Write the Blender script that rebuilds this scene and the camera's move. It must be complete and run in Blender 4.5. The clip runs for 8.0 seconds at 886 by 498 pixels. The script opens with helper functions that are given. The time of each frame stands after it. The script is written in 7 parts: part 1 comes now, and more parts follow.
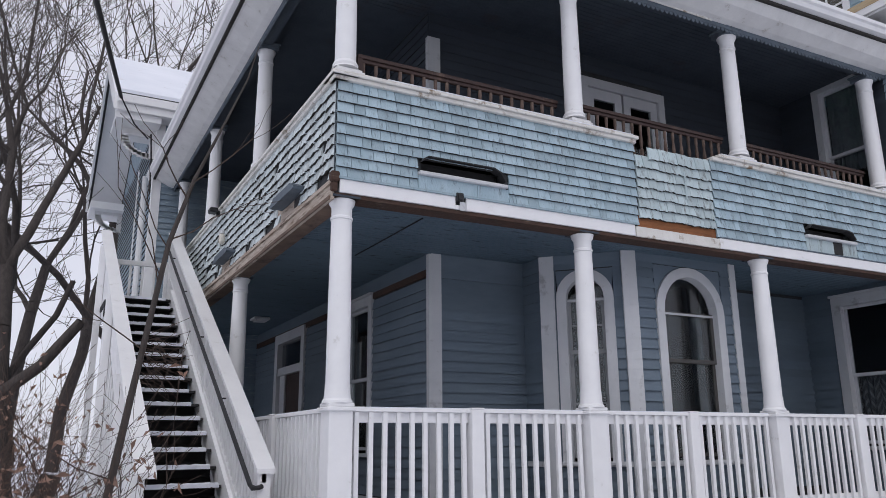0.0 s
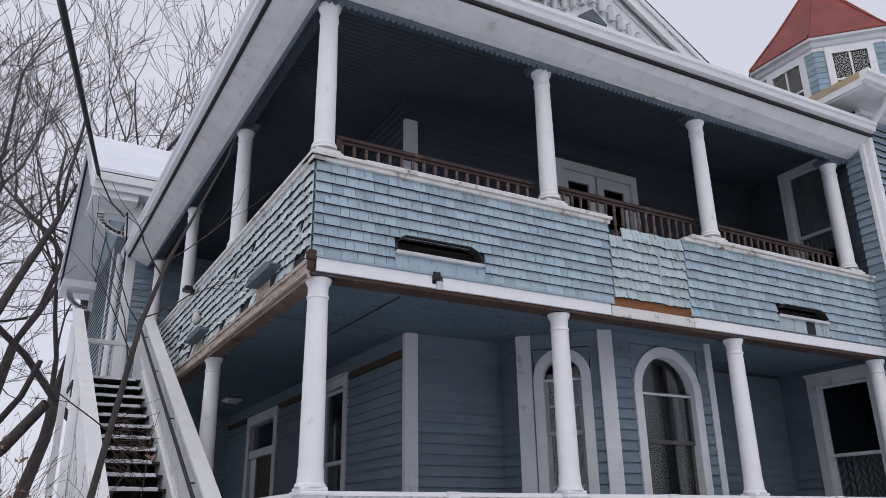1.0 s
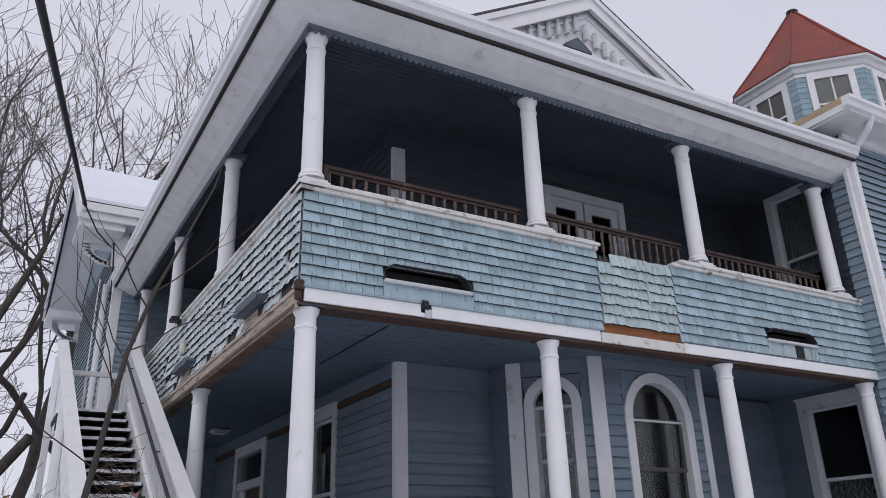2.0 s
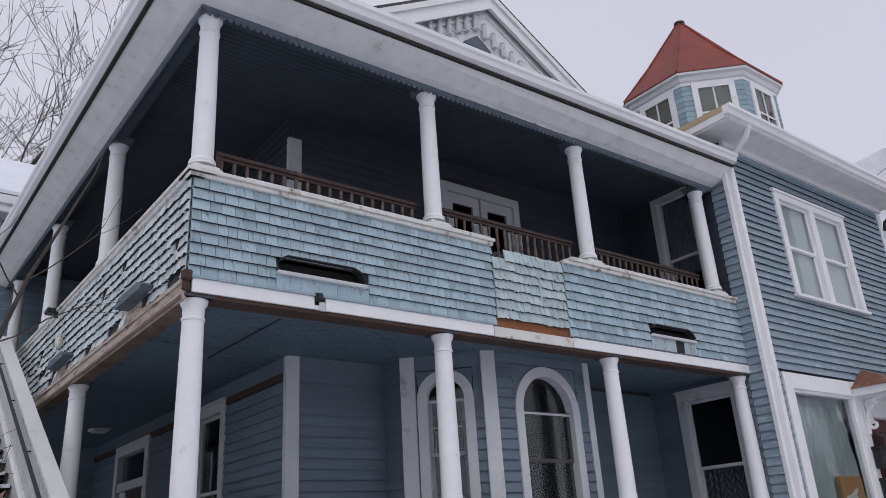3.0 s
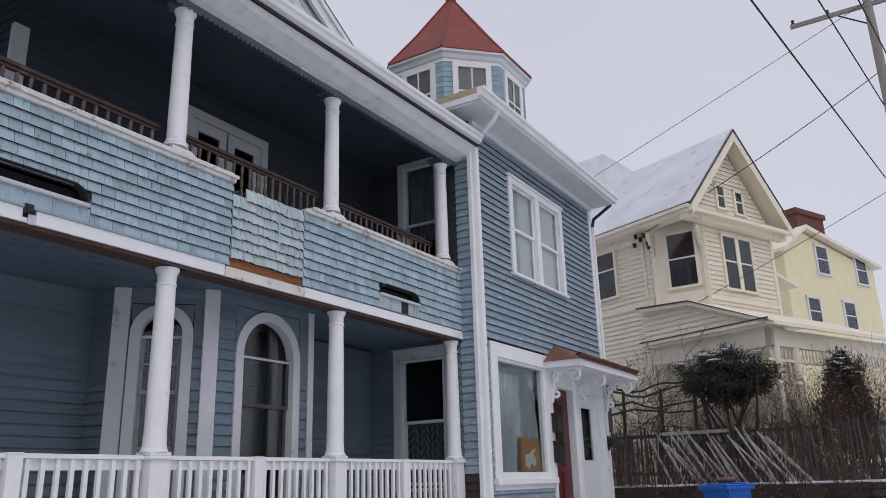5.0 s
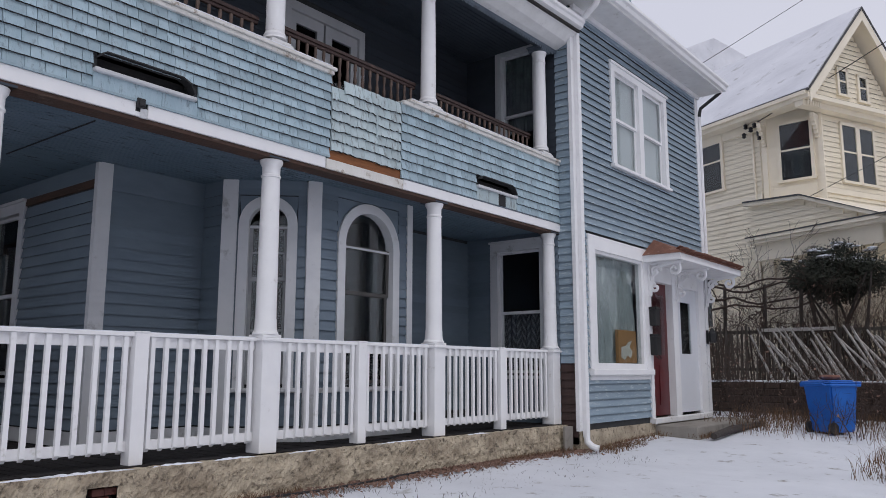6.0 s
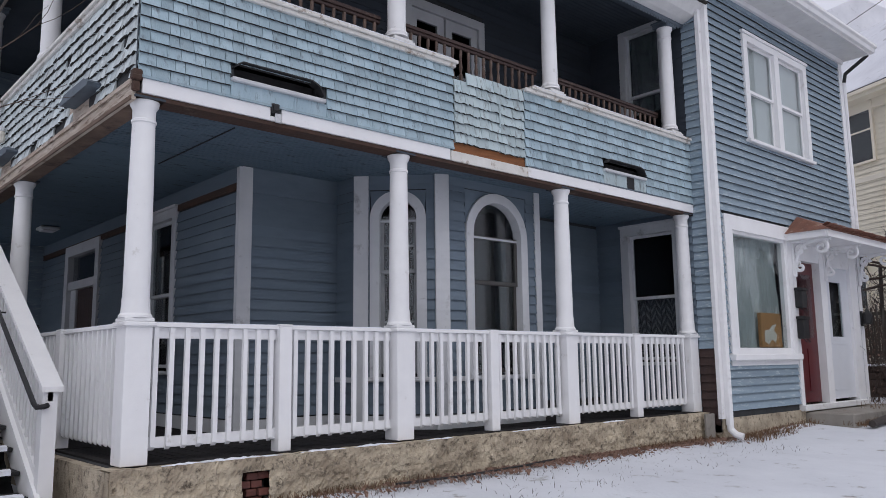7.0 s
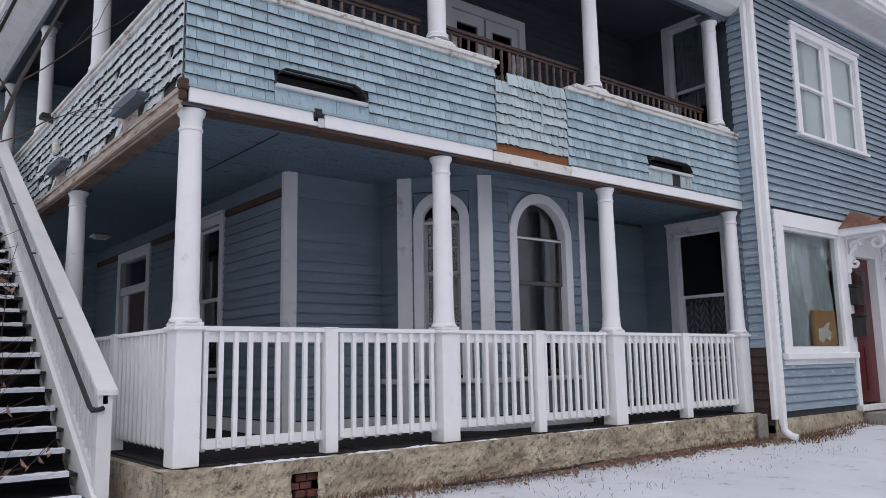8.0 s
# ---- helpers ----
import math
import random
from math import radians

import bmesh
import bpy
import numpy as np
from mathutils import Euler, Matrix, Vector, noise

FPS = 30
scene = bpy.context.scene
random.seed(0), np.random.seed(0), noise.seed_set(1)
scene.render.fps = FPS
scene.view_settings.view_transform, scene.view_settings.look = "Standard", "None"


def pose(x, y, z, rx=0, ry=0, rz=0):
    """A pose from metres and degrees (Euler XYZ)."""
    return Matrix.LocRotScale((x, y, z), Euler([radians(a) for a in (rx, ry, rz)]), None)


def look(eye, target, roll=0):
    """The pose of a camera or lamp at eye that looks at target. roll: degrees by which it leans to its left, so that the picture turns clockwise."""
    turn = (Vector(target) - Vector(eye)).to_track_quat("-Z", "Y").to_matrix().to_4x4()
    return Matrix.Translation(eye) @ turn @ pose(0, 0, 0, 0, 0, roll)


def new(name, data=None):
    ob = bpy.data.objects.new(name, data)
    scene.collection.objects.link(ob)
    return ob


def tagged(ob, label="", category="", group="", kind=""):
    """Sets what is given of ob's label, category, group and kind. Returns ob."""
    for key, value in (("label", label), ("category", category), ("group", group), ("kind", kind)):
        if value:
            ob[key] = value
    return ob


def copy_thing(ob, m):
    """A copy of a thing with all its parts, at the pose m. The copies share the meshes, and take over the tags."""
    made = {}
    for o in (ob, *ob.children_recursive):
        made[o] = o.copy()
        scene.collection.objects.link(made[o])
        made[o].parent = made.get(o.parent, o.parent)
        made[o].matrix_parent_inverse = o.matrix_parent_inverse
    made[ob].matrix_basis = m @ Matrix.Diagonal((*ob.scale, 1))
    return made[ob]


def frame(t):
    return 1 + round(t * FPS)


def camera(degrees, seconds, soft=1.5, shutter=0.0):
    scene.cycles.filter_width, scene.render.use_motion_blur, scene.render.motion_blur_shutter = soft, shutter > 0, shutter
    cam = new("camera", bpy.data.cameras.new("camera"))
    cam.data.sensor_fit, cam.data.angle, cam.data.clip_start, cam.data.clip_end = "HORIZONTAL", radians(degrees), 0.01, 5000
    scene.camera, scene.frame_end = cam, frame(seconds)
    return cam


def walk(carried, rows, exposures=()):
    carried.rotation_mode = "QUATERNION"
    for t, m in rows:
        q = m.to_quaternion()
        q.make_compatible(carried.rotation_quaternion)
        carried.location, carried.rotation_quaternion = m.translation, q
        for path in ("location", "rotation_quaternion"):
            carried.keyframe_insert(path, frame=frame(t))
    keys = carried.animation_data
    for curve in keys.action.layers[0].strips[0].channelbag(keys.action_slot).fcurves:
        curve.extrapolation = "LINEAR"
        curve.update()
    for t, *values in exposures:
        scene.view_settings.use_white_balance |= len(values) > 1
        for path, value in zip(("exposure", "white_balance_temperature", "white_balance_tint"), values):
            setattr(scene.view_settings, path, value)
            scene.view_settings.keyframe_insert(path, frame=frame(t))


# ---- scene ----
cam = camera(59.4, 8.0, soft=0.45)
PATH = [
    (0, (-2.288, -6.439, 0.82), (-1.381, -4.725, 1.31), -0.5),
    (0.5, (-2.3, -6.454, 0.816), (-1.401, -4.781, 1.443), -0.3),
    (1, (-2.291, -6.443, 0.819), (-1.358, -4.811, 1.502), -0.9),
    (2.3, (-2.266, -6.437, 0.853), (-1.304, -4.856, 1.611), -2.2),
    (2.5, (-2.251, -6.422, 0.822), (-1.253, -4.866, 1.586), -2.4),
    (3, (-2.246, -6.413, 0.824), (-1.079, -4.96, 1.549), -3.7),
    (3.5, (-2.23, -6.392, 0.83), (-0.778, -5.179, 1.477), -3.5),
    (4, (-2.217, -6.37, 0.835), (-0.633, -5.33, 1.475), -2.3),
    (4.2, (-2.208, -6.389, 0.821), (-0.601, -5.385, 1.461), -2.3),
    (5.3, (-2.253, -6.376, 0.817), (-0.613, -5.359, 1.341), -0.8),
    (5.5, (-2.251, -6.379, 0.802), (-0.637, -5.286, 1.251), -0.4),
    (6, (-2.242, -6.37, 0.807), (-0.701, -5.134, 1.12), 0.1),
    (6.5, (-2.254, -6.383, 0.8), (-0.841, -4.995, 1.08), 0.0),
    (7, (-2.264, -6.394, 0.794), (-0.946, -4.917, 1.082), -0.7),
    (7.5, (-2.267, -6.397, 0.792), (-1.004, -4.875, 1.085), -1.1),
    (8, (-2.26, -6.389, 0.796), (-1.028, -4.84, 1.089), -1.1),
]
walk(cam, [(t, look(eye, target, roll)) for t, eye, target, roll in PATH],
     [(0, 0.04), (1.0, -0.04), (2.5, -0.08), (4.0, -0.17), (5.5, -0.12), (7.0, -0.02), (8.0, 0.03)])

# ---- daylight: a bright overcast winter sky ----
world = bpy.data.worlds.new("overcast_sky")
scene.world = world
world.use_nodes = True
wn, wl = world.node_tree.nodes, world.node_tree.links
wn.clear()
sky = wn.new("ShaderNodeTexSky")
sky.sky_type, sky.sun_disc = "NISHITA", False
sky.sun_elevation, sky.sun_rotation = radians(48), radians(205)
sky_gain = wn.new("ShaderNodeVectorMath")
sky_gain.operation = "SCALE"
sky_gain.inputs["Scale"].default_value = 0.10
cloud_tex = wn.new("ShaderNodeTexNoise")
cloud_tex.inputs["Scale"].default_value = 1.3
cloud_tex.inputs["Detail"].default_value = 4
cloud_ramp = wn.new("ShaderNodeValToRGB")
cloud_ramp.color_ramp.elements[0].position, cloud_ramp.color_ramp.elements[0].color = 0.3, (0.70, 0.71, 0.83, 1)
cloud_ramp.color_ramp.elements[1].position, cloud_ramp.color_ramp.elements[1].color = 0.7, (0.77, 0.77, 0.87, 1)
sky_mix = wn.new("ShaderNodeMixRGB")
sky_mix.inputs[0].default_value = 0.9
wbg = wn.new("ShaderNodeBackground")
wbg.inputs["Strength"].default_value = 1.0
wout = wn.new("ShaderNodeOutputWorld")
wl.new(sky.outputs[0], sky_gain.inputs[0])
wl.new(sky_gain.outputs[0], sky_mix.inputs[1])
wl.new(cloud_tex.outputs["Fac"], cloud_ramp.inputs[0])
wl.new(cloud_ramp.outputs[0], sky_mix.inputs[2])
wl.new(sky_mix.outputs[0], wbg.inputs[0])
wl.new(wbg.outputs[0], wout.inputs[0])

sun = new("sun", bpy.data.lights.new("sun", "SUN"))
sun.data.energy, sun.data.angle, sun.data.color = 0.85, radians(50), (1.0, 0.97, 0.93)
sun.matrix_world = look((-9, -14, 22), (0, 0, 0))


# ---- materials ----
def material(name, base, second=None, rough=0.6, scale=6.0, amount=0.5, bump=0.15, bump_scale=60.0, metal=0.0,
             piece=0.0, stain=None, stain_amount=0.0, stain_scale=1.5, stretch=(1, 1, 1), spec=0.4):
    """Two-scale procedural surface: base to second by coarse noise, stains, fine grain relief, and a shift per piece."""
    m = bpy.data.materials.new(name)
    m.use_nodes = True
    n, l = m.node_tree.nodes, m.node_tree.links
    b = n["Principled BSDF"]
    b.inputs["Roughness"].default_value, b.inputs["Metallic"].default_value = rough, metal
    b.inputs["Specular IOR Level"].default_value = spec
    co = n.new("ShaderNodeTexCoord")
    geo = n.new("ShaderNodeNewGeometry")
    mp = n.new("ShaderNodeMapping")
    mp.inputs["Scale"].default_value = stretch
    l.new(geo.outputs["Position"], mp.inputs[0])
    coarse = n.new("ShaderNodeTexNoise")
    coarse.inputs["Scale"].default_value, coarse.inputs["Detail"].default_value = scale, 6
    coarse.inputs["Roughness"].default_value = 0.65
    l.new(mp.outputs[0], coarse.inputs["Vector"])
    ramp = n.new("ShaderNodeValToRGB")
    ramp.color_ramp.elements[0].position, ramp.color_ramp.elements[1].position = 0.35, 0.68
    second = second or tuple(c * 0.8 for c in base)
    ramp.color_ramp.elements[0].color = (*base, 1)
    ramp.color_ramp.elements[1].color = (*[x + (y - x) * amount for x, y in zip(base, second)], 1)
    l.new(coarse.outputs["Fac"], ramp.inputs[0])
    colour = ramp.outputs[0]
    if piece:
        info = n.new("ShaderNodeObjectInfo")
        add = n.new("ShaderNodeMath")
        add.operation = "ADD"
        fr = n.new("ShaderNodeMath")
        fr.operation = "FRACT"
        l.new(info.outputs["Random"], add.inputs[0])
        l.new(geo.outputs["Random Per Island"], add.inputs[1])
        l.new(add.outputs[0], fr.inputs[0])
        hsv = n.new("ShaderNodeHueSaturation")
        mr = n.new("ShaderNodeMapRange")
        mr.inputs["To Min"].default_value, mr.inputs["To Max"].default_value = 1 - piece, 1 + piece * 0.6
        l.new(fr.outputs[0], mr.inputs["Value"])
        l.new(mr.outputs[0], hsv.inputs["Value"])
        l.new(colour, hsv.inputs["Color"])
        colour = hsv.outputs[0]
    if stain:
        st = n.new("ShaderNodeTexNoise")
        st.inputs["Scale"].default_value, st.inputs["Detail"].default_value = stain_scale, 8
        st.inputs["Roughness"].default_value = 0.7
        l.new(mp.outputs[0], st.inputs["Vector"])
        sr = n.new("ShaderNodeValToRGB")
        sr.color_ramp.elements[0].position, sr.color_ramp.elements[1].position = 0.62 - stain_amount * 0.2, 0.72 - stain_amount * 0.1
        l.new(st.outputs["Fac"], sr.inputs[0])
        mx = n.new("ShaderNodeMixRGB")
        mx.inputs[2].default_value = (*stain, 1)
        l.new(sr.outputs[0], mx.inputs[0])
        l.new(colour, mx.inputs[1])
        colour = mx.outputs[0]
    l.new(colour, b.inputs["Base Color"])
    fine = n.new("ShaderNodeTexNoise")
    fine.inputs["Scale"].default_value, fine.inputs["Detail"].default_value = bump_scale, 5
    l.new(mp.outputs[0], fine.inputs["Vector"])
    bp = n.new("ShaderNodeBump")
    bp.inputs["Strength"].default_value, bp.inputs["Distance"].default_value = bump, 0.02
    l.new(fine.outputs["Fac"], bp.inputs["Height"])
    l.new(bp.outputs[0], b.inputs["Normal"])
    rr = n.new("ShaderNodeMapRange")
    rr.inputs["To Min"].default_value, rr.inputs["To Max"].default_value = rough * 0.85, min(1, rough * 1.15)
    l.new(fine.outputs["Fac"], rr.inputs["Value"])
    l.new(rr.outputs[0], b.inputs["Roughness"])
    return m


def glass_material(name, tint, rough=0.02):
    m = bpy.data.materials.new(name)
    m.use_nodes = True
    n, l = m.node_tree.nodes, m.node_tree.links
    n.clear()
    tr, gl, lw, mx = (n.new("ShaderNode" + k) for k in ("BsdfTransparent", "BsdfGlossy", "LayerWeight", "MixShader"))
    pw, gain = n.new("ShaderNodeMath"), n.new("ShaderNodeMath")
    pw.operation, gain.operation = "POWER", "MULTIPLY_ADD"
    pw.inputs[1].default_value, gain.inputs[1].default_value, gain.inputs[2].default_value = 4.5, 0.85, 0.04
    out = n.new("ShaderNodeOutputMaterial")
    tr.inputs[0].default_value = (*tint, 1)
    gl.inputs["Roughness"].default_value = rough
    l.new(lw.outputs["Facing"], pw.inputs[0])
    l.new(pw.outputs[0], gain.inputs[0])
    l.new(gain.outputs[0], mx.inputs[0])
    l.new(tr.outputs[0], mx.inputs[1])
    l.new(gl.outputs[0], mx.inputs[2])
    l.new(mx.outputs[0], out.inputs[0])
    return m


WHITE = material("white_paint", (0.84, 0.84, 0.85), (0.74, 0.74, 0.76), 0.5, 2.5, 0.6, 0.06, 90, stain=(0.62, 0.61, 0.59), stain_amount=0.0, stain_scale=5)
WHITE_OLD = material("old_white_paint", (0.78, 0.78, 0.78), (0.62, 0.62, 0.62), 0.6, 3, 0.7, 0.15, 60, stain=(0.48, 0.46, 0.43), stain_amount=0.06, stain_scale=6)
WHITE_PEEL = material("peeling_white_paint", (0.74, 0.73, 0.70), (0.58, 0.56, 0.52), 0.65, 4, 0.7, 0.3, 50, stain=(0.22, 0.15, 0.09), stain_amount=0.30, stain_scale=7)
CREAM_GREY = material("grey_white_trim", (0.60, 0.61, 0.63), (0.48, 0.50, 0.53), 0.6, 2.5, 0.6, 0.08, 70, stain=(0.33, 0.33, 0.34), stain_amount=0.15, stain_scale=3)
SHINGLE = material("pale_blue_shingle_paint", (0.33, 0.445, 0.51), (0.43, 0.54, 0.60), 0.75, 3, 0.8, 0.4, 45, piece=0.20, stain=(0.17, 0.21, 0.24), stain_amount=0.36, stain_scale=10, stretch=(2.2, 2.2, 0.7))
SHINGLE_WORN = material("worn_pale_blue_shingle", (0.50, 0.59, 0.61), (0.42, 0.52, 0.55), 0.8, 4, 0.9, 0.45, 45, piece=0.15, stain=(0.16, 0.17, 0.17), stain_amount=0.42, stain_scale=9, stretch=(2, 2, 0.5))
SHINGLE_SIDE = material("weathered_side_shingle", (0.66, 0.72, 0.73), (0.50, 0.57, 0.59), 0.8, 4, 0.9, 0.45, 45, piece=0.18, stain=(0.20, 0.20, 0.19), stain_amount=0.38, stain_scale=6, stretch=(1.5, 1.5, 0.6))
# Wing siding's blue scaled down, so porch shade sits in the colour.
SIDING = material("blue_grey_porch_shade_clapboard", (0.125, 0.165, 0.21), (0.165, 0.21, 0.255), 0.65, 2, 0.8, 0.12, 60, piece=0.08, stain=(0.14, 0.18, 0.22), stain_amount=0.15, stain_scale=2.5, stretch=(0.6, 0.6, 2))
SIDING_WING = material("blue_wing_clapboard_paint", (0.215, 0.285, 0.35), (0.29, 0.365, 0.425), 0.65, 3, 0.8, 0.2, 60, piece=0.14, stain=(0.46, 0.53, 0.56), stain_amount=0.36, stain_scale=8, stretch=(0.5, 0.5, 3))
# Near black: the upper porch's shade is put into the siding colour.
UPPER_SIDING = material("shade_darkened_clapboard", (0.036, 0.045, 0.060), (0.050, 0.062, 0.078), 0.7, 2, 0.8, 0.12, 60, piece=0.1, stretch=(0.6, 0.6, 2))
FRIEZE_BLUE = material("weathered_slate_frieze_paint", (0.12, 0.15, 0.18), (0.08, 0.10, 0.13), 0.7, 4, 0.8, 0.2, 60, stain=(0.05, 0.05, 0.06), stain_amount=0.3, stain_scale=6)
CEILING = material("dark_blue_ceiling_paint", (0.115, 0.165, 0.21), (0.085, 0.13, 0.17), 0.7, 1.5, 0.8, 0.1, 60, stain=(0.022, 0.028, 0.035), stain_amount=0.26, stain_scale=11, stretch=(0.45, 1.7, 1))
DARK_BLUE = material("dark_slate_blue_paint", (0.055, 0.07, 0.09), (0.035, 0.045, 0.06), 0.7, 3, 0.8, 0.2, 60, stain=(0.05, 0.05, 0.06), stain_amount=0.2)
UNDER = material("dark_sheathing", (0.055, 0.06, 0.065), (0.03, 0.03, 0.03), 0.9, 4, 0.8, 0.2, 60)
# Near-black colour that paints the shadow lines below laps and edges.
EDGE_SHADE = material("dark_edge_shade", (0.045, 0.042, 0.04), (0.025, 0.023, 0.022), 0.95, 8, 1, 0.3, 60)
RAW_WOOD = material("weathered_raw_wood", (0.60, 0.53, 0.46), (0.36, 0.28, 0.22), 0.85, 3, 1, 0.5, 40, stain=(0.11, 0.065, 0.045), stain_amount=0.45, stain_scale=4, stretch=(0.6, 0.6, 5))
BROWN_WOOD = material("brown_stained_wood", (0.052, 0.028, 0.024), (0.034, 0.019, 0.017), 0.6, 5, 0.9, 0.2, 60, stain=(0.11, 0.07, 0.055), stain_amount=0.15, stretch=(2, 2, 0.5))
# Lighter than the rails: light caught by the spindles is put in here.
SPINDLE_WOOD = material("lightened_brown_spindle_paint", (0.15, 0.105, 0.085), (0.08, 0.05, 0.042), 0.65, 8, 0.9, 0.2, 60, piece=0.3)
BEAM_WOOD = material("bare_brown_beam_wood", (0.21, 0.145, 0.11), (0.11, 0.075, 0.058), 0.9, 4, 1, 0.4, 45, stain=(0.05, 0.035, 0.03), stain_amount=0.3, stain_scale=5, stretch=(0.6, 0.6, 4))
DARK_SASH = material("dark_weathered_sash", (0.085, 0.08, 0.078), (0.05, 0.048, 0.047), 0.6, 5, 0.8, 0.1, 60)
ORANGE_WOOD = material("exposed_orange_sheathing", (0.33, 0.13, 0.05), (0.18, 0.075, 0.035), 0.85, 4, 1, 0.4, 40, stain=(0.08, 0.04, 0.03), stain_amount=0.3, stretch=(0.5, 0.5, 5))
STUCCO = material("rough_stucco_foundation", (0.58, 0.50, 0.38), (0.30, 0.245, 0.18), 0.95, 3, 1, 1.0, 55, stain=(0.10, 0.08, 0.06), stain_amount=0.5, stain_scale=13)
BRICK = material("old_red_brick", (0.17, 0.06, 0.045), (0.10, 0.045, 0.04), 0.9, 8, 1, 0.5, 60, piece=0.3)
SNOW = material("snow", (0.80, 0.82, 0.88), (0.70, 0.73, 0.80), 0.7, 0.6, 0.8, 0.4, 25, stain=(0.55, 0.55, 0.56), stain_amount=0.08, stain_scale=2.2)
ROOF_SNOW = material("thin_patchy_roof_snow", (0.74, 0.75, 0.80), (0.60, 0.61, 0.66), 0.75, 1.1, 0.9, 0.4, 18, stain=(0.30, 0.30, 0.31), stain_amount=0.16, stain_scale=1.8, stretch=(1, 0.5, 1))
GROUND = material("thin_snow_over_grass", (0.72, 0.74, 0.79), (0.60, 0.62, 0.67), 0.75, 0.8, 0.8, 0.5, 22, stain=(0.26, 0.25, 0.23), stain_amount=0.10, stain_scale=3.2)
GLASS = glass_material("window_glass", (0.82, 0.85, 0.86))
CLEAR = glass_material("shop_window_glass", (0.85, 0.88, 0.88))
SHADE = material("tan_window_shade", (0.20, 0.16, 0.12), (0.15, 0.12, 0.09), 0.8, 2, 0.6, 0.05, 40)
DARK_BEAM = material("dark_brown_beam_wood", (0.085, 0.045, 0.032), (0.045, 0.028, 0.022), 0.85, 5, 1, 0.3, 50, stain=(0.17, 0.12, 0.09), stain_amount=0.2, stain_scale=5, stretch=(0.6, 0.6, 4))
# Colour of sheets behind panes; its darkness stands for unlit depth.
DARK_PANE = material("unlit_room_dark_sheet", (0.045, 0.047, 0.05), (0.03, 0.03, 0.033), 0.8, 1.2, 0.8, 0.05, 30)
OLD_SASH = material("grey_old_sash_paint", (0.33, 0.34, 0.35), (0.22, 0.23, 0.24), 0.65, 5, 0.8, 0.1, 60)
# Darkness of the unlit rooms is put into this colour.
DARK_ROOM = material("near_black_unlit_interior", (0.055, 0.055, 0.06), (0.04, 0.04, 0.042), 0.9, 1, 0.8, 0.05, 40)
BLACK = material("black_rubber", (0.018, 0.018, 0.02), (0.03, 0.03, 0.032), 0.8, 4, 0.8, 0.2, 60)
BLACK_METAL = material("black_painted_metal", (0.014, 0.014, 0.016), (0.024, 0.024, 0.025), 0.45, 6, 0.8, 0.1, 60)
RED_ROOF = material("faded_red_metal_roof", (0.23, 0.030, 0.017), (0.16, 0.026, 0.018), 0.55, 2, 0.9, 0.12, 40, stain=(0.30, 0.055, 0.025), stain_amount=0.3, stain_scale=1.5, stretch=(1, 1, 0.6))
RUST = material("rusty_tin", (0.24, 0.11, 0.075), (0.16, 0.075, 0.055), 0.8, 7, 1, 0.3, 60, stain=(0.42, 0.33, 0.28), stain_amount=0.3, stain_scale=6)
TOWER_SH = material("tower_blue_shingle", (0.33, 0.44, 0.50), (0.26, 0.36, 0.42), 0.75, 3, 0.8, 0.3, 45, piece=0.15)
ASPHALT_SH = material("dark_asphalt_shingle", (0.06, 0.06, 0.065), (0.10, 0.10, 0.10), 0.95, 8, 0.8, 0.4, 60)
YELLOW = material("cream_yellow_siding", (0.84, 0.765, 0.61), (0.76, 0.685, 0.54), 0.7, 2, 0.8, 0.1, 50, piece=0.04, stain=(0.68, 0.59, 0.45), stain_amount=0.1)
CREAM = material("cream_trim_paint", (0.84, 0.77, 0.63), (0.76, 0.69, 0.57), 0.65, 2, 0.7, 0.08, 50)
YELLOW_FAR = material("bright_yellow_siding", (0.84, 0.75, 0.50), (0.78, 0.69, 0.46), 0.7, 2, 0.8, 0.1, 50, piece=0.04)
MAROON = material("maroon_door_paint", (0.11, 0.018, 0.022), (0.08, 0.014, 0.018), 0.35, 3, 0.8, 0.05, 50)
DOOR_WHITE = material("white_storm_door", (0.72, 0.74, 0.78), (0.66, 0.68, 0.72), 0.4, 2, 0.5, 0.03, 50)
BLUE_PLASTIC = material("blue_plastic", (0.012, 0.13, 0.50), (0.01, 0.10, 0.42), 0.4, 5, 0.8, 0.05, 60)
CARDBOARD = material("brown_cardboard", (0.45, 0.24, 0.10), (0.38, 0.20, 0.09), 0.85, 5, 0.8, 0.1, 50)
PAPER = material("torn_white_paper", (0.70, 0.67, 0.60), (0.6, 0.57, 0.5), 0.8, 8, 0.8, 0.1, 50)
SHEET = material("hazy_plastic_sheet", (0.42, 0.46, 0.47), (0.26, 0.30, 0.31), 0.35, 2.2, 1, 0.6, 5, stain=(0.62, 0.66, 0.66), stain_amount=0.35, stain_scale=3, stretch=(1.6, 1, 0.5))
BLIND = material("white_window_blind", (0.72, 0.74, 0.76), (0.62, 0.64, 0.67), 0.7, 1.5, 0.7, 0.05, 40)
CURTAIN = material("grey_patterned_curtain", (0.20, 0.205, 0.22), (0.32, 0.325, 0.33), 0.9, 8, 1, 0.2, 40)
CHEVRON = material("zigzag_patterned_curtain", (0.10, 0.10, 0.11), (0.07, 0.07, 0.08), 0.9, 8, 1, 0.2, 40)
cn, cl = CHEVRON.node_tree.nodes, CHEVRON.node_tree.links
def chevron_math(op, a, b):
    nd = cn.new("ShaderNodeMath")
    nd.operation = op
    for k, v in enumerate((a, b)):
        if isinstance(v, (int, float)):
            nd.inputs[k].default_value = v
        else:
            cl.new(v, nd.inputs[k])
    return nd.outputs[0]
cpos = cn.new("ShaderNodeNewGeometry")
csep = cn.new("ShaderNodeSeparateXYZ")
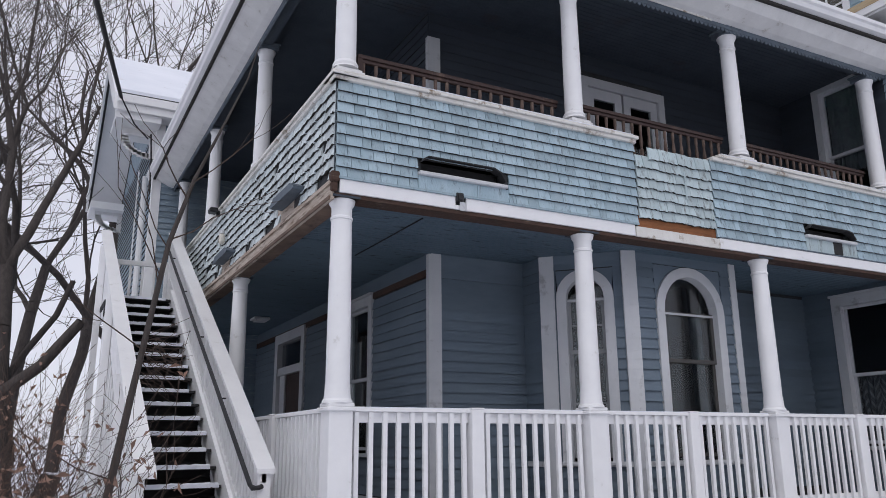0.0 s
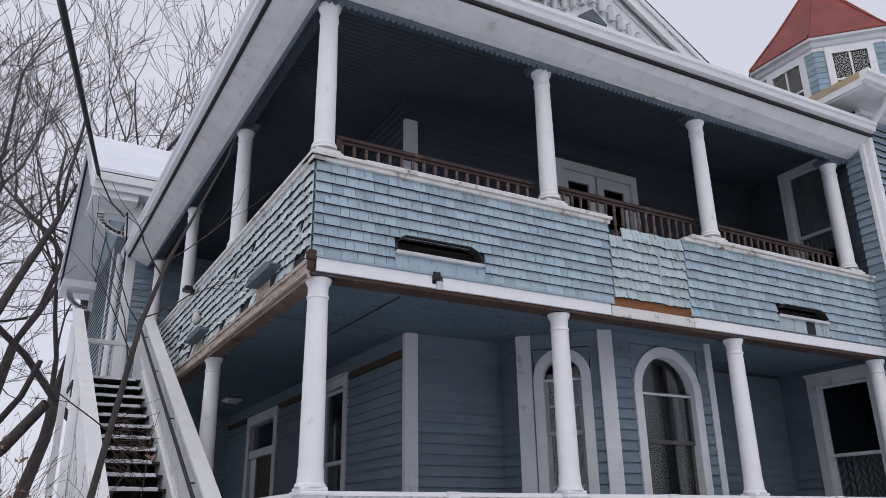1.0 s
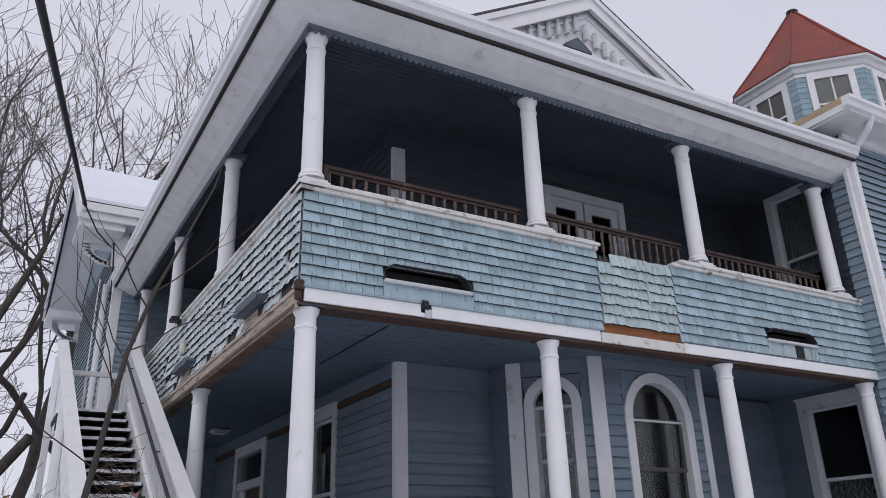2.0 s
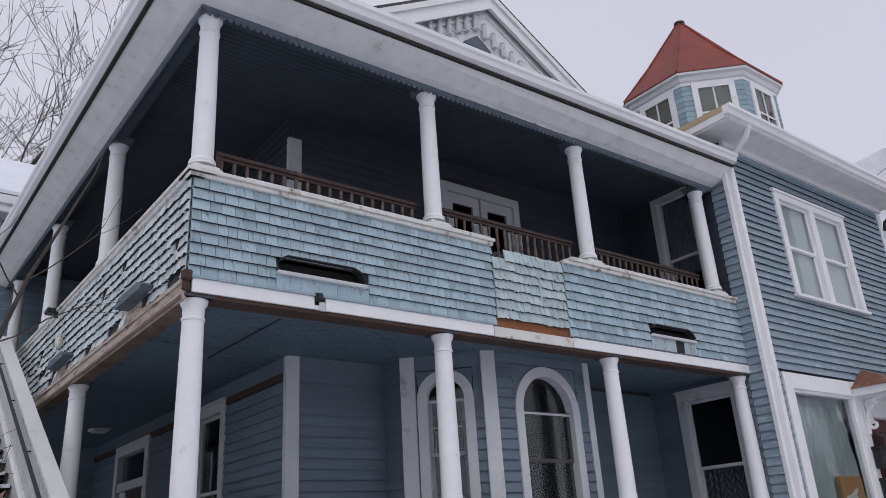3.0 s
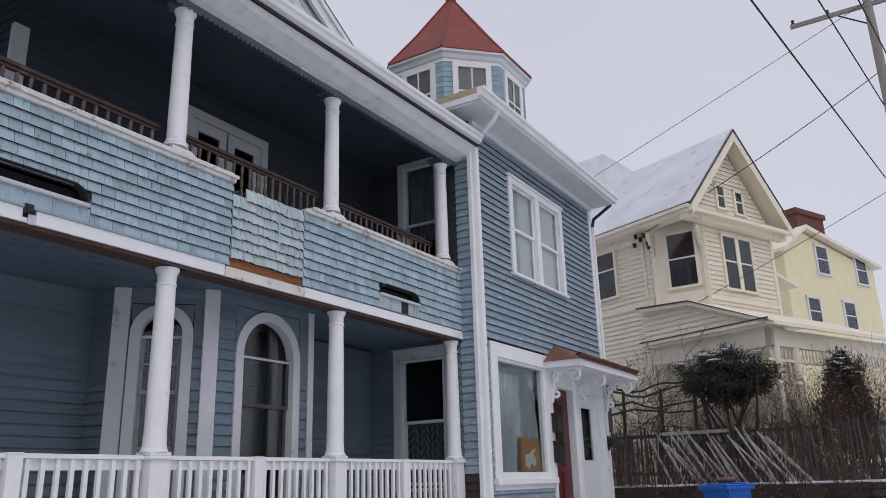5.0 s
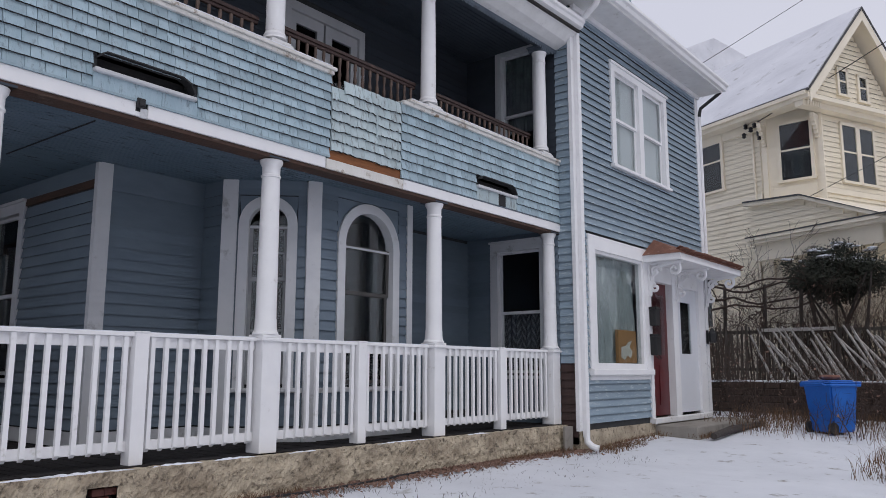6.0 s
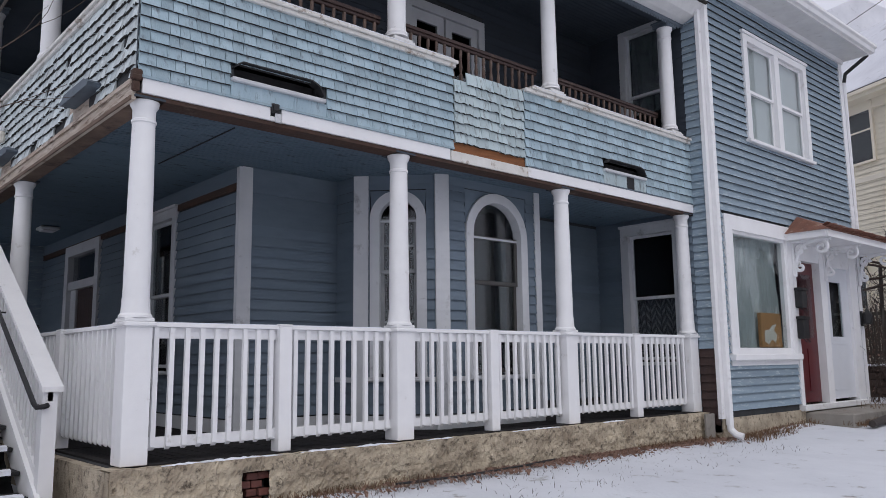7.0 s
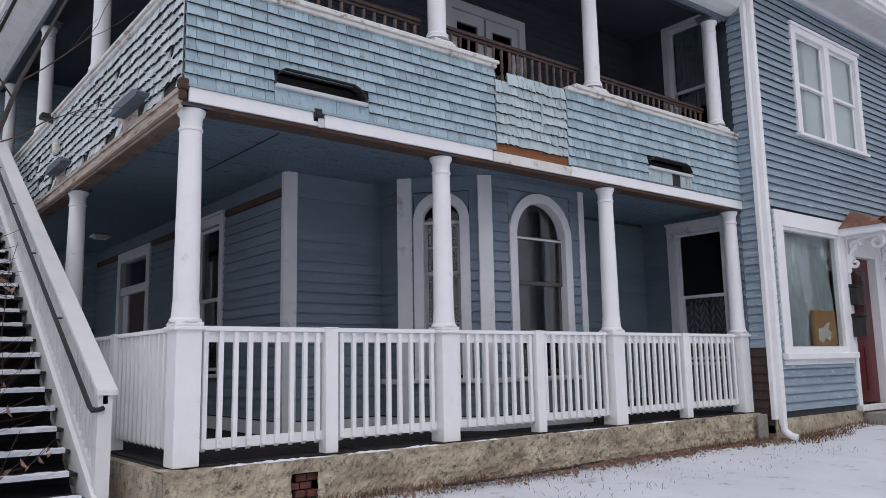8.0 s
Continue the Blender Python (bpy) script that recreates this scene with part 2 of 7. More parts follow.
cl.new(cpos.outputs["Position"], csep.inputs[0])
zig = chevron_math("MULTIPLY", chevron_math("PINGPONG", csep.outputs["Y"], 0.11), 2.4)
band = chevron_math("LESS_THAN", chevron_math("FRACT", chevron_math("DIVIDE", chevron_math("ADD", zig, csep.outputs["Z"]), 0.14), 0), 0.4)
cmix = cn.new("ShaderNodeMixRGB")
cmix.inputs[2].default_value = (0.20, 0.20, 0.21, 1)
cl.new(band, cmix.inputs[0])
cbase = cn["Principled BSDF"].inputs["Base Color"]
cl.new(cbase.links[0].from_socket, cmix.inputs[1])
cl.new(cmix.outputs[0], cbase)
BARK = material("grey_brown_bark", (0.075, 0.063, 0.058), (0.042, 0.036, 0.034), 0.95, 6, 1, 0.9, 30, stretch=(2.5, 2.5, 0.5))
TWIG = material("brown_twig_bark", (0.085, 0.058, 0.047), (0.05, 0.036, 0.03), 0.9, 10, 1, 0.3, 60)
DRY_LEAF = material("dried_brown_leaf", (0.27, 0.17, 0.13), (0.17, 0.10, 0.075), 0.85, 12, 1, 0.2, 60, piece=0.35)
DRY_GRASS = material("dry_grass", (0.20, 0.125, 0.07), (0.12, 0.065, 0.04), 0.9, 10, 1, 0.1, 60, piece=0.4)
EVERGREEN = material("dark_evergreen_foliage", (0.020, 0.027, 0.019), (0.040, 0.042, 0.030), 0.8, 6, 1, 0.2, 60, piece=0.4)
FENCE_WOOD = material("old_grey_fence_wood", (0.060, 0.050, 0.043), (0.13, 0.115, 0.10), 0.9, 4, 1, 0.3, 50, piece=0.5, stretch=(3, 3, 0.4))
STONE = material("dark_retaining_stone", (0.075, 0.05, 0.04), (0.05, 0.036, 0.03), 0.95, 3, 1, 0.8, 14, piece=0.3)
CONCRETE = material("grey_concrete", (0.30, 0.28, 0.25), (0.22, 0.20, 0.18), 0.9, 3, 1, 0.4, 40, stain=(0.14, 0.13, 0.11), stain_amount=0.25)
POLE_WOOD = material("grey_pole_wood", (0.30, 0.27, 0.24), (0.22, 0.20, 0.18), 0.9, 3, 0.9, 0.3, 40, stretch=(3, 3, 0.4))
# Near black: the shadow below the railing is put into the deck colour.
DECK = material("shade_darkened_deck_paint", (0.035, 0.033, 0.034), (0.022, 0.02, 0.02), 0.9, 3, 0.8, 0.2, 50, stain=(0.07, 0.065, 0.06), stain_amount=0.2, spec=0.12)


# ---- building helpers ----
def mesh_of(name, bm, mat):
    me = bpy.data.meshes.new(name)
    if len(bm.faces) < 4000:
        bmesh.ops.recalc_face_normals(bm, faces=bm.faces)
    bm.normal_update()
    bm.to_mesh(me)
    bm.free()
    me.materials.append(mat)
    return me


def part(name, bm, mat, parent=None, label="", smooth=False):
    me = mesh_of(name, bm, mat)
    if smooth:
        me.polygons.foreach_set("use_smooth", [True] * len(me.polygons))
        me.set_sharp_from_angle(angle=radians(32))
    ob = new(name, me)
    if parent is not None:
        ob.parent = parent
    if label:
        ob["label"] = label
    return ob


def thing(name, m=None, label="", category="", group="", kind=""):
    ob = new(name)
    ob.empty_display_size = 0.1
    if m is not None:
        ob.matrix_world = m
    return tagged(ob, label, category, group, kind)


def box(bm, x0, x1, y0, y1, z0, z1, bevel=0.0, m=None):
    vs = [bm.verts.new((x, y, z)) for x in (x0, x1) for y in (y0, y1) for z in (z0, z1)]
    fs = [(0, 1, 3, 2), (4, 6, 7, 5), (0, 4, 5, 1), (2, 3, 7, 6), (0, 2, 6, 4), (1, 5, 7, 3)]
    faces = [bm.faces.new([vs[i] for i in f]) for f in fs]
    if bevel:
        edges = list({e for f in faces for e in f.edges})
        r = bmesh.ops.bevel(bm, geom=edges, offset=bevel, segments=1, affect="EDGES", profile=0.5)
        vs = list({v for f in r["faces"] for v in f.verts} | {v for v in vs if v.is_valid})
    if m is not None:
        for v in vs:
            if v.is_valid:
                v.co = m @ v.co
    return bm


def boxes(*rows, bevel=0.0):
    bm = bmesh.new()
    for r in rows:
        box(bm, *r, bevel=bevel)
    return bm


def lathe(profile, seg=20, bm=None, m=None):
    """Turned solid from (radius, height) pairs."""
    bm = bm or bmesh.new()
    rings = []
    for r, z in profile:
        rings.append([bm.verts.new((r * math.cos(2 * math.pi * k / seg), r * math.sin(2 * math.pi * k / seg), z)) for k in range(seg)])
    for a, b in zip(rings, rings[1:]):
        for k in range(seg):
            bm.faces.new((a[k], a[(k + 1) % seg], b[(k + 1) % seg], b[k]))
    bm.faces.new(rings[0][::-1])
    bm.faces.new(rings[-1])
    if m is not None:
        for ring in rings:
            for v in ring:
                v.co = m @ v.co
    return bm


def tube(points, radii, seg=6, bm=None):
    """A round bar along points, with a radius at each."""
    bm = bm or bmesh.new()
    pts = [Vector(p) for p in points]
    if not hasattr(radii, "__len__"):
        radii = [radii] * len(pts)
    rings = []
    for i, p in enumerate(pts):
        d = (pts[min(i + 1, len(pts) - 1)] - pts[max(i - 1, 0)]).normalized()
        a = d.orthogonal().normalized() if i == 0 else (ref - d * ref.dot(d)).normalized()
        ref = a
        b = d.cross(a)
        rings.append([bm.verts.new(p + (a * math.cos(2 * math.pi * k / seg) + b * math.sin(2 * math.pi * k / seg)) * radii[i]) for k in range(seg)])
    for r0, r1 in zip(rings, rings[1:]):
        for k in range(seg):
            bm.faces.new((r0[k], r0[(k + 1) % seg], r1[(k + 1) % seg], r1[k]))
    bm.faces.new(rings[0][::-1])
    bm.faces.new(rings[-1])
    return bm


def prism(outline, y0, y1, bm=None):
    """An outline in x and z, given thickness from y0 to y1."""
    bm = bm or bmesh.new()
    a = [bm.verts.new((x, y0, z)) for x, z in outline]
    b = [bm.verts.new((x, y1, z)) for x, z in outline]
    bm.faces.new(a)
    bm.faces.new(b[::-1])
    k = len(a)
    for i in range(k):
        bm.faces.new((a[i], b[i], b[(i + 1) % k], a[(i + 1) % k]))
    return bm


def sweep_x(profile, x0, x1, bm=None):
    """A moulding of profile (y, z) from x0 to x1."""
    bm = bm or bmesh.new()
    a = [bm.verts.new((x0, y, z)) for y, z in profile]
    b = [bm.verts.new((x1, y, z)) for y, z in profile]
    bm.faces.new(a)
    bm.faces.new(b[::-1])
    k = len(a)
    for i in range(k):
        bm.faces.new((a[i], b[i], b[(i + 1) % k], a[(i + 1) % k]))
    return bm


def wall_frame(p0, p1, z=0.0):
    """Pose with x along the wall from p0 to p1 (left to right from outside), y into the wall, z up."""
    d = (Vector((*p1, 0)) - Vector((*p0, 0))).normalized()
    return Matrix(((d.x, -d.y, 0, p0[0]), (d.y, d.x, 0, p0[1]), (0, 0, 1, z), (0, 0, 0, 1)))


def panel_around(bm, L, z0, z1, y0, y1, openings):
    """A slab from 0 to L with rectangular openings (a, b, za, zb) through it."""
    xs = sorted({0, L, *[v for o in openings for v in o[:2]]})
    for a, b in zip(xs, xs[1:]):
        mid, lows = (a + b) / 2, [z0]
        cuts = sorted((o[2], o[3]) for o in openings if o[0] < mid < o[1])
        z = z0
        for za, zb in cuts:
            if za > z:
                box(bm, a, b, y0, y1, z, za)
            z = max(z, zb)
        if z < z1:
            box(bm, a, b, y0, y1, z, z1)
    return bm


def wall(name, p0, p1, z0, z1, openings=(), mat=None, thick=0.14, label="", category="wall"):
    root = thing(name, wall_frame(p0, p1), label, category, kind="structure")
    L = (Vector(p1) - Vector(p0)).length
    part("sheathing", panel_around(bmesh.new(), L, z0, z1, 0, thick, openings), mat or UNDER, root)
    return root, L


def unit_board(expo, mat, thick=0.021):
    me = mesh_of("clapboard", sweep_x([(0, 0.008), (-thick - 0.012, 0), (-0.006, expo + 0.015), (0, expo + 0.015)], 0, 1), mat)
    # The board's underside gets the painted shadow line.
    me.materials.append(EDGE_SHADE)
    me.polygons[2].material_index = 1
    return me


def clapboards(root, L, z0, z1, expo, mat, openings=(), seed=1, a0=0.0, thick=0.020):
    """Lapped boards, each its own piece, cut round the openings."""
    rng = random.Random(seed)
    me = unit_board(expo, mat, thick)
    z = z0
    while z < z1 - 0.02:
        lo, hi = a0, L
        runs = [(lo, hi)] if hi - lo > 0.05 else []
        for o in openings:
            if o[2] < z + expo * 0.8 and o[3] > z + expo * 0.2:
                runs = [q for a, b in runs for q in ((a, min(b, o[0])), (max(a, o[1]), b)) if q[1] - q[0] > 0.02]
        for a, b in runs:
            while b - a > 0.001:
                step = b - a if b - a < 3.2 else rng.uniform(1.6, 3.0)
                ob = new("clapboard", me)
                ob.parent = root
                ob.matrix_local = Matrix.Translation((a, rng.uniform(-0.002, 0.0), z + rng.uniform(-0.003, 0.003))) @ Matrix.Rotation(rng.uniform(-0.0012, 0.0012), 4, "Y") @ Matrix.Diagonal((step - 0.003, 1, 1, 1))
                a += step
        z += expo


SHINGLE_MESHES = {}


def shingle_mesh(w, expo, mat, k, ragged):
    key = (round(w, 2), expo, mat.name, k)
    if key not in SHINGLE_MESHES:
        rng = random.Random(hash((round(w * 100), k)) % 9999)
        n = 4
        bm = bmesh.new()
        bot = [(w * i / n, rng.uniform(-ragged, ragged * 0.3)) for i in range(n + 1)]
        top = expo * 1.25
        t0, t1 = 0.027, 0.005
        fa = [bm.verts.new((x, -t0, z)) for x, z in bot]
        fb = [bm.verts.new((x, 0, z)) for x, z in bot]
        ta, tb = [bm.verts.new((x, -t1, top)) for x in (0, w)], [bm.verts.new((x, 0, top)) for x in (0, w)]
        bm.faces.new([*fa, ta[1], ta[0]])
        for i in range(n):
            bm.faces.new((fa[i + 1], fa[i], fb[i], fb[i + 1]))
        bm.faces.new((fa[0], ta[0], tb[0], fb[0]))
        bm.faces.new((fa[n], fb[n], tb[1], ta[1]))
        bm.faces.ensure_lookup_table()
        # Bottom edge faces carry the course's shadow line as dark colour.
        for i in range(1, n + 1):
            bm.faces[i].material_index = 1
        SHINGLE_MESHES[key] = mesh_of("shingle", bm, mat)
        SHINGLE_MESHES[key].materials.append(EDGE_SHADE)
    return SHINGLE_MESHES[key]


def shingles(root, x0, x1, z0, courses, expo, mat, holes=(), seed=3, ragged=0.004, tilt=0.01, limit=290, gaps=0.0, skip=None, reverse=False):
    """Courses of wooden shingles of uneven widths; the first ones along the wall are pieces, the rest one joined mesh."""
    rng = random.Random(seed)
    rows = []
    for c in range(courses):
        x = x0
        z = z0 + c * expo
        while x < x1 - 0.01:
            w = rng.choice((0.09, 0.11, 0.13, 0.15, 0.17, 0.20))
            w = min(w, x1 - x)
            if x1 - x - w < 0.05:
                w = x1 - x
            blocked = False
            for o in holes:
                if o[2] < z + expo * 0.85 and o[3] > z + 0.02:
                    if x < o[0] - 0.03 < x + w:
                        w = o[0] - x
                    elif o[0] - 0.03 <= x < o[1] - 0.005:
                        blocked, w = True, o[1] - x
            if not blocked and not (skip and skip(x + w / 2, z)) and rng.random() > gaps:
                m = Matrix.Translation((x + 0.0015, -0.010, z + rng.uniform(-0.6, 0.4) * ragged)) @ Matrix.Rotation(rng.uniform(-tilt, tilt), 4, "Y") @ Matrix.Rotation(-0.055 - rng.uniform(0, tilt), 4, "X")
                rows.append((x, w, rng.randrange(4), m))
            x += w
    rows.sort(key=lambda r: -r[0] if reverse else r[0])
    for x, w, k, m in rows[:limit]:
        ob = new("shingle", shingle_mesh(w - 0.005, expo, mat, k, ragged))
        ob.parent = root
        ob.matrix_local = m
    if rows[limit:]:
        verts, faces = [], []
        for x, w, k, m in rows[limit:]:
            me = shingle_mesh(w - 0.005, expo, mat, k, ragged)
            base = len(verts)
            verts += [tuple(m @ v.co) for v in me.vertices]
            faces += [tuple(base + i for i in p.vertices) for p in me.polygons]
        me = bpy.data.meshes.new("far_shingles")
        me.from_pydata(verts, [], faces)
        me.materials.append(mat)
        me.materials.append(EDGE_SHADE)
        # Same painted shadow line on the joined shingles.
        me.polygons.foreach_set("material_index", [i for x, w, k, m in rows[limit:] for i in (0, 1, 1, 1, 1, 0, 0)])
        ob = new("far_shingles", me)
        ob.parent = root
        tagged(ob, kind="stuff")


def ground_z(x, y):
    z = -0.72 + min(0.06, 0.015 * max(-4, x + 2)) + 0.04 * max(0, min(x - 9, 7)) + 0.040 * max(-3, min(y + 6.4, 7.0))
    if x < -1.5:
        z -= 0.05 * min(-1.5 - x, 10)
    return z


# ---- the plan ----
PX, PY = 8.75, 10.0            # porch: front along x to PX, side along y to PY
HX, HY = 1.93, 1.88            # house walls behind the porch
CEIL, UPDECK, UPCEIL = 3.12, 3.30, 6.46
WY, WX = -0.27, 14.45          # wing: front face, far end

# ground, one sheet to the horizon
rng = random.Random(5)
bm = bmesh.new()
xs = [-400, -150, -60, -30, -18, -12] + [-8 + 0.4 * i for i in range(68)] + [22, 26, 34, 50, 90, 200, 500]
ys = [-400, -150, -60, -30, -20, -14] + [-10 + 0.4 * i for i in range(32)] + [4, 7, 11, 16, 25, 45, 90, 200, 500]
grid = [[bm.verts.new((x, y, ground_z(x, y) + (0.05 * noise.noise((x * 0.5, y * 0.5, 0)) + 0.02 * noise.noise((x * 2.1, y * 2.1, 3)) if -9 < x < 20 and -11 < y < 3 else 0))) for y in ys] for x in xs]
for i in range(len(xs) - 1):
    for j in range(len(ys) - 1):
        bm.faces.new((grid[i][j], grid[i + 1][j], grid[i + 1][j + 1], grid[i][j + 1]))
tagged(part("ground", bm, GROUND, None, "thin uneven snow lying over the yard", True), category="ground", kind="structure")

# foundation
root = thing("foundation", None, "rough cracked stucco foundation under the porch", "foundation", kind="structure")
FH = (1.02, 1.27, -0.42, -0.12)
bm = bmesh.new()
nx, nzr = 420, 34
fv = [[bm.verts.new((-0.10 + (PX + 0.10) * i / nx, -0.10 - 0.022 * noise.noise((i * 0.08, k * 0.3, 1)) - 0.020 * noise.noise((i * 0.31, k * 0.4, 5)) - 0.022 * noise.noise((i * 0.75, k * 0.9, 3)), -1.0 + 0.988 * k / nzr + (0.014 * noise.noise((i * 0.22, 0, 9)) if k == nzr else 0))) for i in range(nx + 1)] for k in range(nzr + 1)]
for k in range(nzr):
    for i in range(nx):
        x, z = -0.10 + (PX + 0.10) * (i + 0.5) / nx, -1.0 + 0.988 * (k + 0.5) / nzr
        if not (FH[0] < x < FH[1] and FH[2] < z < FH[3]):
            bm.faces.new((fv[k][i], fv[k][i + 1], fv[k + 1][i + 1], fv[k + 1][i]))
tv = [bm.verts.new((v.co.x, 0.20, -0.014)) for v in fv[nzr]]
for i in range(nx):
    bm.faces.new((fv[nzr][i], fv[nzr][i + 1], tv[i + 1], tv[i]))
part("front_wall", bm, STUCCO, root)
part("side_wall", boxes((-0.094, 0.18, -0.06, PY, -1.2, -0.024)), STUCCO, root)
part("opening_back", boxes((FH[0] - 0.02, FH[1] + 0.02, 0.03, 0.10, FH[2] - 0.02, FH[3] + 0.02)), UNDER, root)
me = mesh_of("brick", boxes((0, 0.105, 0, 0.08, 0, 0.06), bevel=0.005), BRICK)
for r in range(4):
    for c in range(3):
        x = FH[0] + 0.004 + c * 0.112 - (0.05 if r % 2 else 0)
        if x < FH[0] - 0.01 or x + 0.10 > FH[1] + 0.05:
            continue
        ob = new("brick", me)
        ob.parent = root
        ob.matrix_local = pose(x, -0.055 + rng.uniform(0, 0.03), FH[2] + 0.004 + r * 0.07, 0, 0, rng.uniform(-3, 3))
for a, b, d in ((0.30, 1.42, 0.10), (1.60, 2.1, 0.07), (2.2, 2.72, 0.08), (3.1, 3.5, 0.05), (4.4, 5.3, 0.05), (6.1, 6.6, 0.04)):
    # low drift with a ragged, tapering outline
    bm = bmesh.new()
    n = int((b - a) / 0.035)
    rows = []
    for k in range(n + 1):
        f = k / n
        w = d * (0.25 + 0.75 * math.sin(math.pi * f) ** 0.5) * rng.uniform(0.55, 1.1)
        y0 = -0.085 + rng.uniform(-0.006, 0.012)
        h = 0.016 * math.sin(math.pi * f) ** 0.5 * rng.uniform(0.5, 1.2)
        rows.append([bm.verts.new((a + (b - a) * f, y0 + w * u, -0.013 + h * v)) for u, v in ((0, 0), (0.2, 0.8), (0.55, 1), (0.85, 0.6), (1, 0))])
    for p, q in zip(rows, rows[1:]):
        for k in range(4):
            bm.faces.new((p[k], q[k], q[k + 1], p[k + 1]))
    part("snow_ledge", bm, SNOW, root, "thin patch of snow", True)

# porch floor of boards
root = thing("porch_floor", None, "painted board floor of the lower porch, darkened for its shade", "floor", kind="structure")
part("joist_base", boxes((0.0, PX, 0.0, PY, -0.10, -0.02)), UNDER, root)
me = mesh_of("floor_board", boxes((0, 0.095, 0, 1.8, -0.019, 0)), DECK)
for i in range(87):
    ob = new("floor_board", me)
    ob.parent = root
    ob.matrix_local = pose(0.05 + i * 0.1, 0.03, rng.uniform(-0.002, 0.002))
me = mesh_of("floor_board", boxes((0, 1.8, 0, 0.095, -0.019, 0)), DECK)
for i in range(80):
    ob = new("floor_board", me)
    ob.parent = root
    ob.matrix_local = pose(0.03, 1.86 + i * 0.1, rng.uniform(-0.002, 0.002))

# porch ceilings
bm = boxes((0.02, PX, 0.02, HY, CEIL, CEIL + 0.05), (0.02, HX, HY, PY, CEIL, CEIL + 0.05))
for i in range(22):
    box(bm, 0.03, PX - 0.01, 0.06 + i * 0.08, 0.06 + i * 0.08 + 0.068, CEIL - 0.006, CEIL)
box(bm, 0.02, HX, 1.84, 1.90, CEIL - 0.012, CEIL - 0.002)
tagged(part("ceiling", bm, CEILING, None, "dark blue boarded ceiling of the lower porch"), category="ceiling", kind="structure")
bm = boxes((0.02, PX, 0.02, 2.2, UPCEIL, UPCEIL + 0.05), (0.02, HX + 0.3, 2.2, PY, UPCEIL, UPCEIL + 0.05))
for i in range(26):
    box(bm, 0.03, PX - 0.01, 0.04 + i * 0.08, 0.04 + i * 0.08 + 0.068, UPCEIL - 0.006, UPCEIL)
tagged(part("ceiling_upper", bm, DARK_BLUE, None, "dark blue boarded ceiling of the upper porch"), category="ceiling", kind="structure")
tagged(part("floor_upper", boxes((0.05, PX, 0.05, HY, UPDECK - 0.1, UPDECK), (0.05, HX, HY, PY, UPDECK - 0.1, UPDECK)), DECK, None, "dark board floor of the upper porch"), category="floor", kind="structure")


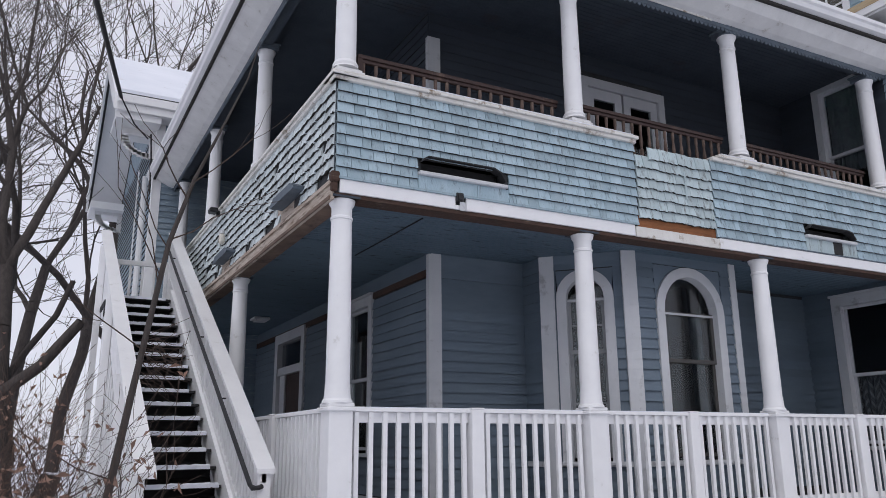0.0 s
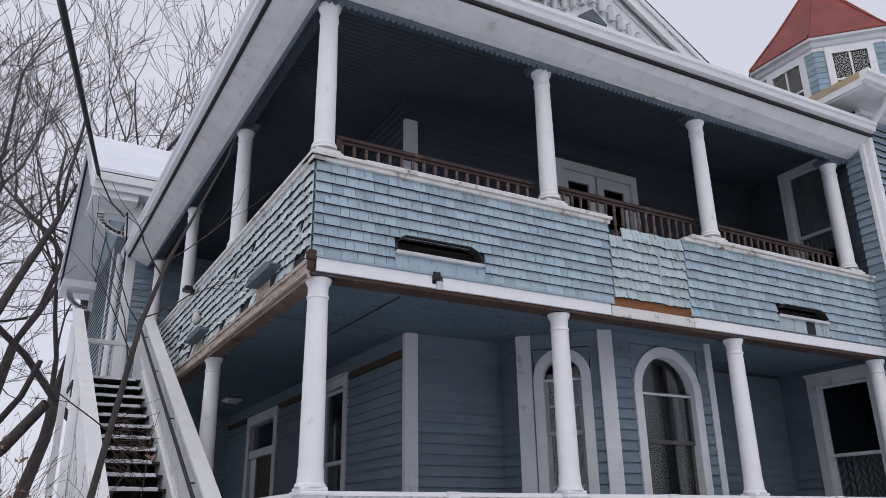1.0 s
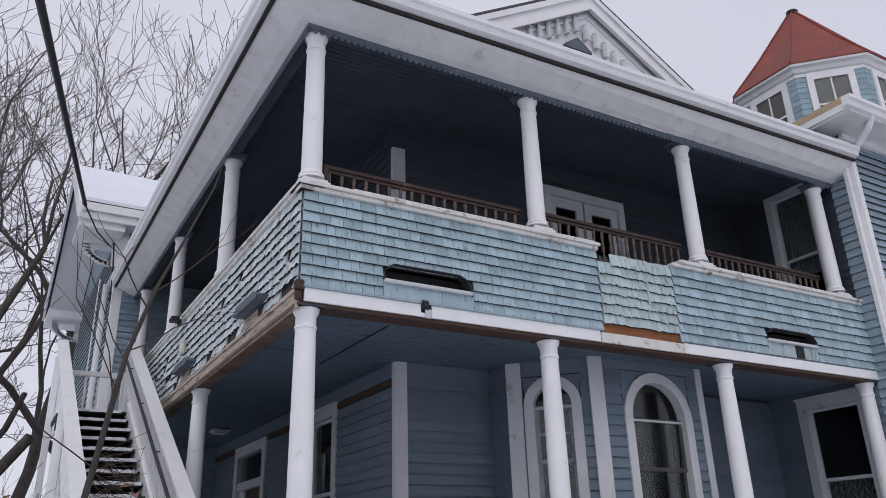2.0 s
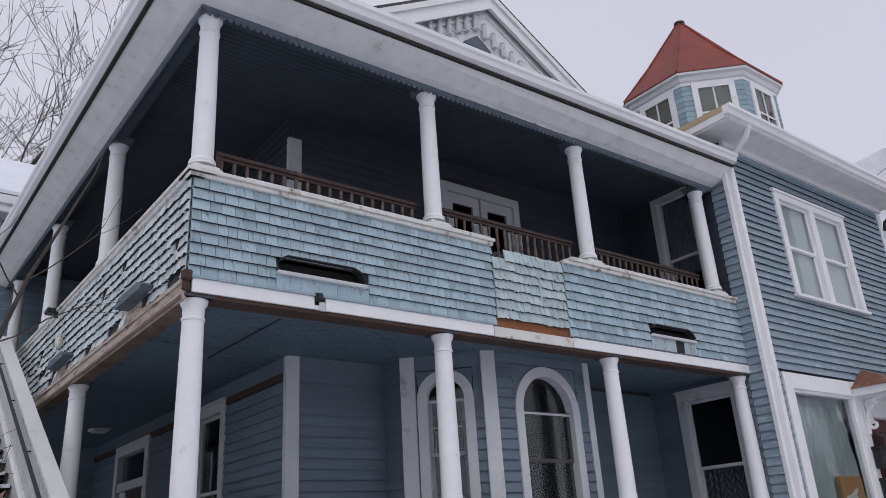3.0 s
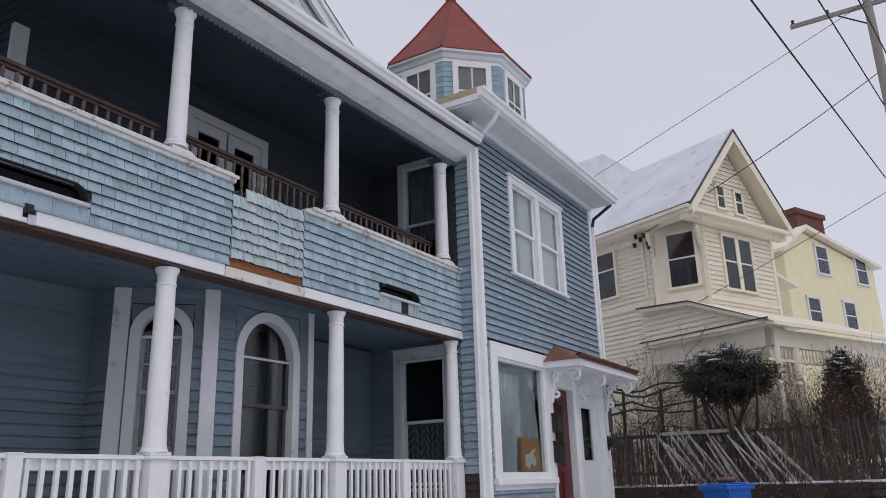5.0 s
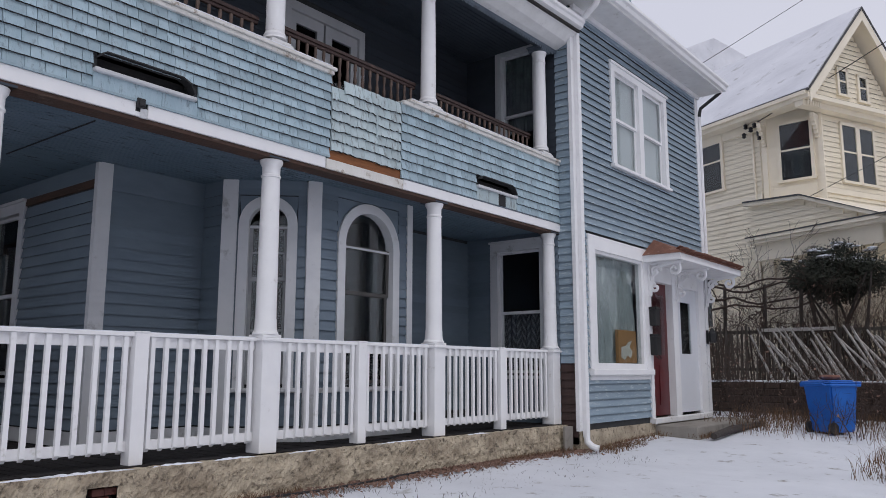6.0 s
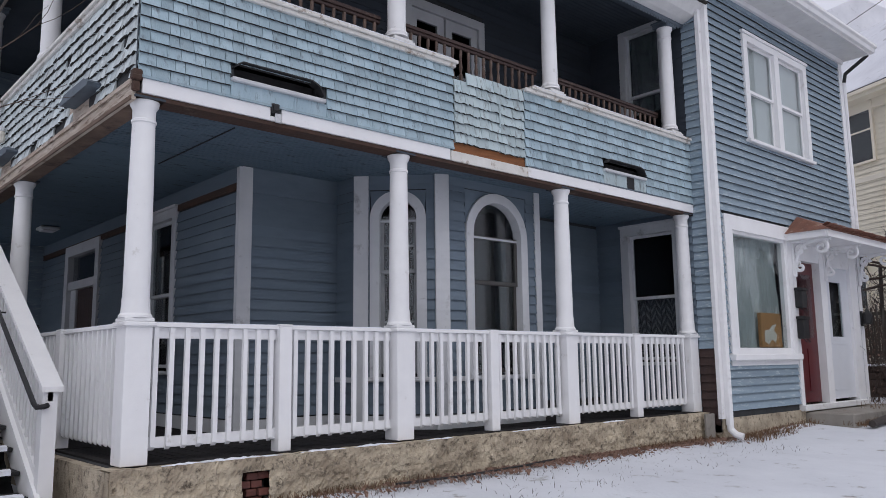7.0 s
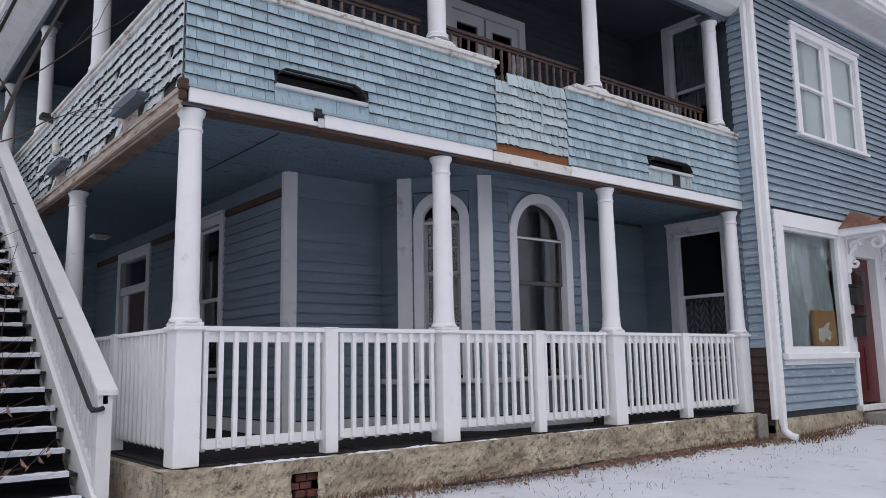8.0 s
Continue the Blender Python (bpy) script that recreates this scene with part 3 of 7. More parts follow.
# ---- windows and doors ----
def window(name, m, w, h, trim=0.13, label="", curtain=None, arched=False, muntins=(0, 0), trim_mat=None, sill=True, glass=None, double=True, depth=0.10, sash_mat=None):
    """A window with its outer size w by h, centred on x, its foot at z = 0 of pose m, y into the wall."""
    trim_mat = trim_mat or CREAM_GREY
    sash_mat = sash_mat or trim_mat
    glass = glass or GLASS
    root = thing(name, m, label, "window", kind="structure")
    iw = w / 2 - trim
    y0 = -0.045
    if arched:
        rc, hs = w / 2, h - w / 2
        n = 14
        outer = [(-rc, 0), (-rc, hs)] + [(-rc * math.cos(math.pi * k / n), hs + rc * math.sin(math.pi * k / n)) for k in range(1, n)] + [(rc, hs), (rc, 0)]
        inner = [(-iw, 0), (-iw, hs)] + [(-iw * math.cos(math.pi * k / n), hs + iw * math.sin(math.pi * k / n)) for k in range(1, n)] + [(iw, hs), (iw, 0)]
        bm = bmesh.new()
        va = [[bm.verts.new((x, y, z)) for x, z in ring] for ring, y in ((outer, y0), (inner, y0), (outer, 0.03), (inner, depth))]
        for i in range(len(outer) - 1):
            for a, b in ((0, 1), (2, 0), (1, 3)):
                bm.faces.new((va[a][i], va[a][i + 1], va[b][i + 1], va[b][i]))
        part("window_frame", bm, trim_mat, root)
        bm = prism([(x * 0.985, z * 0.998) for x, z in inner], depth - 0.018, depth - 0.012)
        ob = part("fanlight_pane", bm, glass, root)
        ob.visible_shadow = False
        top = hs
        part("transom_bar", boxes((-iw, iw, depth - 0.07, depth, hs - 0.04, hs - 0.015)), trim_mat, root)
    else:
        bm = boxes((-w / 2, -iw, y0, depth, 0, h), (iw, w / 2, y0, depth, 0, h), (-iw, iw, y0, depth, h - trim, h))
        part("window_frame", bm, trim_mat, root)
        part("head_moulding", boxes((-w / 2 - 0.015, w / 2 + 0.015, y0 - 0.03, 0, h, h + 0.035)), trim_mat, root)
        top = h - trim
    s = 0.045
    half = top * (0.66 if arched else 0.5)
    spans = ((0.04, half + 0.02, 0.0), (half - 0.02, top, -0.03)) if double else ((0.04, top, 0.0),)
    for z0, z1, dy in spans:
        y = depth - 0.03 + dy
        sash = part("sash", boxes((-iw, -iw + s, y, y + 0.03, z0, z1), (iw - s, iw, y, y + 0.03, z0, z1), (-iw + s, iw - s, y, y + 0.03, z0, z0 + s), (-iw + s, iw - s, y, y + 0.03, z1 - s, z1)), sash_mat, root)
        p = part("pane", boxes((-iw + s, iw - s, y + 0.010, y + 0.015, z0 + s, z1 - s)), glass, sash)
        p.visible_shadow = False
        for k in range(muntins[0]):
            x = -iw + 2 * iw * (k + 1) / (muntins[0] + 1)
            part("muntin", boxes((x - 0.012, x + 0.012, y + 0.002, y + 0.026, z0 + s, z1 - s)), sash_mat, sash)
        for k in range(muntins[1]):
            z = z0 + (z1 - z0) * (k + 1) / (muntins[1] + 1)
            part("muntin", boxes((-iw + s, iw - s, y + 0.003, y + 0.025, z - 0.012, z + 0.012)), sash_mat, sash)
    if sill:
        part("window_sill", boxes((-w / 2 - 0.03, w / 2 + 0.03, y0 - 0.05, depth, -0.05, 0.0), bevel=0.008), trim_mat, root)
    if curtain:
        mat, z0, z1, a, b = curtain
        bm = bmesh.new()
        n = 28
        va = [[bm.verts.new((-iw + 2 * iw * (a + (b - a) * k / n), depth + 0.06 + 0.025 * math.sin(k * 1.9), z)) for k in range(n + 1)] for z in (z0 * h, z1 * h)]
        for k in range(n):
            bm.faces.new((va[0][k], va[0][k + 1], va[1][k + 1], va[1][k]))
        part("curtain", bm, mat, root)
    return root


def plain_wall_corner(name, x, y, z0, z1, w, angle, mat=None, label="grey-white corner board on the blue house wall"):
    """A corner board of two legs."""
    m = pose(x, y, 0, 0, 0, angle)
    bm = boxes((-0.012, w, -0.034, 0.0, z0, z1), (-0.034, -0.012, -0.034, 0.035, z0, z1))
    ob = part(name, bm, mat or CREAM_GREY, None, label)
    ob.matrix_world = m
    return tagged(ob, category="trim", kind="structure")


# ---- house walls behind the porch, lower and upper ----
EX = 0.125
# side wall (faces the stairs): local x runs from the rear to the front corner
LS = PY - HY
def side_x(y):
    return PY - y
open_low = [(side_x(4.75), side_x(3.63), 0.72, 2.90), (side_x(8.50), side_x(6.63), 0.0, 2.97)]
root, L = wall("wall_side_lower", (HX, PY), (HX, HY), -0.05, CEIL, open_low, label="blue-grey clapboard side wall under the porch")
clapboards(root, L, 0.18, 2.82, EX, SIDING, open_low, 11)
part("frieze_board", boxes((0, L, -0.02, 0, 2.93, CEIL - 0.002)), SIDING, root)
part("frieze_strip", boxes((0, L, -0.026, 0, 2.84, 2.928)), DARK_BEAM, root, "bare stained brown frieze strip")
part("water_table", boxes((0, L, -0.03, 0, 0.0, 0.16)), CREAM_GREY, root)
window("window_1", Matrix.Translation((HX, 4.19, 0.72)) @ wall_frame((0, 0), (0, -1)), 1.12, 2.18, 0.13, "tall grey-framed window on the porch side wall")

root, L = wall("wall_side_upper", (HX, PY), (HX, HY), CEIL, 7.2, [(side_x(4.6), side_x(3.5), 3.9, 5.9)], label="dark blue clapboard wall of the upper porch, darkened for its shade")
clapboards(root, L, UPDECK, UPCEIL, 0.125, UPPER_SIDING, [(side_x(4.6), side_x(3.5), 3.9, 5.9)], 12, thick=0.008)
window("window_2", Matrix.Translation((HX, 4.05, 3.9)) @ wall_frame((0, 0), (0, -1)), 1.10, 2.0, 0.13, "grey-framed window in the upper porch wall")

# porch door with transom on the side wall
root = thing("door_1", Matrix.Translation((HX, 7.565, 0.0)) @ wall_frame((0, 0), (0, -1)), "dark brown panelled porch door in a pale frame with transom", "door", kind="structure")
part("door_frame", boxes((-0.90, -0.72, -0.05, 0.12, 0, 2.9), (0.72, 0.90, -0.05, 0.12, 0, 2.9), (-0.72, 0.72, -0.05, 0.12, 2.72, 2.9), (-0.72, 0.72, -0.03, 0.12, 2.12, 2.26)), CREAM_GREY, root)
part("sidelight_frame", boxes((-0.72, -0.42, 0.02, 0.08, 0, 2.12), bevel=0.01), CREAM_GREY, root)
leaf = part("door_leaf", boxes((-0.42, 0.72, 0.06, 0.10, 0.0, 2.12), (-0.30, 0.60, 0.045, 0.06, 0.2, 0.9), (-0.30, 0.60, 0.045, 0.06, 1.05, 1.95)), BROWN_WOOD, root, "dark reddish brown door leaf")
part("door_handle", lathe([(0.01, 0), (0.028, 0.02), (0.03, 0.04), (0.01, 0.06)], 10, m=pose(0.63, 0.04, 1.0, 90)), BLACK_METAL, leaf)
ob = part("transom_pane", boxes((-0.72, 0.72, 0.05, 0.056, 2.26, 2.72)), GLASS, root)
ob.visible_shadow = False

# front wall left of the bay
root, L = wall("wall_front_lower", (HX, HY), (3.30, HY), -0.05, CEIL, label="blue-grey clapboard front wall in the porch recess")
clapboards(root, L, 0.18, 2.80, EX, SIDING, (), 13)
part("frieze_board", boxes((0, L, -0.02, 0, 2.82, CEIL - 0.002)), SIDING, root)
part("water_table", boxes((0, L, -0.03, 0, 0.0, 0.16)), CREAM_GREY, root)
plain_wall_corner("trim_1", HX, HY, 0.0, CEIL - 0.004, 0.14, 0)

# polygonal bay with two arched windows
B0, B1, B2, B3, B4, B5 = (3.30, HY), (3.30, 1.45), (4.02, 0.70), (5.85, 0.70), (6.57, 1.45), (6.57, HY)
ARCH1 = (0.17, 0.87, 0.62, 2.92)
ARCH2 = (0.41, 1.55, 0.62, 2.99)
for k, (a, b, op) in enumerate(((B0, B1, ()), (B1, B2, (ARCH1,)), (B2, B3, (ARCH2,)), (B3, B4, ()), (B4, B5, ()))):
    # openings stay below the arch's crown; the crown's corners are filled by the spandrel
    root, L = wall("wall_bay_%d" % (k + 1), a, b, -0.05, CEIL, op, label="blue-grey clapboard face of the porch bay")
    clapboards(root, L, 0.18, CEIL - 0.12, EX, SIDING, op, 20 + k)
    part("frieze_board", boxes((0, L, -0.018, 0, CEIL - 0.12, CEIL - 0.002)), SIDING, root)
    part("water_table", boxes((0, L, -0.03, 0, 0.0, 0.16)), CREAM_GREY, root)
    part("sill_band", boxes((0, L, -0.04, 0, 0.56, 0.62)), CREAM_GREY, root)
    for o in op:
        r, c, hs = (o[1] - o[0]) / 2, (o[0] + o[1]) / 2, o[3] - (o[1] - o[0]) / 2
        n = 10
        for sgn in (-1, 1):
            arc = [(c + sgn * (r - 0.02) * math.sin(math.pi / 2 * i / n), hs + (r - 0.02) * math.cos(math.pi / 2 * i / n)) for i in range(n + 1)]
            part("spandrel", prism(arc + [(c + sgn * r, o[3]), (c, o[3])], -0.014, 0.10), SIDING, root)
        window("window_%d" % (2 + k), wall_frame(a, b) @ Matrix.Translation((c, 0, o[2])), o[1] - o[0], o[3] - o[2], 0.125 if k == 2 else 0.12,
               "tall round-arched window with grey-white casing", arched=True, muntins=(1, 1) if k == 1 else (0, 0),
               sash_mat=DARK_SASH if k == 2 else OLD_SASH)
tagged(part("trim_2", boxes((0, 0.15, -0.035, 0.0, 0.0, CEIL - 0.006), (-0.035, 0, -0.035, 0.04, 0.0, CEIL - 0.006)), CREAM_GREY, None, "grey-white corner board of the bay"), category="trim", kind="structure").matrix_world = pose(B1[0], B1[1], 0, 0, 0, -46)
tagged(part("trim_3", boxes((-0.07, 0.03, -0.035, 0.0, 0.0, CEIL - 0.006), (0.03, 0.11, -0.035, 0.06, 0.0, CEIL - 0.006)), CREAM_GREY, None, "grey-white corner board of the bay"), category="trim", kind="structure").matrix_world = pose(B2[0], B2[1], 0, 0, 0, -23)
tagged(part("trim_4", boxes((-0.11, 0.0, -0.035, 0.0, 0.0, CEIL - 0.006)), CREAM_GREY, None, "grey-white corner board of the bay"), category="trim", kind="structure").matrix_world = pose(B3[0], B3[1], 0)
root, L = wall("wall_front_recess", (6.57, HY), (PX, HY), -0.05, CEIL, label="dark clapboard wall in the deep porch recess")
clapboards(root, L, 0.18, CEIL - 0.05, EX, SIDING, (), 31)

# upper front wall with french doors
UO = [(4.41 - HX, 6.01 - HX, UPDECK, 6.08)]
root, L = wall("wall_front_upper", (HX, HY), (PX, HY), CEIL, 7.2, UO, label="dark blue clapboard wall behind the balcony, darkened for its shade")
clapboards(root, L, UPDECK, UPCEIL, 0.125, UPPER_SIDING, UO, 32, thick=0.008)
plain_wall_corner("trim_5", HX, HY, UPDECK, 6.08, 0.15, 0)
root = thing("door_2", pose(5.21, HY, UPDECK + 0.06), "pair of grey-white glazed balcony doors, closed", "door", kind="structure")
part("door_frame", boxes((-0.8, -0.68, -0.05, 0.1, 0, 2.72), (0.68, 0.8, -0.05, 0.1, 0, 2.72), (-0.68, 0.68, -0.05, 0.1, 2.58, 2.72)), CREAM_GREY, root)
for x0 in (-0.68, 0.02):
    leaf = part("door_leaf", boxes((x0, x0 + 0.13, 0.0, 0.05, 0, 2.58), (x0 + 0.53, x0 + 0.66, 0.0, 0.05, 0, 2.58), (x0 + 0.13, x0 + 0.53, 0, 0.05, 2.42, 2.58), (x0 + 0.13, x0 + 0.53, 0, 0.05, 0, 0.7)), CREAM_GREY, root)
    p = part("pane", boxes((x0 + 0.13, x0 + 0.53, 0.02, 0.026, 0.7, 2.42)), GLASS, leaf)
    p.visible_shadow = False

# ---- wing: side wall (faces the porch) and front ----
def wing_x(y):
    return 4.0 - y
WO = [(wing_x(1.36), wing_x(0.22), 0.75, 3.0), (wing_x(1.22), wing_x(0.32), 4.15, 6.49)]
root, L = wall("wall_wing_side", (PX, 4.0), (PX, WY), -0.3, 6.97, WO, label="blue clapboard side wall of the wing")
clapboards(root, L, 0.95, 6.85, 0.125, SIDING_WING, (), 41, a0=3.99, thick=0.020)
# Past the porch line the same wall turns darker to stand for shade.
clapboards(root, 3.987, -0.02, 3.1, 0.125, SIDING, WO, 44)
# Upper boards inside the porch take the shade-darkened colour too.
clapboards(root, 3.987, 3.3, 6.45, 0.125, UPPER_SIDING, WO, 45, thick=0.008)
part("bare_board", boxes((4.0 - 0.1, L, -0.012, 0, -0.2, 0.95)), BROWN_WOOD, root, "bare brown boards where paint is gone")
clapboards(root, L, -0.18, 0.95, 0.125, BROWN_WOOD, (), 42, a0=3.95)
window("window_5", Matrix.Translation((PX, 0.79, 0.75)) @ wall_frame((0, 0), (0, -1)), 1.14, 2.25, 0.15, "dark porch window with a zigzag curtain", curtain=(CHEVRON, 0.02, 0.46, 0.0, 1.0), muntins=(0, 0))
window("window_6", Matrix.Translation((PX, 0.77, 4.15)) @ wall_frame((0, 0), (0, -1)), 0.90, 2.34, 0.12, "balcony window with a drawn dark shade", curtain=(CURTAIN, 0.35, 0.98, 0.0, 1.0))

FO = [(10.15 - PX, 12.65 - PX, 4.49, 6.39), (9.12 - PX, 11.40 - PX, 0.74, 3.08), (11.42 - PX, 14.25 - PX, -0.02, 2.95)]
root, L = wall("wall_wing_front", (PX, WY), (WX, WY), -0.3, 6.97, FO, label="faded blue clapboard front wall of the wing")
clapboards(root, L, 0.0, 6.82, 0.125, SIDING_WING, FO, 43, a0=0.12, thick=0.031)
part("frieze_board", boxes((0.1, L, -0.048, 0, 6.80, 6.97)), SIDING_WING, root)
part("corner_board", boxes((-0.050, 0.24, -0.050, -0.012, -0.1, 6.9), (-0.050, 0.0, -0.012, 0.012, -0.1, 6.9)), WHITE, root, "white corner board")
part("corner_board", boxes((L - 0.14, L + 0.02, -0.050, -0.012, -0.1, 6.9)), WHITE, root, "white corner board")
tagged(part("wall_wing_end", boxes((WX - 0.14, WX, WY + 0.14, 8.0, -0.3, 6.97)), SIDING_WING, None, "blue end wall of the wing"), category="wall", kind="structure")
tagged(part("foundation_wing", boxes((PX + 0.02, WX, WY - 0.03, WY + 0.2, -1.0, -0.10)), STUCCO, None, "rough stucco foundation of the wing"), category="foundation", kind="structure")

# double upper window with white blinds
root = thing("window_7", pose(11.40, WY, 4.49), "pair of white sash windows with drawn white blinds", "window", kind="structure")
part("window_frame", boxes((-1.25, -1.10, -0.065, 0.1, 0, 1.9), (1.10, 1.25, -0.065, 0.1, 0, 1.9), (-0.09, 0.09, -0.06, 0.1, 0, 1.78), (-1.10, 1.10, -0.065, 0.1, 1.78, 1.9)), WHITE, root)
part("head_moulding", boxes((-1.28, 1.28, -0.09, 0.0, 1.9, 1.95)), WHITE, root)
part("window_sill", boxes((-1.29, 1.29, -0.11, 0.1, -0.06, 0.0), bevel=0.008), WHITE, root)
for x0, x1 in ((-1.10, -0.09), (0.09, 1.10)):
    for z0, z1, y in ((0.0, 0.92, 0.03), (0.88, 1.78, 0.0)):
        sash = part("sash", boxes((x0, x0 + 0.05, y, y + 0.03, z0, z1), (x1 - 0.05, x1, y, y + 0.03, z0, z1), (x0 + 0.05, x1 - 0.05, y, y + 0.03, z0, z0 + 0.05), (x0 + 0.05, x1 - 0.05, y, y + 0.03, z1 - 0.05, z1)), WHITE, root)
        p = part("pane", boxes((x0 + 0.05, x1 - 0.05, y + 0.01, y + 0.015, z0 + 0.05, z1 - 0.05)), CLEAR, sash)
        p.visible_shadow = False
    part("blind", boxes((x0 + 0.01, x1 - 0.01, 0.075, 0.085, 0.02, 1.77)), BLIND, root)

# shop window
root = thing("window_8", pose(9.12, WY, 0.74), "large white-framed shop window with hazy plastic behind", "window", kind="structure")
part("window_frame", boxes((0, 0.24, -0.06, 0.12, 0.12, 2.34), (2.14, 2.28, -0.06, 0.12, 0.12, 2.34), (0.24, 2.14, -0.06, 0.12, 2.10, 2.34), (0.24, 2.14, -0.04, 0.12, 0.12, 0.22)), WHITE, root)
part("inner_bead", boxes((0.24, 0.29, -0.02, 0.1, 0.22, 2.10), (2.09, 2.14, -0.02, 0.1, 0.22, 2.10), (0.29, 2.09, -0.02, 0.1, 2.05, 2.10)), WHITE, root)
part("window_sill", boxes((-0.03, 2.31, -0.13, 0.1, 0.02, 0.12), bevel=0.01), WHITE, root)
part("apron_board", boxes((0.0, 2.28, -0.05, 0.0, -0.06, 0.02)), WHITE, root)
p = part("pane", boxes((0.28, 2.10, 0.03, 0.036, 0.2, 2.07)), CLEAR, root)
p.visible_shadow = False
bm = bmesh.new()
n = 40
va = [[bm.verts.new((0.26 + 1.86 * i / n, 0.16 + 0.035 * math.sin(i * 0.9 + j * 0.35) + 0.03 * noise.noise((i * 0.3, j * 0.4, 2)), 0.2 + 1.9 * j / 14)) for i in range(n + 1)] for j in range(15)]
for j in range(14):
    for i in range(n):
        bm.faces.new((va[j][i], va[j][i + 1], va[j + 1][i + 1], va[j + 1][i]))
part("plastic_sheet", bm, SHEET, root, "crumpled hazy plastic sheet", True)
root = thing("cardboard_box", pose(10.72, WY + 0.10, 0.97), "brown cardboard box with torn white label behind glass", "box")
part("carton", boxes((-0.36, 0.36, -0.04, 0.03, 0.0, 0.58), bevel=0.01), CARDBOARD, root)
part("torn_label", prism([(-0.28, 0.10), (-0.15, 0.05), (-0.02, 0.14), (0.10, 0.08), (0.17, 0.22), (0.06, 0.28), (0.16, 0.40), (0.02, 0.37), (-0.10, 0.30), (-0.27, 0.28)], -0.045, -0.041), PAPER, root, "torn white paper")

# ---- interior: rooms coloured near black as unlit, so that panes look into depth ----
tagged(part("wall_inner", boxes((HX + 0.14, PX - 0.2, 5.2, 5.3, -0.05, 7.0), (6.4, 6.5, 2.2, 5.2, -0.05, 7.0), (PX + 0.2, WX - 0.2, 2.6, 2.7, -0.05, 7.0)), DARK_ROOM, None, "plaster walls inside the house, coloured near black as unlit"), category="wall", kind="structure")
tagged(part("floor_inner", boxes((HX + 0.14, PX, HY + 0.14, PY, -0.1, -0.05), (PX + 0.14, WX - 0.14, WY + 0.14, 8, -0.1, -0.05), (HX + 0.14, PX, HY + 0.14, PY, 3.14, 3.28), (PX + 0.14, WX - 0.14, WY + 0.14, 8, 3.3, 3.45)), DARK_ROOM, None, "floors inside the house, coloured near black as unlit"), category="floor", kind="structure")
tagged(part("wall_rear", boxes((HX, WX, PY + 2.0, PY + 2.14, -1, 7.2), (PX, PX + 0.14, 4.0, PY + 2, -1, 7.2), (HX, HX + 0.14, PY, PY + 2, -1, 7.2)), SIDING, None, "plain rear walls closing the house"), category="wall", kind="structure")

# ---- porch columns ----
def shaft_profile(z0, z1, rb, rt):
    h = z1 - z0
    pts = [(rb * 1.30, z0), (rb * 1.30, z0 + 0.03), (rb * 1.18, z0 + 0.05), (rb * 1.22, z0 + 0.075), (rb * 1.04, z0 + 0.11)]
    for i in range(9):
        f = i / 8
        pts.append((rb + (rt - rb) * f ** 1.6, z0 + 0.11 + (h - 0.30) * f))
    pts += [(rt * 1.10, z1 - 0.185), (rt * 1.10, z1 - 0.165), (rt * 1.0, z1 - 0.155), (rt * 1.02, z1 - 0.07), (rt * 1.25, z1 - 0.035), (rt * 1.32, z1)]
    return pts


def lower_column(x, y):
    root = thing("porch_column", pose(x, y, 0), "white tapered porch column on a square pedestal", "column", "lower porch columns")
    part("pedestal", boxes((-0.11, 0.11, -0.11, 0.11, 0.0, 1.12), bevel=0.006), WHITE, root)
    part("pedestal_cap", boxes((-0.138, 0.138, -0.138, 0.138, 1.115, 1.15), (-0.12, 0.12, -0.12, 0.12, 1.15, 1.185), bevel=0.008), WHITE, root)
    bm = lathe([(0.136, 1.185), (0.134, 1.205), (0.120, 1.222), (0.114, 1.27)] + shaft_profile(1.235, 3.035, 0.108, 0.095)[4:], 28)
    part("shaft", bm, WHITE, root, smooth=True)
    part("capital", boxes((-0.135, 0.135, -0.135, 0.135, 3.035, 3.06), bevel=0.004), DARK_BLUE, root, "dark square capital block")
    return root


col = lower_column(0.12, 0.12)
for x, y in ((2.91, 0.12), (5.66, 0.12), (8.60, 0.12), (0.12, 4.0), (0.12, 8.6)):
    copy_thing(col, pose(x, y, 0))


def upper_column(x, y, peel=False):
    root = thing("balcony_column", pose(x, y, 0), "slim white balcony column with dark capital", "column", "balcony columns")
    part("plinth", boxes((-0.15, 0.15, -0.15, 0.15, 4.30, 4.345), (-0.13, 0.13, -0.13, 0.13, 4.345, 4.375), bevel=0.006), WHITE_OLD, root)
    part("shaft", lathe(shaft_profile(4.375, 6.105, 0.105, 0.095)[1:], 24), WHITE, root, smooth=True)
    part("capital", boxes((-0.135, 0.135, -0.135, 0.135, 6.105, 6.17), (-0.155, 0.155, -0.155, 0.155, 6.17, 6.20), bevel=0.006), FRIEZE_BLUE, root, "dark slate-blue square capital")
    return root


ucol = upper_column(0.12, 0.12)
ucol.location.z = -0.03
for x, y in ((2.89, 0.12), (5.52, 0.12), (8.42, 0.12), (0.12, 3.25), (0.12, 6.35), (0.12, 9.4)):
    copy_thing(ucol, pose(x, y, -0.03 if x < 1 else -0.01))


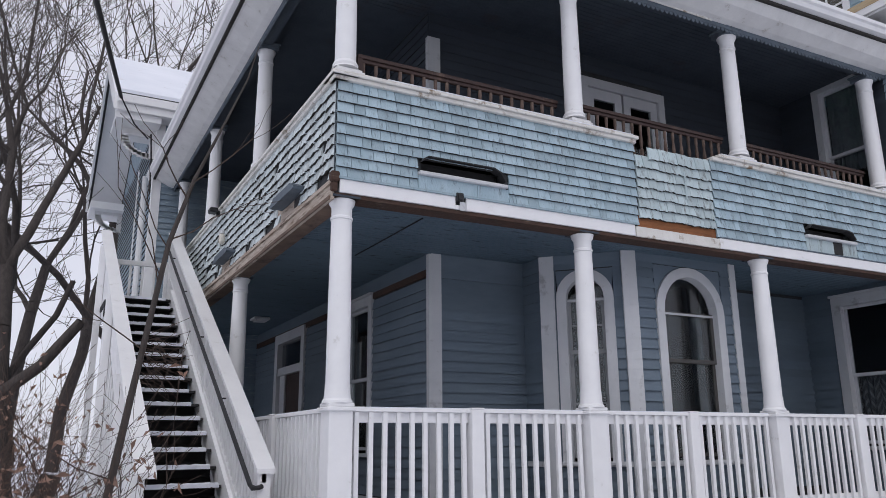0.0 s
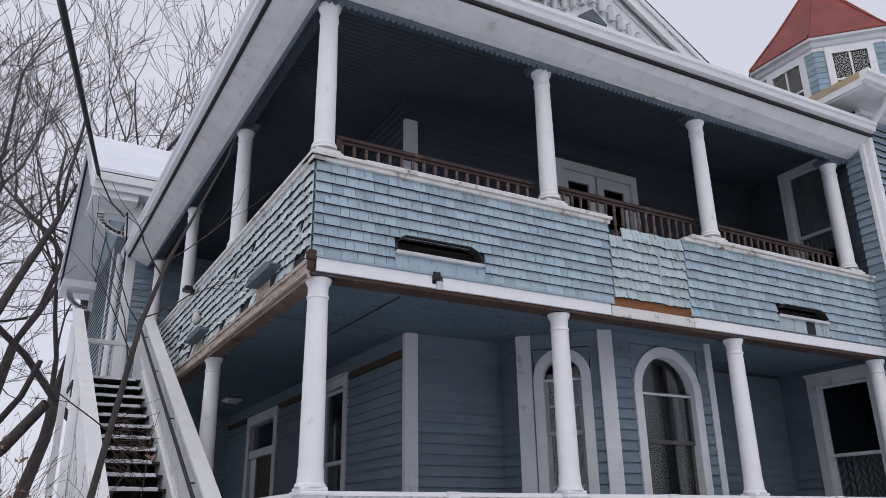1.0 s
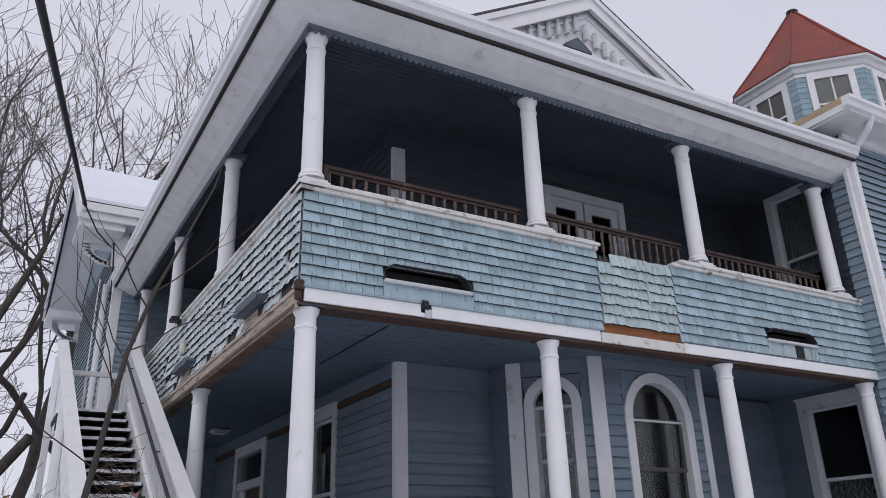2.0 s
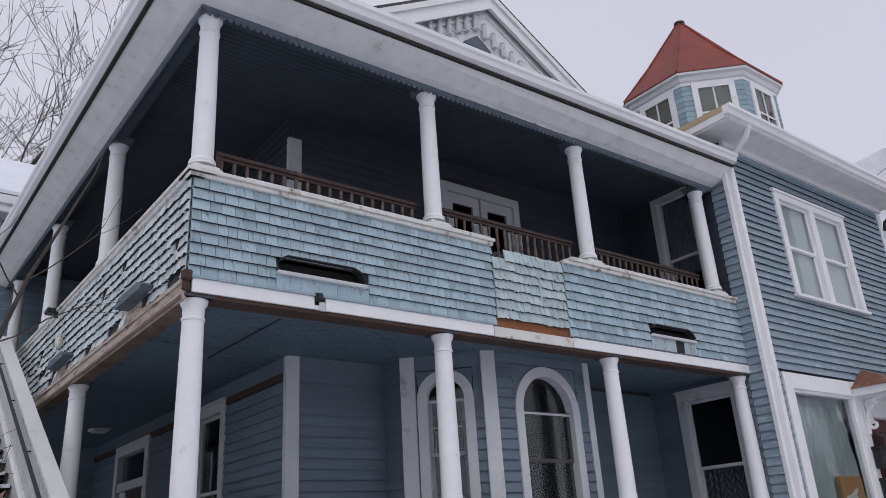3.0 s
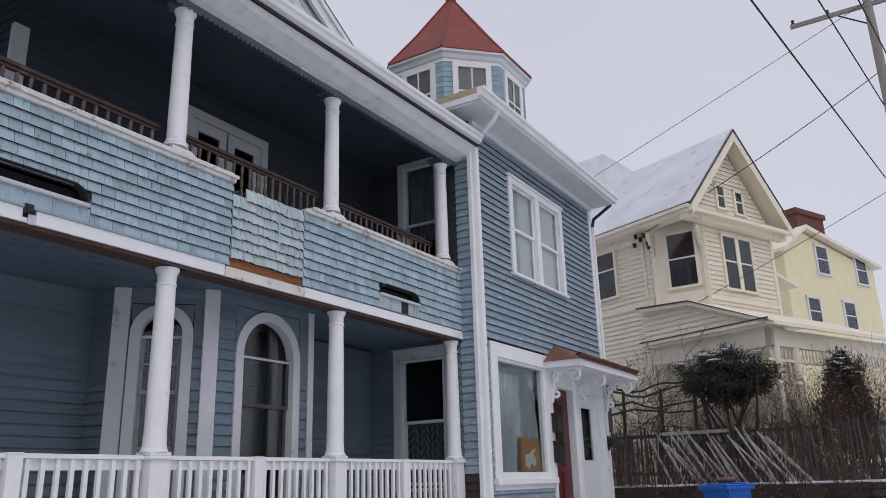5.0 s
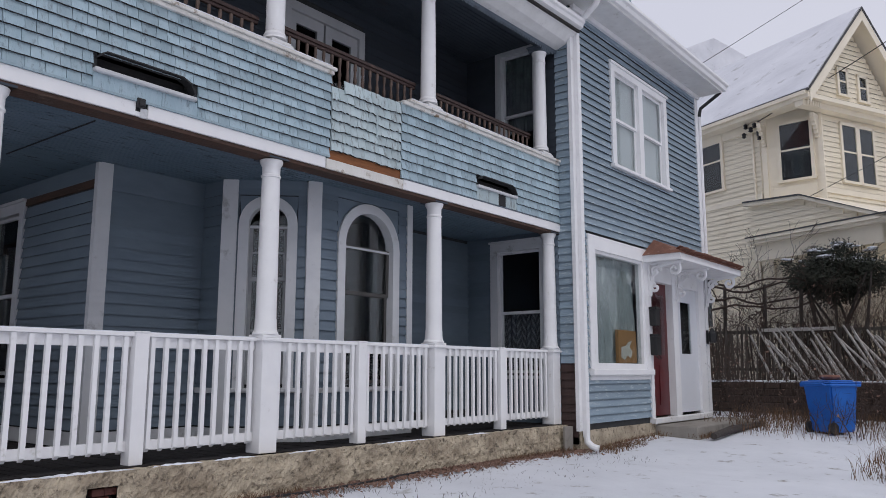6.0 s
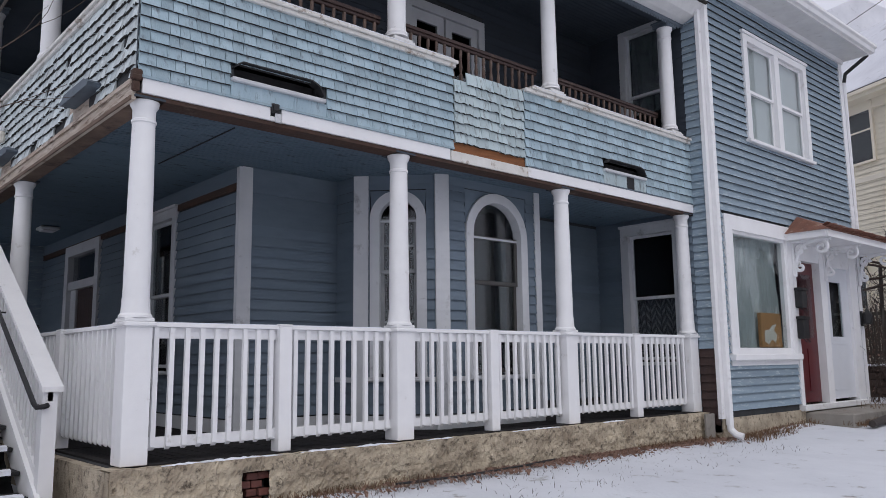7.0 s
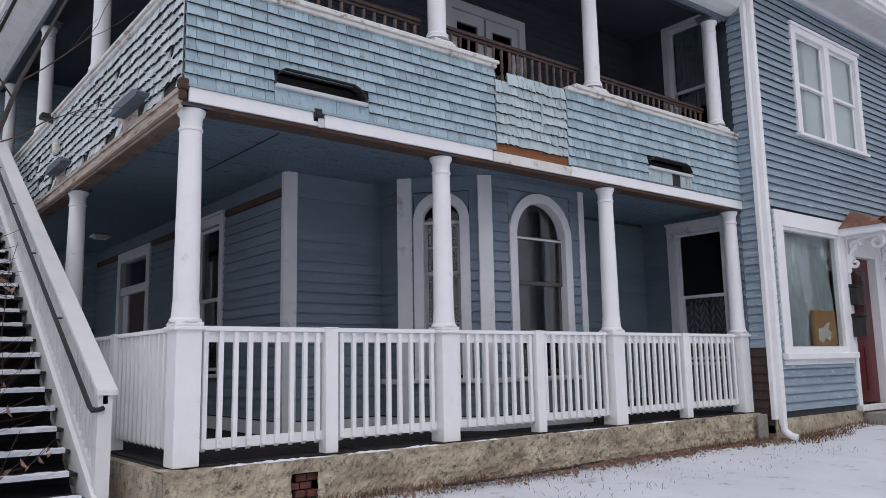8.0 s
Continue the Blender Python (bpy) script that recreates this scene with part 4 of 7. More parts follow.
# ---- lower railing ----
def railing(m, L, label, group, spacing=0.136):
    root = thing("porch_railing", m, label, "railing", group)
    part("top_rail", boxes((0, L, -0.045, 0.075, 1.115, 1.150), (0, L, 0.0, 0.045, 1.02, 1.115), bevel=0.004), WHITE, root)
    part("rail_snow", boxes((0.02, L - 0.02, -0.03, 0.06, 1.150, 1.158), bevel=0.003), SNOW, root, "thin line of snow")
    part("bottom_rail", boxes((0, L, 0.0, 0.045, 0.115, 0.205), bevel=0.004), WHITE, root)
    n = max(2, round(L / spacing))
    bm = boxes((-0.0205, 0.0205, -0.036, 0.0, 0.10, 1.113))
    for v in bm.verts:
        if v.co.z < 0.2 and v.co.y < -0.01:
            v.co.z += 0.03
    me = mesh_of("baluster", bm, WHITE)
    r = random.Random(int(L * 100))
    for i in range(n):
        ob = new("baluster", me)
        ob.parent = root
        ob.matrix_local = pose((i + 0.5) * L / n + r.uniform(-0.003, 0.003), 0, 0, 0, r.uniform(-0.25, 0.25), 0)
    return root


def half_post(x, y):
    ob = part("railing_post", boxes((-0.066, 0.066, -0.07, 0.07, 0.0, 1.145), (-0.070, 0.070, -0.074, 0.074, 1.145, 1.162), bevel=0.005), WHITE, None, "square white railing post on the foundation")
    ob.matrix_world = pose(x, y, 0)
    return tagged(ob, category="post", group="railing posts")


for a, b in ((0.23, 1.45), (1.57, 2.80), (3.02, 4.23), (4.35, 5.55), (5.77, 7.11), (7.23, 8.49)):
    railing(pose(a, 0.13, 0), b - a, "white wooden porch railing with square balusters", "front railing sections")
for x in (1.51, 4.29, 7.17):
    half_post(x, 0.125)
side_m = wall_frame((0.13, 0), (0.13, -1))
for a, b in ((0.23, 1.955), (2.075, 3.89), (4.11, 8.49)):
    railing(Matrix.Translation((0, b, 0)) @ side_m, b - a, "white wooden porch railing along the side", "side railing sections")
half_post(0.125, 2.015)

# ---- balcony apron: front ----
Z0, ZT, EXS = 3.215, 4.20, 0.122
V1, V2 = (0.88, 1.80, 3.40, 3.545), (6.47, 7.38, 3.43, 3.56)
root = thing("balcony_apron", None, "pale blue shingled balcony apron with open scuppers", "apron", kind="structure")
part("backing", panel_around(bmesh.new(), 3.61, 3.16, 4.20, 0.0, 0.10, [V1]), UNDER, root)
shingles(root, 0.0, 3.61, Z0, 9, 0.1085, SHINGLE, [(0.84, 1.88, 3.20, 3.50)], 3, ragged=0.002, tilt=0.006, limit=300)
part("skirt_board", boxes((0.0, 3.60, -0.045, -0.004, Z0 - 0.01, Z0 + 0.012)), SHINGLE, root)
part("cap_board", boxes((-0.07, 3.66, -0.075, 0.22, 4.235, 4.275), (-0.05, 3.64, -0.05, 0.1, 4.19, 4.235), bevel=0.006), WHITE_PEEL, root, "peeling white cap board")
part("snow_strip", boxes((0.5, 3.60, -0.06, 0.02, 4.275, 4.295), bevel=0.009), SNOW, root, "thin strip of snow")

root = thing("balcony_apron", None, "weathered replacement shingle patch with missing cap", "apron", kind="structure")
part("backing", panel_around(bmesh.new(), 1.22, 3.16, 4.02, 0.02, 0.10, []), UNDER, root).location = (3.62, 0, 0)
def missing(x, z):
    return (z > 4.0 and x < 3.86) or (z < 3.25) or (z > 4.0 and x < 3.95 and z > 4.12)
shingles(root, 3.63, 4.82, Z0 - 0.03, 8, EXS, SHINGLE_WORN, [], 8, ragged=0.014, tilt=0.02, skip=missing)
part("bare_sheathing", boxes((3.62, 4.83, -0.002, 0.02, 3.17, 3.40)), ORANGE_WOOD, root, "exposed orange-brown boards")
part("hanging_strip", boxes((4.36, 4.385, -0.04, -0.028, 3.62, 3.95)), SHINGLE_WORN, root)

root = thing("balcony_apron", None, "pale blue shingled balcony apron beside the wing", "apron", kind="structure")
bm = panel_around(bmesh.new(), PX - 4.83, 3.16, 4.20, 0.0, 0.10, [(V2[0] - 4.83, V2[1] - 4.83, V2[2], V2[3])])
bmesh.ops.translate(bm, vec=(4.83, 0, 0), verts=bm.verts)
part("backing", bm, UNDER, root)
shingles(root, 4.83, PX, Z0, 8, EXS, SHINGLE, [(6.43, 7.45, 3.20, 3.52)], 9, ragged=0.006, limit=300)
part("cap_board", boxes((4.95, PX, -0.075, 0.22, 4.24, 4.28), (4.85, PX, -0.05, 0.1, 4.19, 4.24), bevel=0.006), WHITE_PEEL, root, "peeling white cap board")
part("snow_strip", boxes((5.0, 8.3, -0.06, 0.02, 4.28, 4.30), bevel=0.009), SNOW, root, "thin strip of snow")

# scuppers
for v, drop in ((V1, None), (V2, 7.12)):
    root = thing("scupper", None, "dark slot scupper with a pale ledge in the apron", "scupper", "scuppers")
    x0, x1, z0, z1 = v
    # Black lining puts the darkness inside the slot into the colour.
    part("cavity", boxes((x0, x1, 0.10, 0.12, z0, z1), (x0, x1, 0.02, 0.10, z0 - 0.02, z0), (x0, x1, 0.02, 0.10, z1, z1 + 0.02)), BLACK, root, "black hollow")
    n = 8
    arch = [(x0 - 0.02, z1 - 0.05), (x0 + 0.0, z1 - 0.015), (x0 + 0.05, z1 + 0.015), (x1 - 0.12, z1 + 0.015), (x1 - 0.04, z1 - 0.02), (x1 + 0.02, z0 + 0.03), (x1 + 0.01, z0 + 0.02), (x1 - 0.04, z1 - 0.04), (x1 - 0.13, z1 + 0.004), (x0 + 0.05, z1 + 0.004), (x0, z1 - 0.04)]
    part("hood", prism(arch, -0.085, 0.02), BLACK, root, "dark curved metal hood")
    part("ledge", boxes((x0 - 0.04, x1 + 0.05, -0.07, 0.03, z0 - 0.035, z0 + 0.005), bevel=0.008), CREAM_GREY, root, "dirty pale ledge")
    if drop is None:
        part("skirt_panel", boxes((x0 - 0.038, x0 + 0.62, -0.030, -0.002, 3.222, z0 - 0.035), (x0 + 0.624, x1 + 0.078, -0.027, -0.002, 3.222, z0 - 0.035), bevel=0.003), SHINGLE, root, "flat blue panel under the slot")
    else:
        part("skirt_panel", boxes((x0 - 0.038, 6.97, -0.030, -0.002, 3.222, z0 - 0.035), (7.15, x1 + 0.068, -0.028, -0.002, 3.222, z0 - 0.035), bevel=0.004), SHINGLE_WORN, root, "worn blue panels")
        # Solid black piece in place of the dark depth of a gap.
        part("broken_gap_panel", boxes((6.97, 7.15, -0.03, -0.004, 3.23, z0 - 0.035)), BLACK, root, "black panel standing for a dark broken gap")

# fascia under the apron
root = thing("fascia_front", None, "white fascia board, peeling and rotted at joints", "fascia", kind="structure")
part("fascia_board", boxes((0.04, 1.25, -0.03, 0.0, 3.075, 3.205), (1.37, 3.55, -0.03, 0.0, 3.075, 3.205), (1.25, 1.37, -0.03, 0.0, 3.075, 3.12), bevel=0.004), WHITE, root)
part("fascia_board", boxes((3.56, 4.86, -0.034, 0.0, 3.07, 3.19), bevel=0.004), WHITE_PEEL, root, "peeling stained board")
part("fascia_board", boxes((4.865, PX, -0.03, 0.0, 3.075, 3.205), bevel=0.004), WHITE, root)
part("drip_edge", boxes((0.04, 3.55, -0.037, -0.002, 3.206, 3.224), (4.865, PX, -0.037, -0.002, 3.206, 3.222)), FRIEZE_BLUE, root, "thin slate-blue drip strip")
part("beam_edge", boxes((0.0, PX, -0.012, 0.20, 3.035, 3.072)), DARK_BEAM, root, "bare brown beam edge")
part("beam", boxes((0.0, PX, 0.002, 0.20, 3.072, 3.19)), UNDER, root)
root = thing("junction_box", None, "broken grey junction box in the fascia", "box")
part("housing", boxes((1.25, 1.33, -0.06, -0.031, 3.15, 3.24), (1.262, 1.318, -0.075, -0.06, 3.165, 3.225), bevel=0.006), BLACK_METAL, root)
part("cover", boxes((1.29, 1.36, -0.05, -0.031, 3.06, 3.155), bevel=0.008), CREAM_GREY, root, "dangling pale cover")
root = thing("fascia_side", None, "bare weathered wooden fascia along the porch side", "fascia", kind="structure")
part("fascia_board", boxes((-0.03, 0.0, 0.0, PY, 3.01, 3.20)), RAW_WOOD, root)
part("lower_moulding", boxes((-0.045, -0.031, 0.02, PY, 3.01, 3.045)), BEAM_WOOD, root, "split brown lower moulding")
part("moulding", boxes((-0.05, -0.03, 0.0, PY, 3.15, 3.19)), RAW_WOOD, root)
part("beam", boxes((0.0, 0.20, 0.2, PY, 3.04, 3.19)), BEAM_WOOD, root)
part("corner_block", boxes((-0.05, 0.035, -0.05, 0.03, 3.17, 3.27), (-0.04, 0.02, -0.04, 0.02, 3.08, 3.17), bevel=0.012), DARK_BEAM, root, "rotted dark corner block")

# apron: side
side = Matrix.Translation((0, PY, 0)) @ wall_frame((0, 0), (0, -1))
root = thing("balcony_apron", side, "weathered ragged pale shingles on the side apron", "apron", kind="structure")
part("backing", panel_around(bmesh.new(), PY, 3.16, 4.20, 0.0, 0.10, []), UNDER, root)
def side_missing(x, z):
    y = PY - x
    return (z < 3.42 and (0.95 < y < 1.8)) or (z < 3.40 and 4.05 < y < 4.7) or (z < 3.3 and noise.noise((y * 1.7, 0, 0)) > 0.12)
shingles(root, 0.0, PY + 0.012, Z0, 9, 0.1085, SHINGLE_SIDE, [], 14, ragged=0.018, tilt=0.022, skip=side_missing, gaps=0.03, reverse=True)
part("cap_board", boxes((0, PY + 0.07, -0.07, 0.2, 4.235, 4.275), (0, PY + 0.05, -0.045, 0.1, 4.19, 4.235), bevel=0.006), WHITE_PEEL, root, "peeling white cap board")
part("bare_sheathing", boxes((PY - 1.86, PY - 0.92, -0.008, -0.001, 3.17, 3.42), (PY - 4.75, PY - 4.05, -0.008, -0.001, 3.17, 3.40)), RAW_WOOD, root, "stained bare boards where shingles fell off")
for y in (1.25, 4.22):
    hood = prism([(PY - y - 0.44, 3.37), (PY - y - 0.30, 3.435), (PY - y + 0.30, 3.435), (PY - y + 0.44, 3.37), (PY - y + 0.40, 3.345), (PY - y - 0.40, 3.345)], -0.15, -0.01)
    part("scupper_hood", hood, FRIEZE_BLUE, root, "dark grey broken scupper hood")
    # Flat black plate stands for the darkness of an open slot.
    part("scupper_slot_plate", boxes((PY - y + 0.05, PY - y + 0.38, -0.014, -0.009, 3.25, 3.345)), BLACK, root, "black plate standing for a dark open slot")
# Thin dark strip drawn in place of the narrow dark corner gap.
part("corner_gap_strip", boxes((PY - 0.002, PY + 0.012, -0.016, -0.006, Z0, 4.19)), DARK_BLUE, root)

# ---- balcony railing, brown, behind the apron ----
def balcony_rail(m, L):
    root = thing("balcony_railing", m, "low brown stained railing with turned spindles", "railing", "balcony railing sections")
    part("top_rail", boxes((0, L, -0.035, 0.035, 4.60, 4.645), (0, L, -0.02, 0.02, 4.56, 4.60), bevel=0.006), BROWN_WOOD, root)
    part("bottom_rail", boxes((0, L, -0.025, 0.025, 4.10, 4.16), bevel=0.005), BROWN_WOOD, root)
    me = mesh_of("spindle", lathe([(0.024, 4.16), (0.022, 4.24), (0.012, 4.26), (0.024, 4.33), (0.014, 4.44), (0.020, 4.48), (0.020, 4.56)], 8), SPINDLE_WOOD)
    n = round(L / 0.135)
    for i in range(n):
        ob = new("spindle", me)
        ob.parent = root
        ob.matrix_local = pose((i + 0.5) * L / n, 0, 0)
    part("post", boxes((0, 0.05, -0.03, 0.03, 4.1, 4.645)), BROWN_WOOD, root)
    return root


for a, b in ((0.30, 2.76), (3.02, 5.40), (5.65, 8.30)):
    balcony_rail(pose(a, 0.27, 0.015 if a < 1 else 0.045), b - a)
for a, b in ((0.30, 3.1), (3.4, 6.2), (6.5, 9.25)):
    balcony_rail(Matrix.Translation((0.27, b, 0)) @ wall_frame((0, 0), (0, -1)), b - a)

# ---- eaves of the porch roof ----
prof_soffit = [(0.02, 6.19), (-0.035, 6.19), (-0.12, 6.21), (-0.24, 6.265), (-0.40, 6.41), (-0.40, 6.50), (0.02, 6.50)]
prof_gutter = [(-0.385, 6.43), (-0.50, 6.46), (-0.515, 6.52), (-0.545, 6.54), (-0.55, 6.59), (-0.385, 6.59)]
def settle(x):
    """The old eaves hang lower towards the free corner."""
    return -0.14 + 0.023 * max(0, min(x, PX))


def mitred(profile, flip_end=True):
    """A moulding along the front and round the corner along the side."""
    bm = bmesh.new()
    ring = lambda f: [bm.verts.new((f(y, z)[0], f(y, z)[1], z + (settle(f(y, z)[0]) if z > 6.3 else 0.45 * settle(f(y, z)[0])))) for y, z in profile]
    r0 = ring(lambda y, z: (PX + 0.08, y, z))
    r1 = ring(lambda y, z: (y, y, z))
    r2 = ring(lambda y, z: (y, PY + 0.3, z))
    k = len(profile)
    for a, b in ((r0, r1), (r1, r2)):
        for i in range(k):
            bm.faces.new((a[i], b[i], b[(i + 1) % k], a[(i + 1) % k]))
    bm.faces.new(r0)
    bm.faces.new(r2[::-1])
    bmesh.ops.recalc_face_normals(bm, faces=bm.faces)
    return bm


root = thing("porch_eaves", None, "old white coved eaves with gutter and scalloped trim", "eaves", kind="structure")
part("soffit", mitred(prof_soffit), WHITE_OLD, root)
part("gutter", mitred(prof_gutter), WHITE, root, "white metal gutter")
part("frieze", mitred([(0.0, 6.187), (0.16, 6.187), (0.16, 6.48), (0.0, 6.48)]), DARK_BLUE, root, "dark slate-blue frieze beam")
part("soffit_patch", boxes((3.35, 5.1, -0.05, -0.036, 6.16, 6.21), bevel=0.004), WHITE_PEEL, root, "stained patch board")
# Solid dark strip that draws the shadow line beneath the gutter.
part("gutter_shade_strip", mitred([(-0.44, 6.395), (-0.398, 6.395), (-0.398, 6.432), (-0.44, 6.432)]), EDGE_SHADE, root, "dark strip standing for the shade behind the gutter")
part("frieze_lip", mitred([(-0.03, 6.13), (0.0, 6.13), (0.0, 6.187), (-0.03, 6.187)]), FRIEZE_BLUE, root)
tooth = mesh_of("scallop", prism([(0.0, 0.0), (0.012, -0.03), (0.035, -0.045), (0.058, -0.03), (0.07, 0.0)], -0.012, 0.0), FRIEZE_BLUE)
for i in range(115):
    ob = new("scallop", tooth)
    ob.parent = root
    ob.matrix_local = pose(0.02 + i * 0.075, -0.012, 6.131 + 0.45 * settle(i * 0.075))
for i in range(110):
    ob = new("scallop", tooth)
    ob.parent = root
    ob.matrix_local = Matrix.Translation((-0.012, 0.1 + i * 0.075, 6.131 - 0.063)) @ wall_frame((0, 0), (0, -1))

# porch roof, main roof and gable
bm = bmesh.new()
def quad(bm, *pts):
    bm.faces.new([bm.verts.new(p) for p in pts])
quad(bm, (-0.5, -0.5, 6.45), (PX + 0.05, -0.5, 6.645), (PX + 0.05, 2.3, 7.25), (2.3, 2.3, 7.25))
quad(bm, (-0.5, -0.5, 6.45), (2.3, 2.3, 7.25), (2.3, PY + 0.3, 7.25), (-0.5, PY + 0.3, 6.50))
tagged(part("roof_porch", bm, ASPHALT_SH, None, "low asphalt shingle porch roof"), category="roof", kind="structure")

GX, GZ, GH, GB = 5.43, 9.74, 7.10, 4.42     # gable ridge x, ridge height, foot height, half width
root = thing("roof_main", None, "dark shingled main roof with white front gable", "roof", kind="structure")
bm = bmesh.new()
for sgn in (-1, 1):
    a, b = (GX, GZ), (GX + sgn * GB, GH)
    for y0, y1, dz, th in ((1.42, 12.3, 0.0, 0.06),):
        vs = [bm.verts.new((x, y, z + d)) for d in (0.05, 0.11) for y in (y0, y1) for x, z in (a, b)]
        for f in ((0, 1, 3, 2), (4, 6, 7, 5), (0, 4, 5, 1), (2, 3, 7, 6), (1, 5, 7, 3)):
            bm.faces.new([vs[i] for i in f])
part("shingle_sheet", bm, ASPHALT_SH, root)
for sgn in (-1, 1):
    for name, y0, y1, d0, d1, mat in (("rake_board", 1.45, 1.50, -0.30, 0.05, WHITE), ("rake_moulding", 1.41, 1.45, -0.06, 0.05, WHITE), ("rake_bead", 1.42, 1.45, -0.32, -0.25, WHITE), ("rake_soffit", 1.50, 1.57, -0.02, 0.045, WHITE)):
        bm = prism([(GX, GZ + d0), (GX + sgn * GB, GH + d0), (GX + sgn * GB, GH + d1), (GX, GZ + d1)], y0, y1)
        part(name, bm, mat, root)
part("tympanum", prism([(GX, GZ), (GX + GB, GH), (GX + GB, GH - 0.4), (GX - GB, GH - 0.4), (GX - GB, GH)], 1.57, 1.65), WHITE, root, "white boarded gable field")
for sgn in (-1, 1):
    part("inner_moulding", prism([(GX, GZ - 0.42), (GX + sgn * 3.4, GZ - 0.42 - 3.4 * 0.597), (GX + sgn * 3.4, GZ - 0.36 - 3.4 * 0.597), (GX, GZ - 0.36)], 1.54, 1.57), WHITE, root)
for i in range(-5, 6):
    x, z = GX - 0.30 + i * 0.195, GZ - 0.68 - abs(i) * 0.112
    peg = lathe([(0.02, -0.16), (0.045, -0.14), (0.045, 0.10), (0.03, 0.13), (0.045, 0.15), (0.02, 0.18)], 8, m=pose(x, 1.52, z))
    part("gable_peg", peg, CREAM_GREY, root)
    if i < 5:
        part("peg_bar", boxes((x, x + 0.195, 1.51, 1.53, z - 0.05 - (0.06 if i >= 0 else -0.0), z - 0.03 - (0.06 if i >= 0 else -0.0))), CREAM_GREY, root)
part("gable_hood", prism([(GX - 0.58, GZ - 1.16), (GX - 0.30, GZ - 0.95), (GX - 0.02, GZ - 1.16), (GX - 0.02, GZ - 1.20), (GX - 0.58, GZ - 1.20)], 1.50, 1.57), FRIEZE_BLUE, root, "small grey hooded vent")

# ---- wing eaves and roof ----
root = thing("wing_eaves", None, "white boxed eaves with gutter on the wing", "eaves", kind="structure")
X0, X1, YE = 8.22, 14.55, -0.86
part("soffit", boxes((X0, X1, YE, WY, 6.97, 7.02), (X0, PX, WY, 8.0, 6.97, 7.02), (WX, X1, WY, 8.0, 6.97, 7.02)), WHITE_OLD, root)
part("bed_moulding", boxes((PX, WX, WY - 0.10, WY - 0.031, 6.88, 6.97)), WHITE, root)
gp = [(0.02, 7.01), (-0.06, 7.02), (-0.08, 7.09), (-0.12, 7.12), (-0.12, 7.17), (0.02, 7.17)]
bm = sweep_x([(YE + y, z) for y, z in gp], X0 - 0.12, X1 + 0.12)
part("gutter", bm, WHITE, root, "white metal gutter")
part("side_fascia", boxes((X0 - 0.03, X0, YE + 0.02, 8.0, 7.01, 7.14)), WHITE, root)
part("bare_fascia", boxes((X0 - 0.035, X0 + 0.01, YE - 0.08, 3.0, 7.12, 7.23)), RAW_WOOD, root, "bare wood edge board stripped of paint").data.materials[0] = material("new_bare_wood", (0.55, 0.44, 0.28), (0.42, 0.32, 0.20), 0.8, 4, 1, 0.2, 40, stretch=(0.6, 0.6, 4))
bm = bmesh.new()
RX, RY, RZ = (X0 + X1) / 2, 3.0, 9.2
for a, b in (((X0, YE), (X1, YE)), ((X1, YE), (X1, 8)), ((X1, 8), (X0, 8)), ((X0, 8), (X0, YE))):
    quad(bm, (*a, 7.18), (*b, 7.18), (RX, RY, RZ))
tagged(part("roof_wing", bm, ASPHALT_SH, None, "dark hipped shingle roof of the wing"), category="roof", kind="structure")

# downspouts
root = thing("downspout", None, "white downspout running down the wing corner", "downspout", "downspouts")
part("elbow", tube([(8.78, YE + 0.0, 7.04), (8.79, YE + 0.02, 6.98), (8.80, YE + 0.10, 6.86), (8.84, -0.40, 6.62), (8.86, -0.36, 6.50)], 0.05, 10), WHITE, root)
part("pipe", boxes((8.79, 8.89, -0.40, -0.315, -0.20, 6.55), bevel=0.012), WHITE, root)
part("shoe", tube([(8.84, -0.36, -0.18), (8.84, -0.37, -0.26), (8.86, -0.44, -0.33), (8.88, -0.54, -0.36)], 0.052, 10), WHITE, root)
root = thing("downspout", None, "dark downspout at the far corner of the wing", "downspout", "downspouts")
part("elbow", tube([(14.60, YE + 0.05, 7), (14.59, YE + 0.12, 6.95), (14.55, -0.36, 6.70), (14.52, -0.33, 6.5)], 0.04, 8), BLACK_METAL, root)
part("pipe", tube([(14.52, -0.33, 6.5), (14.52, -0.33, 3.3)], 0.04, 8), WHITE, root)

# ---- turret ----
TX, TY, TE, TA = 11.6, 1.62, 9.5, 11.74
root = thing("turret", pose(TX, TY, 0), "octagonal turret with faded red pointed roof", "turret")
def octo(r, z, rot=22.5):
    return [(r * math.cos(radians(rot + 45 * k)), r * math.sin(radians(rot + 45 * k)), z) for k in range(8)]
def octo_solid(rings):
    bm = bmesh.new()
    vs = [[bm.verts.new(p) for p in octo(r, z)] for r, z in rings]
    for a, b in zip(vs, vs[1:]):
        for k in range(8):
            bm.faces.new((a[k], a[(k + 1) % 8], b[(k + 1) % 8], b[k]))
    bm.faces.new(vs[0][::-1])
    bm.faces.new(vs[-1])
    return bm
roof = part("roof", octo_solid([(1.78, TE), (1.77, TE + 0.03), (1.05, TE + 0.93), (0.10, TA)]), RED_ROOF, root, "faded red metal roof")
for k in range(8):
    a = radians(22.5 + 45 * k)
    part("hip_rib", tube([(1.77 * math.cos(a), 1.77 * math.sin(a), TE + 0.035), (1.05 * math.cos(a), 1.05 * math.sin(a), TE + 0.94), (0.10 * math.cos(a), 0.10 * math.sin(a), TA + 0.01)], 0.022, 5), RED_ROOF, roof)
part("finial", lathe([(0.10, TA - 0.05), (0.11, TA + 0.02), (0.125, TA + 0.04), (0.125, TA + 0.08), (0.08, TA + 0.10), (0.02, TA + 0.105)], 12), BLACK_METAL, root, "dark stubby finial cap")
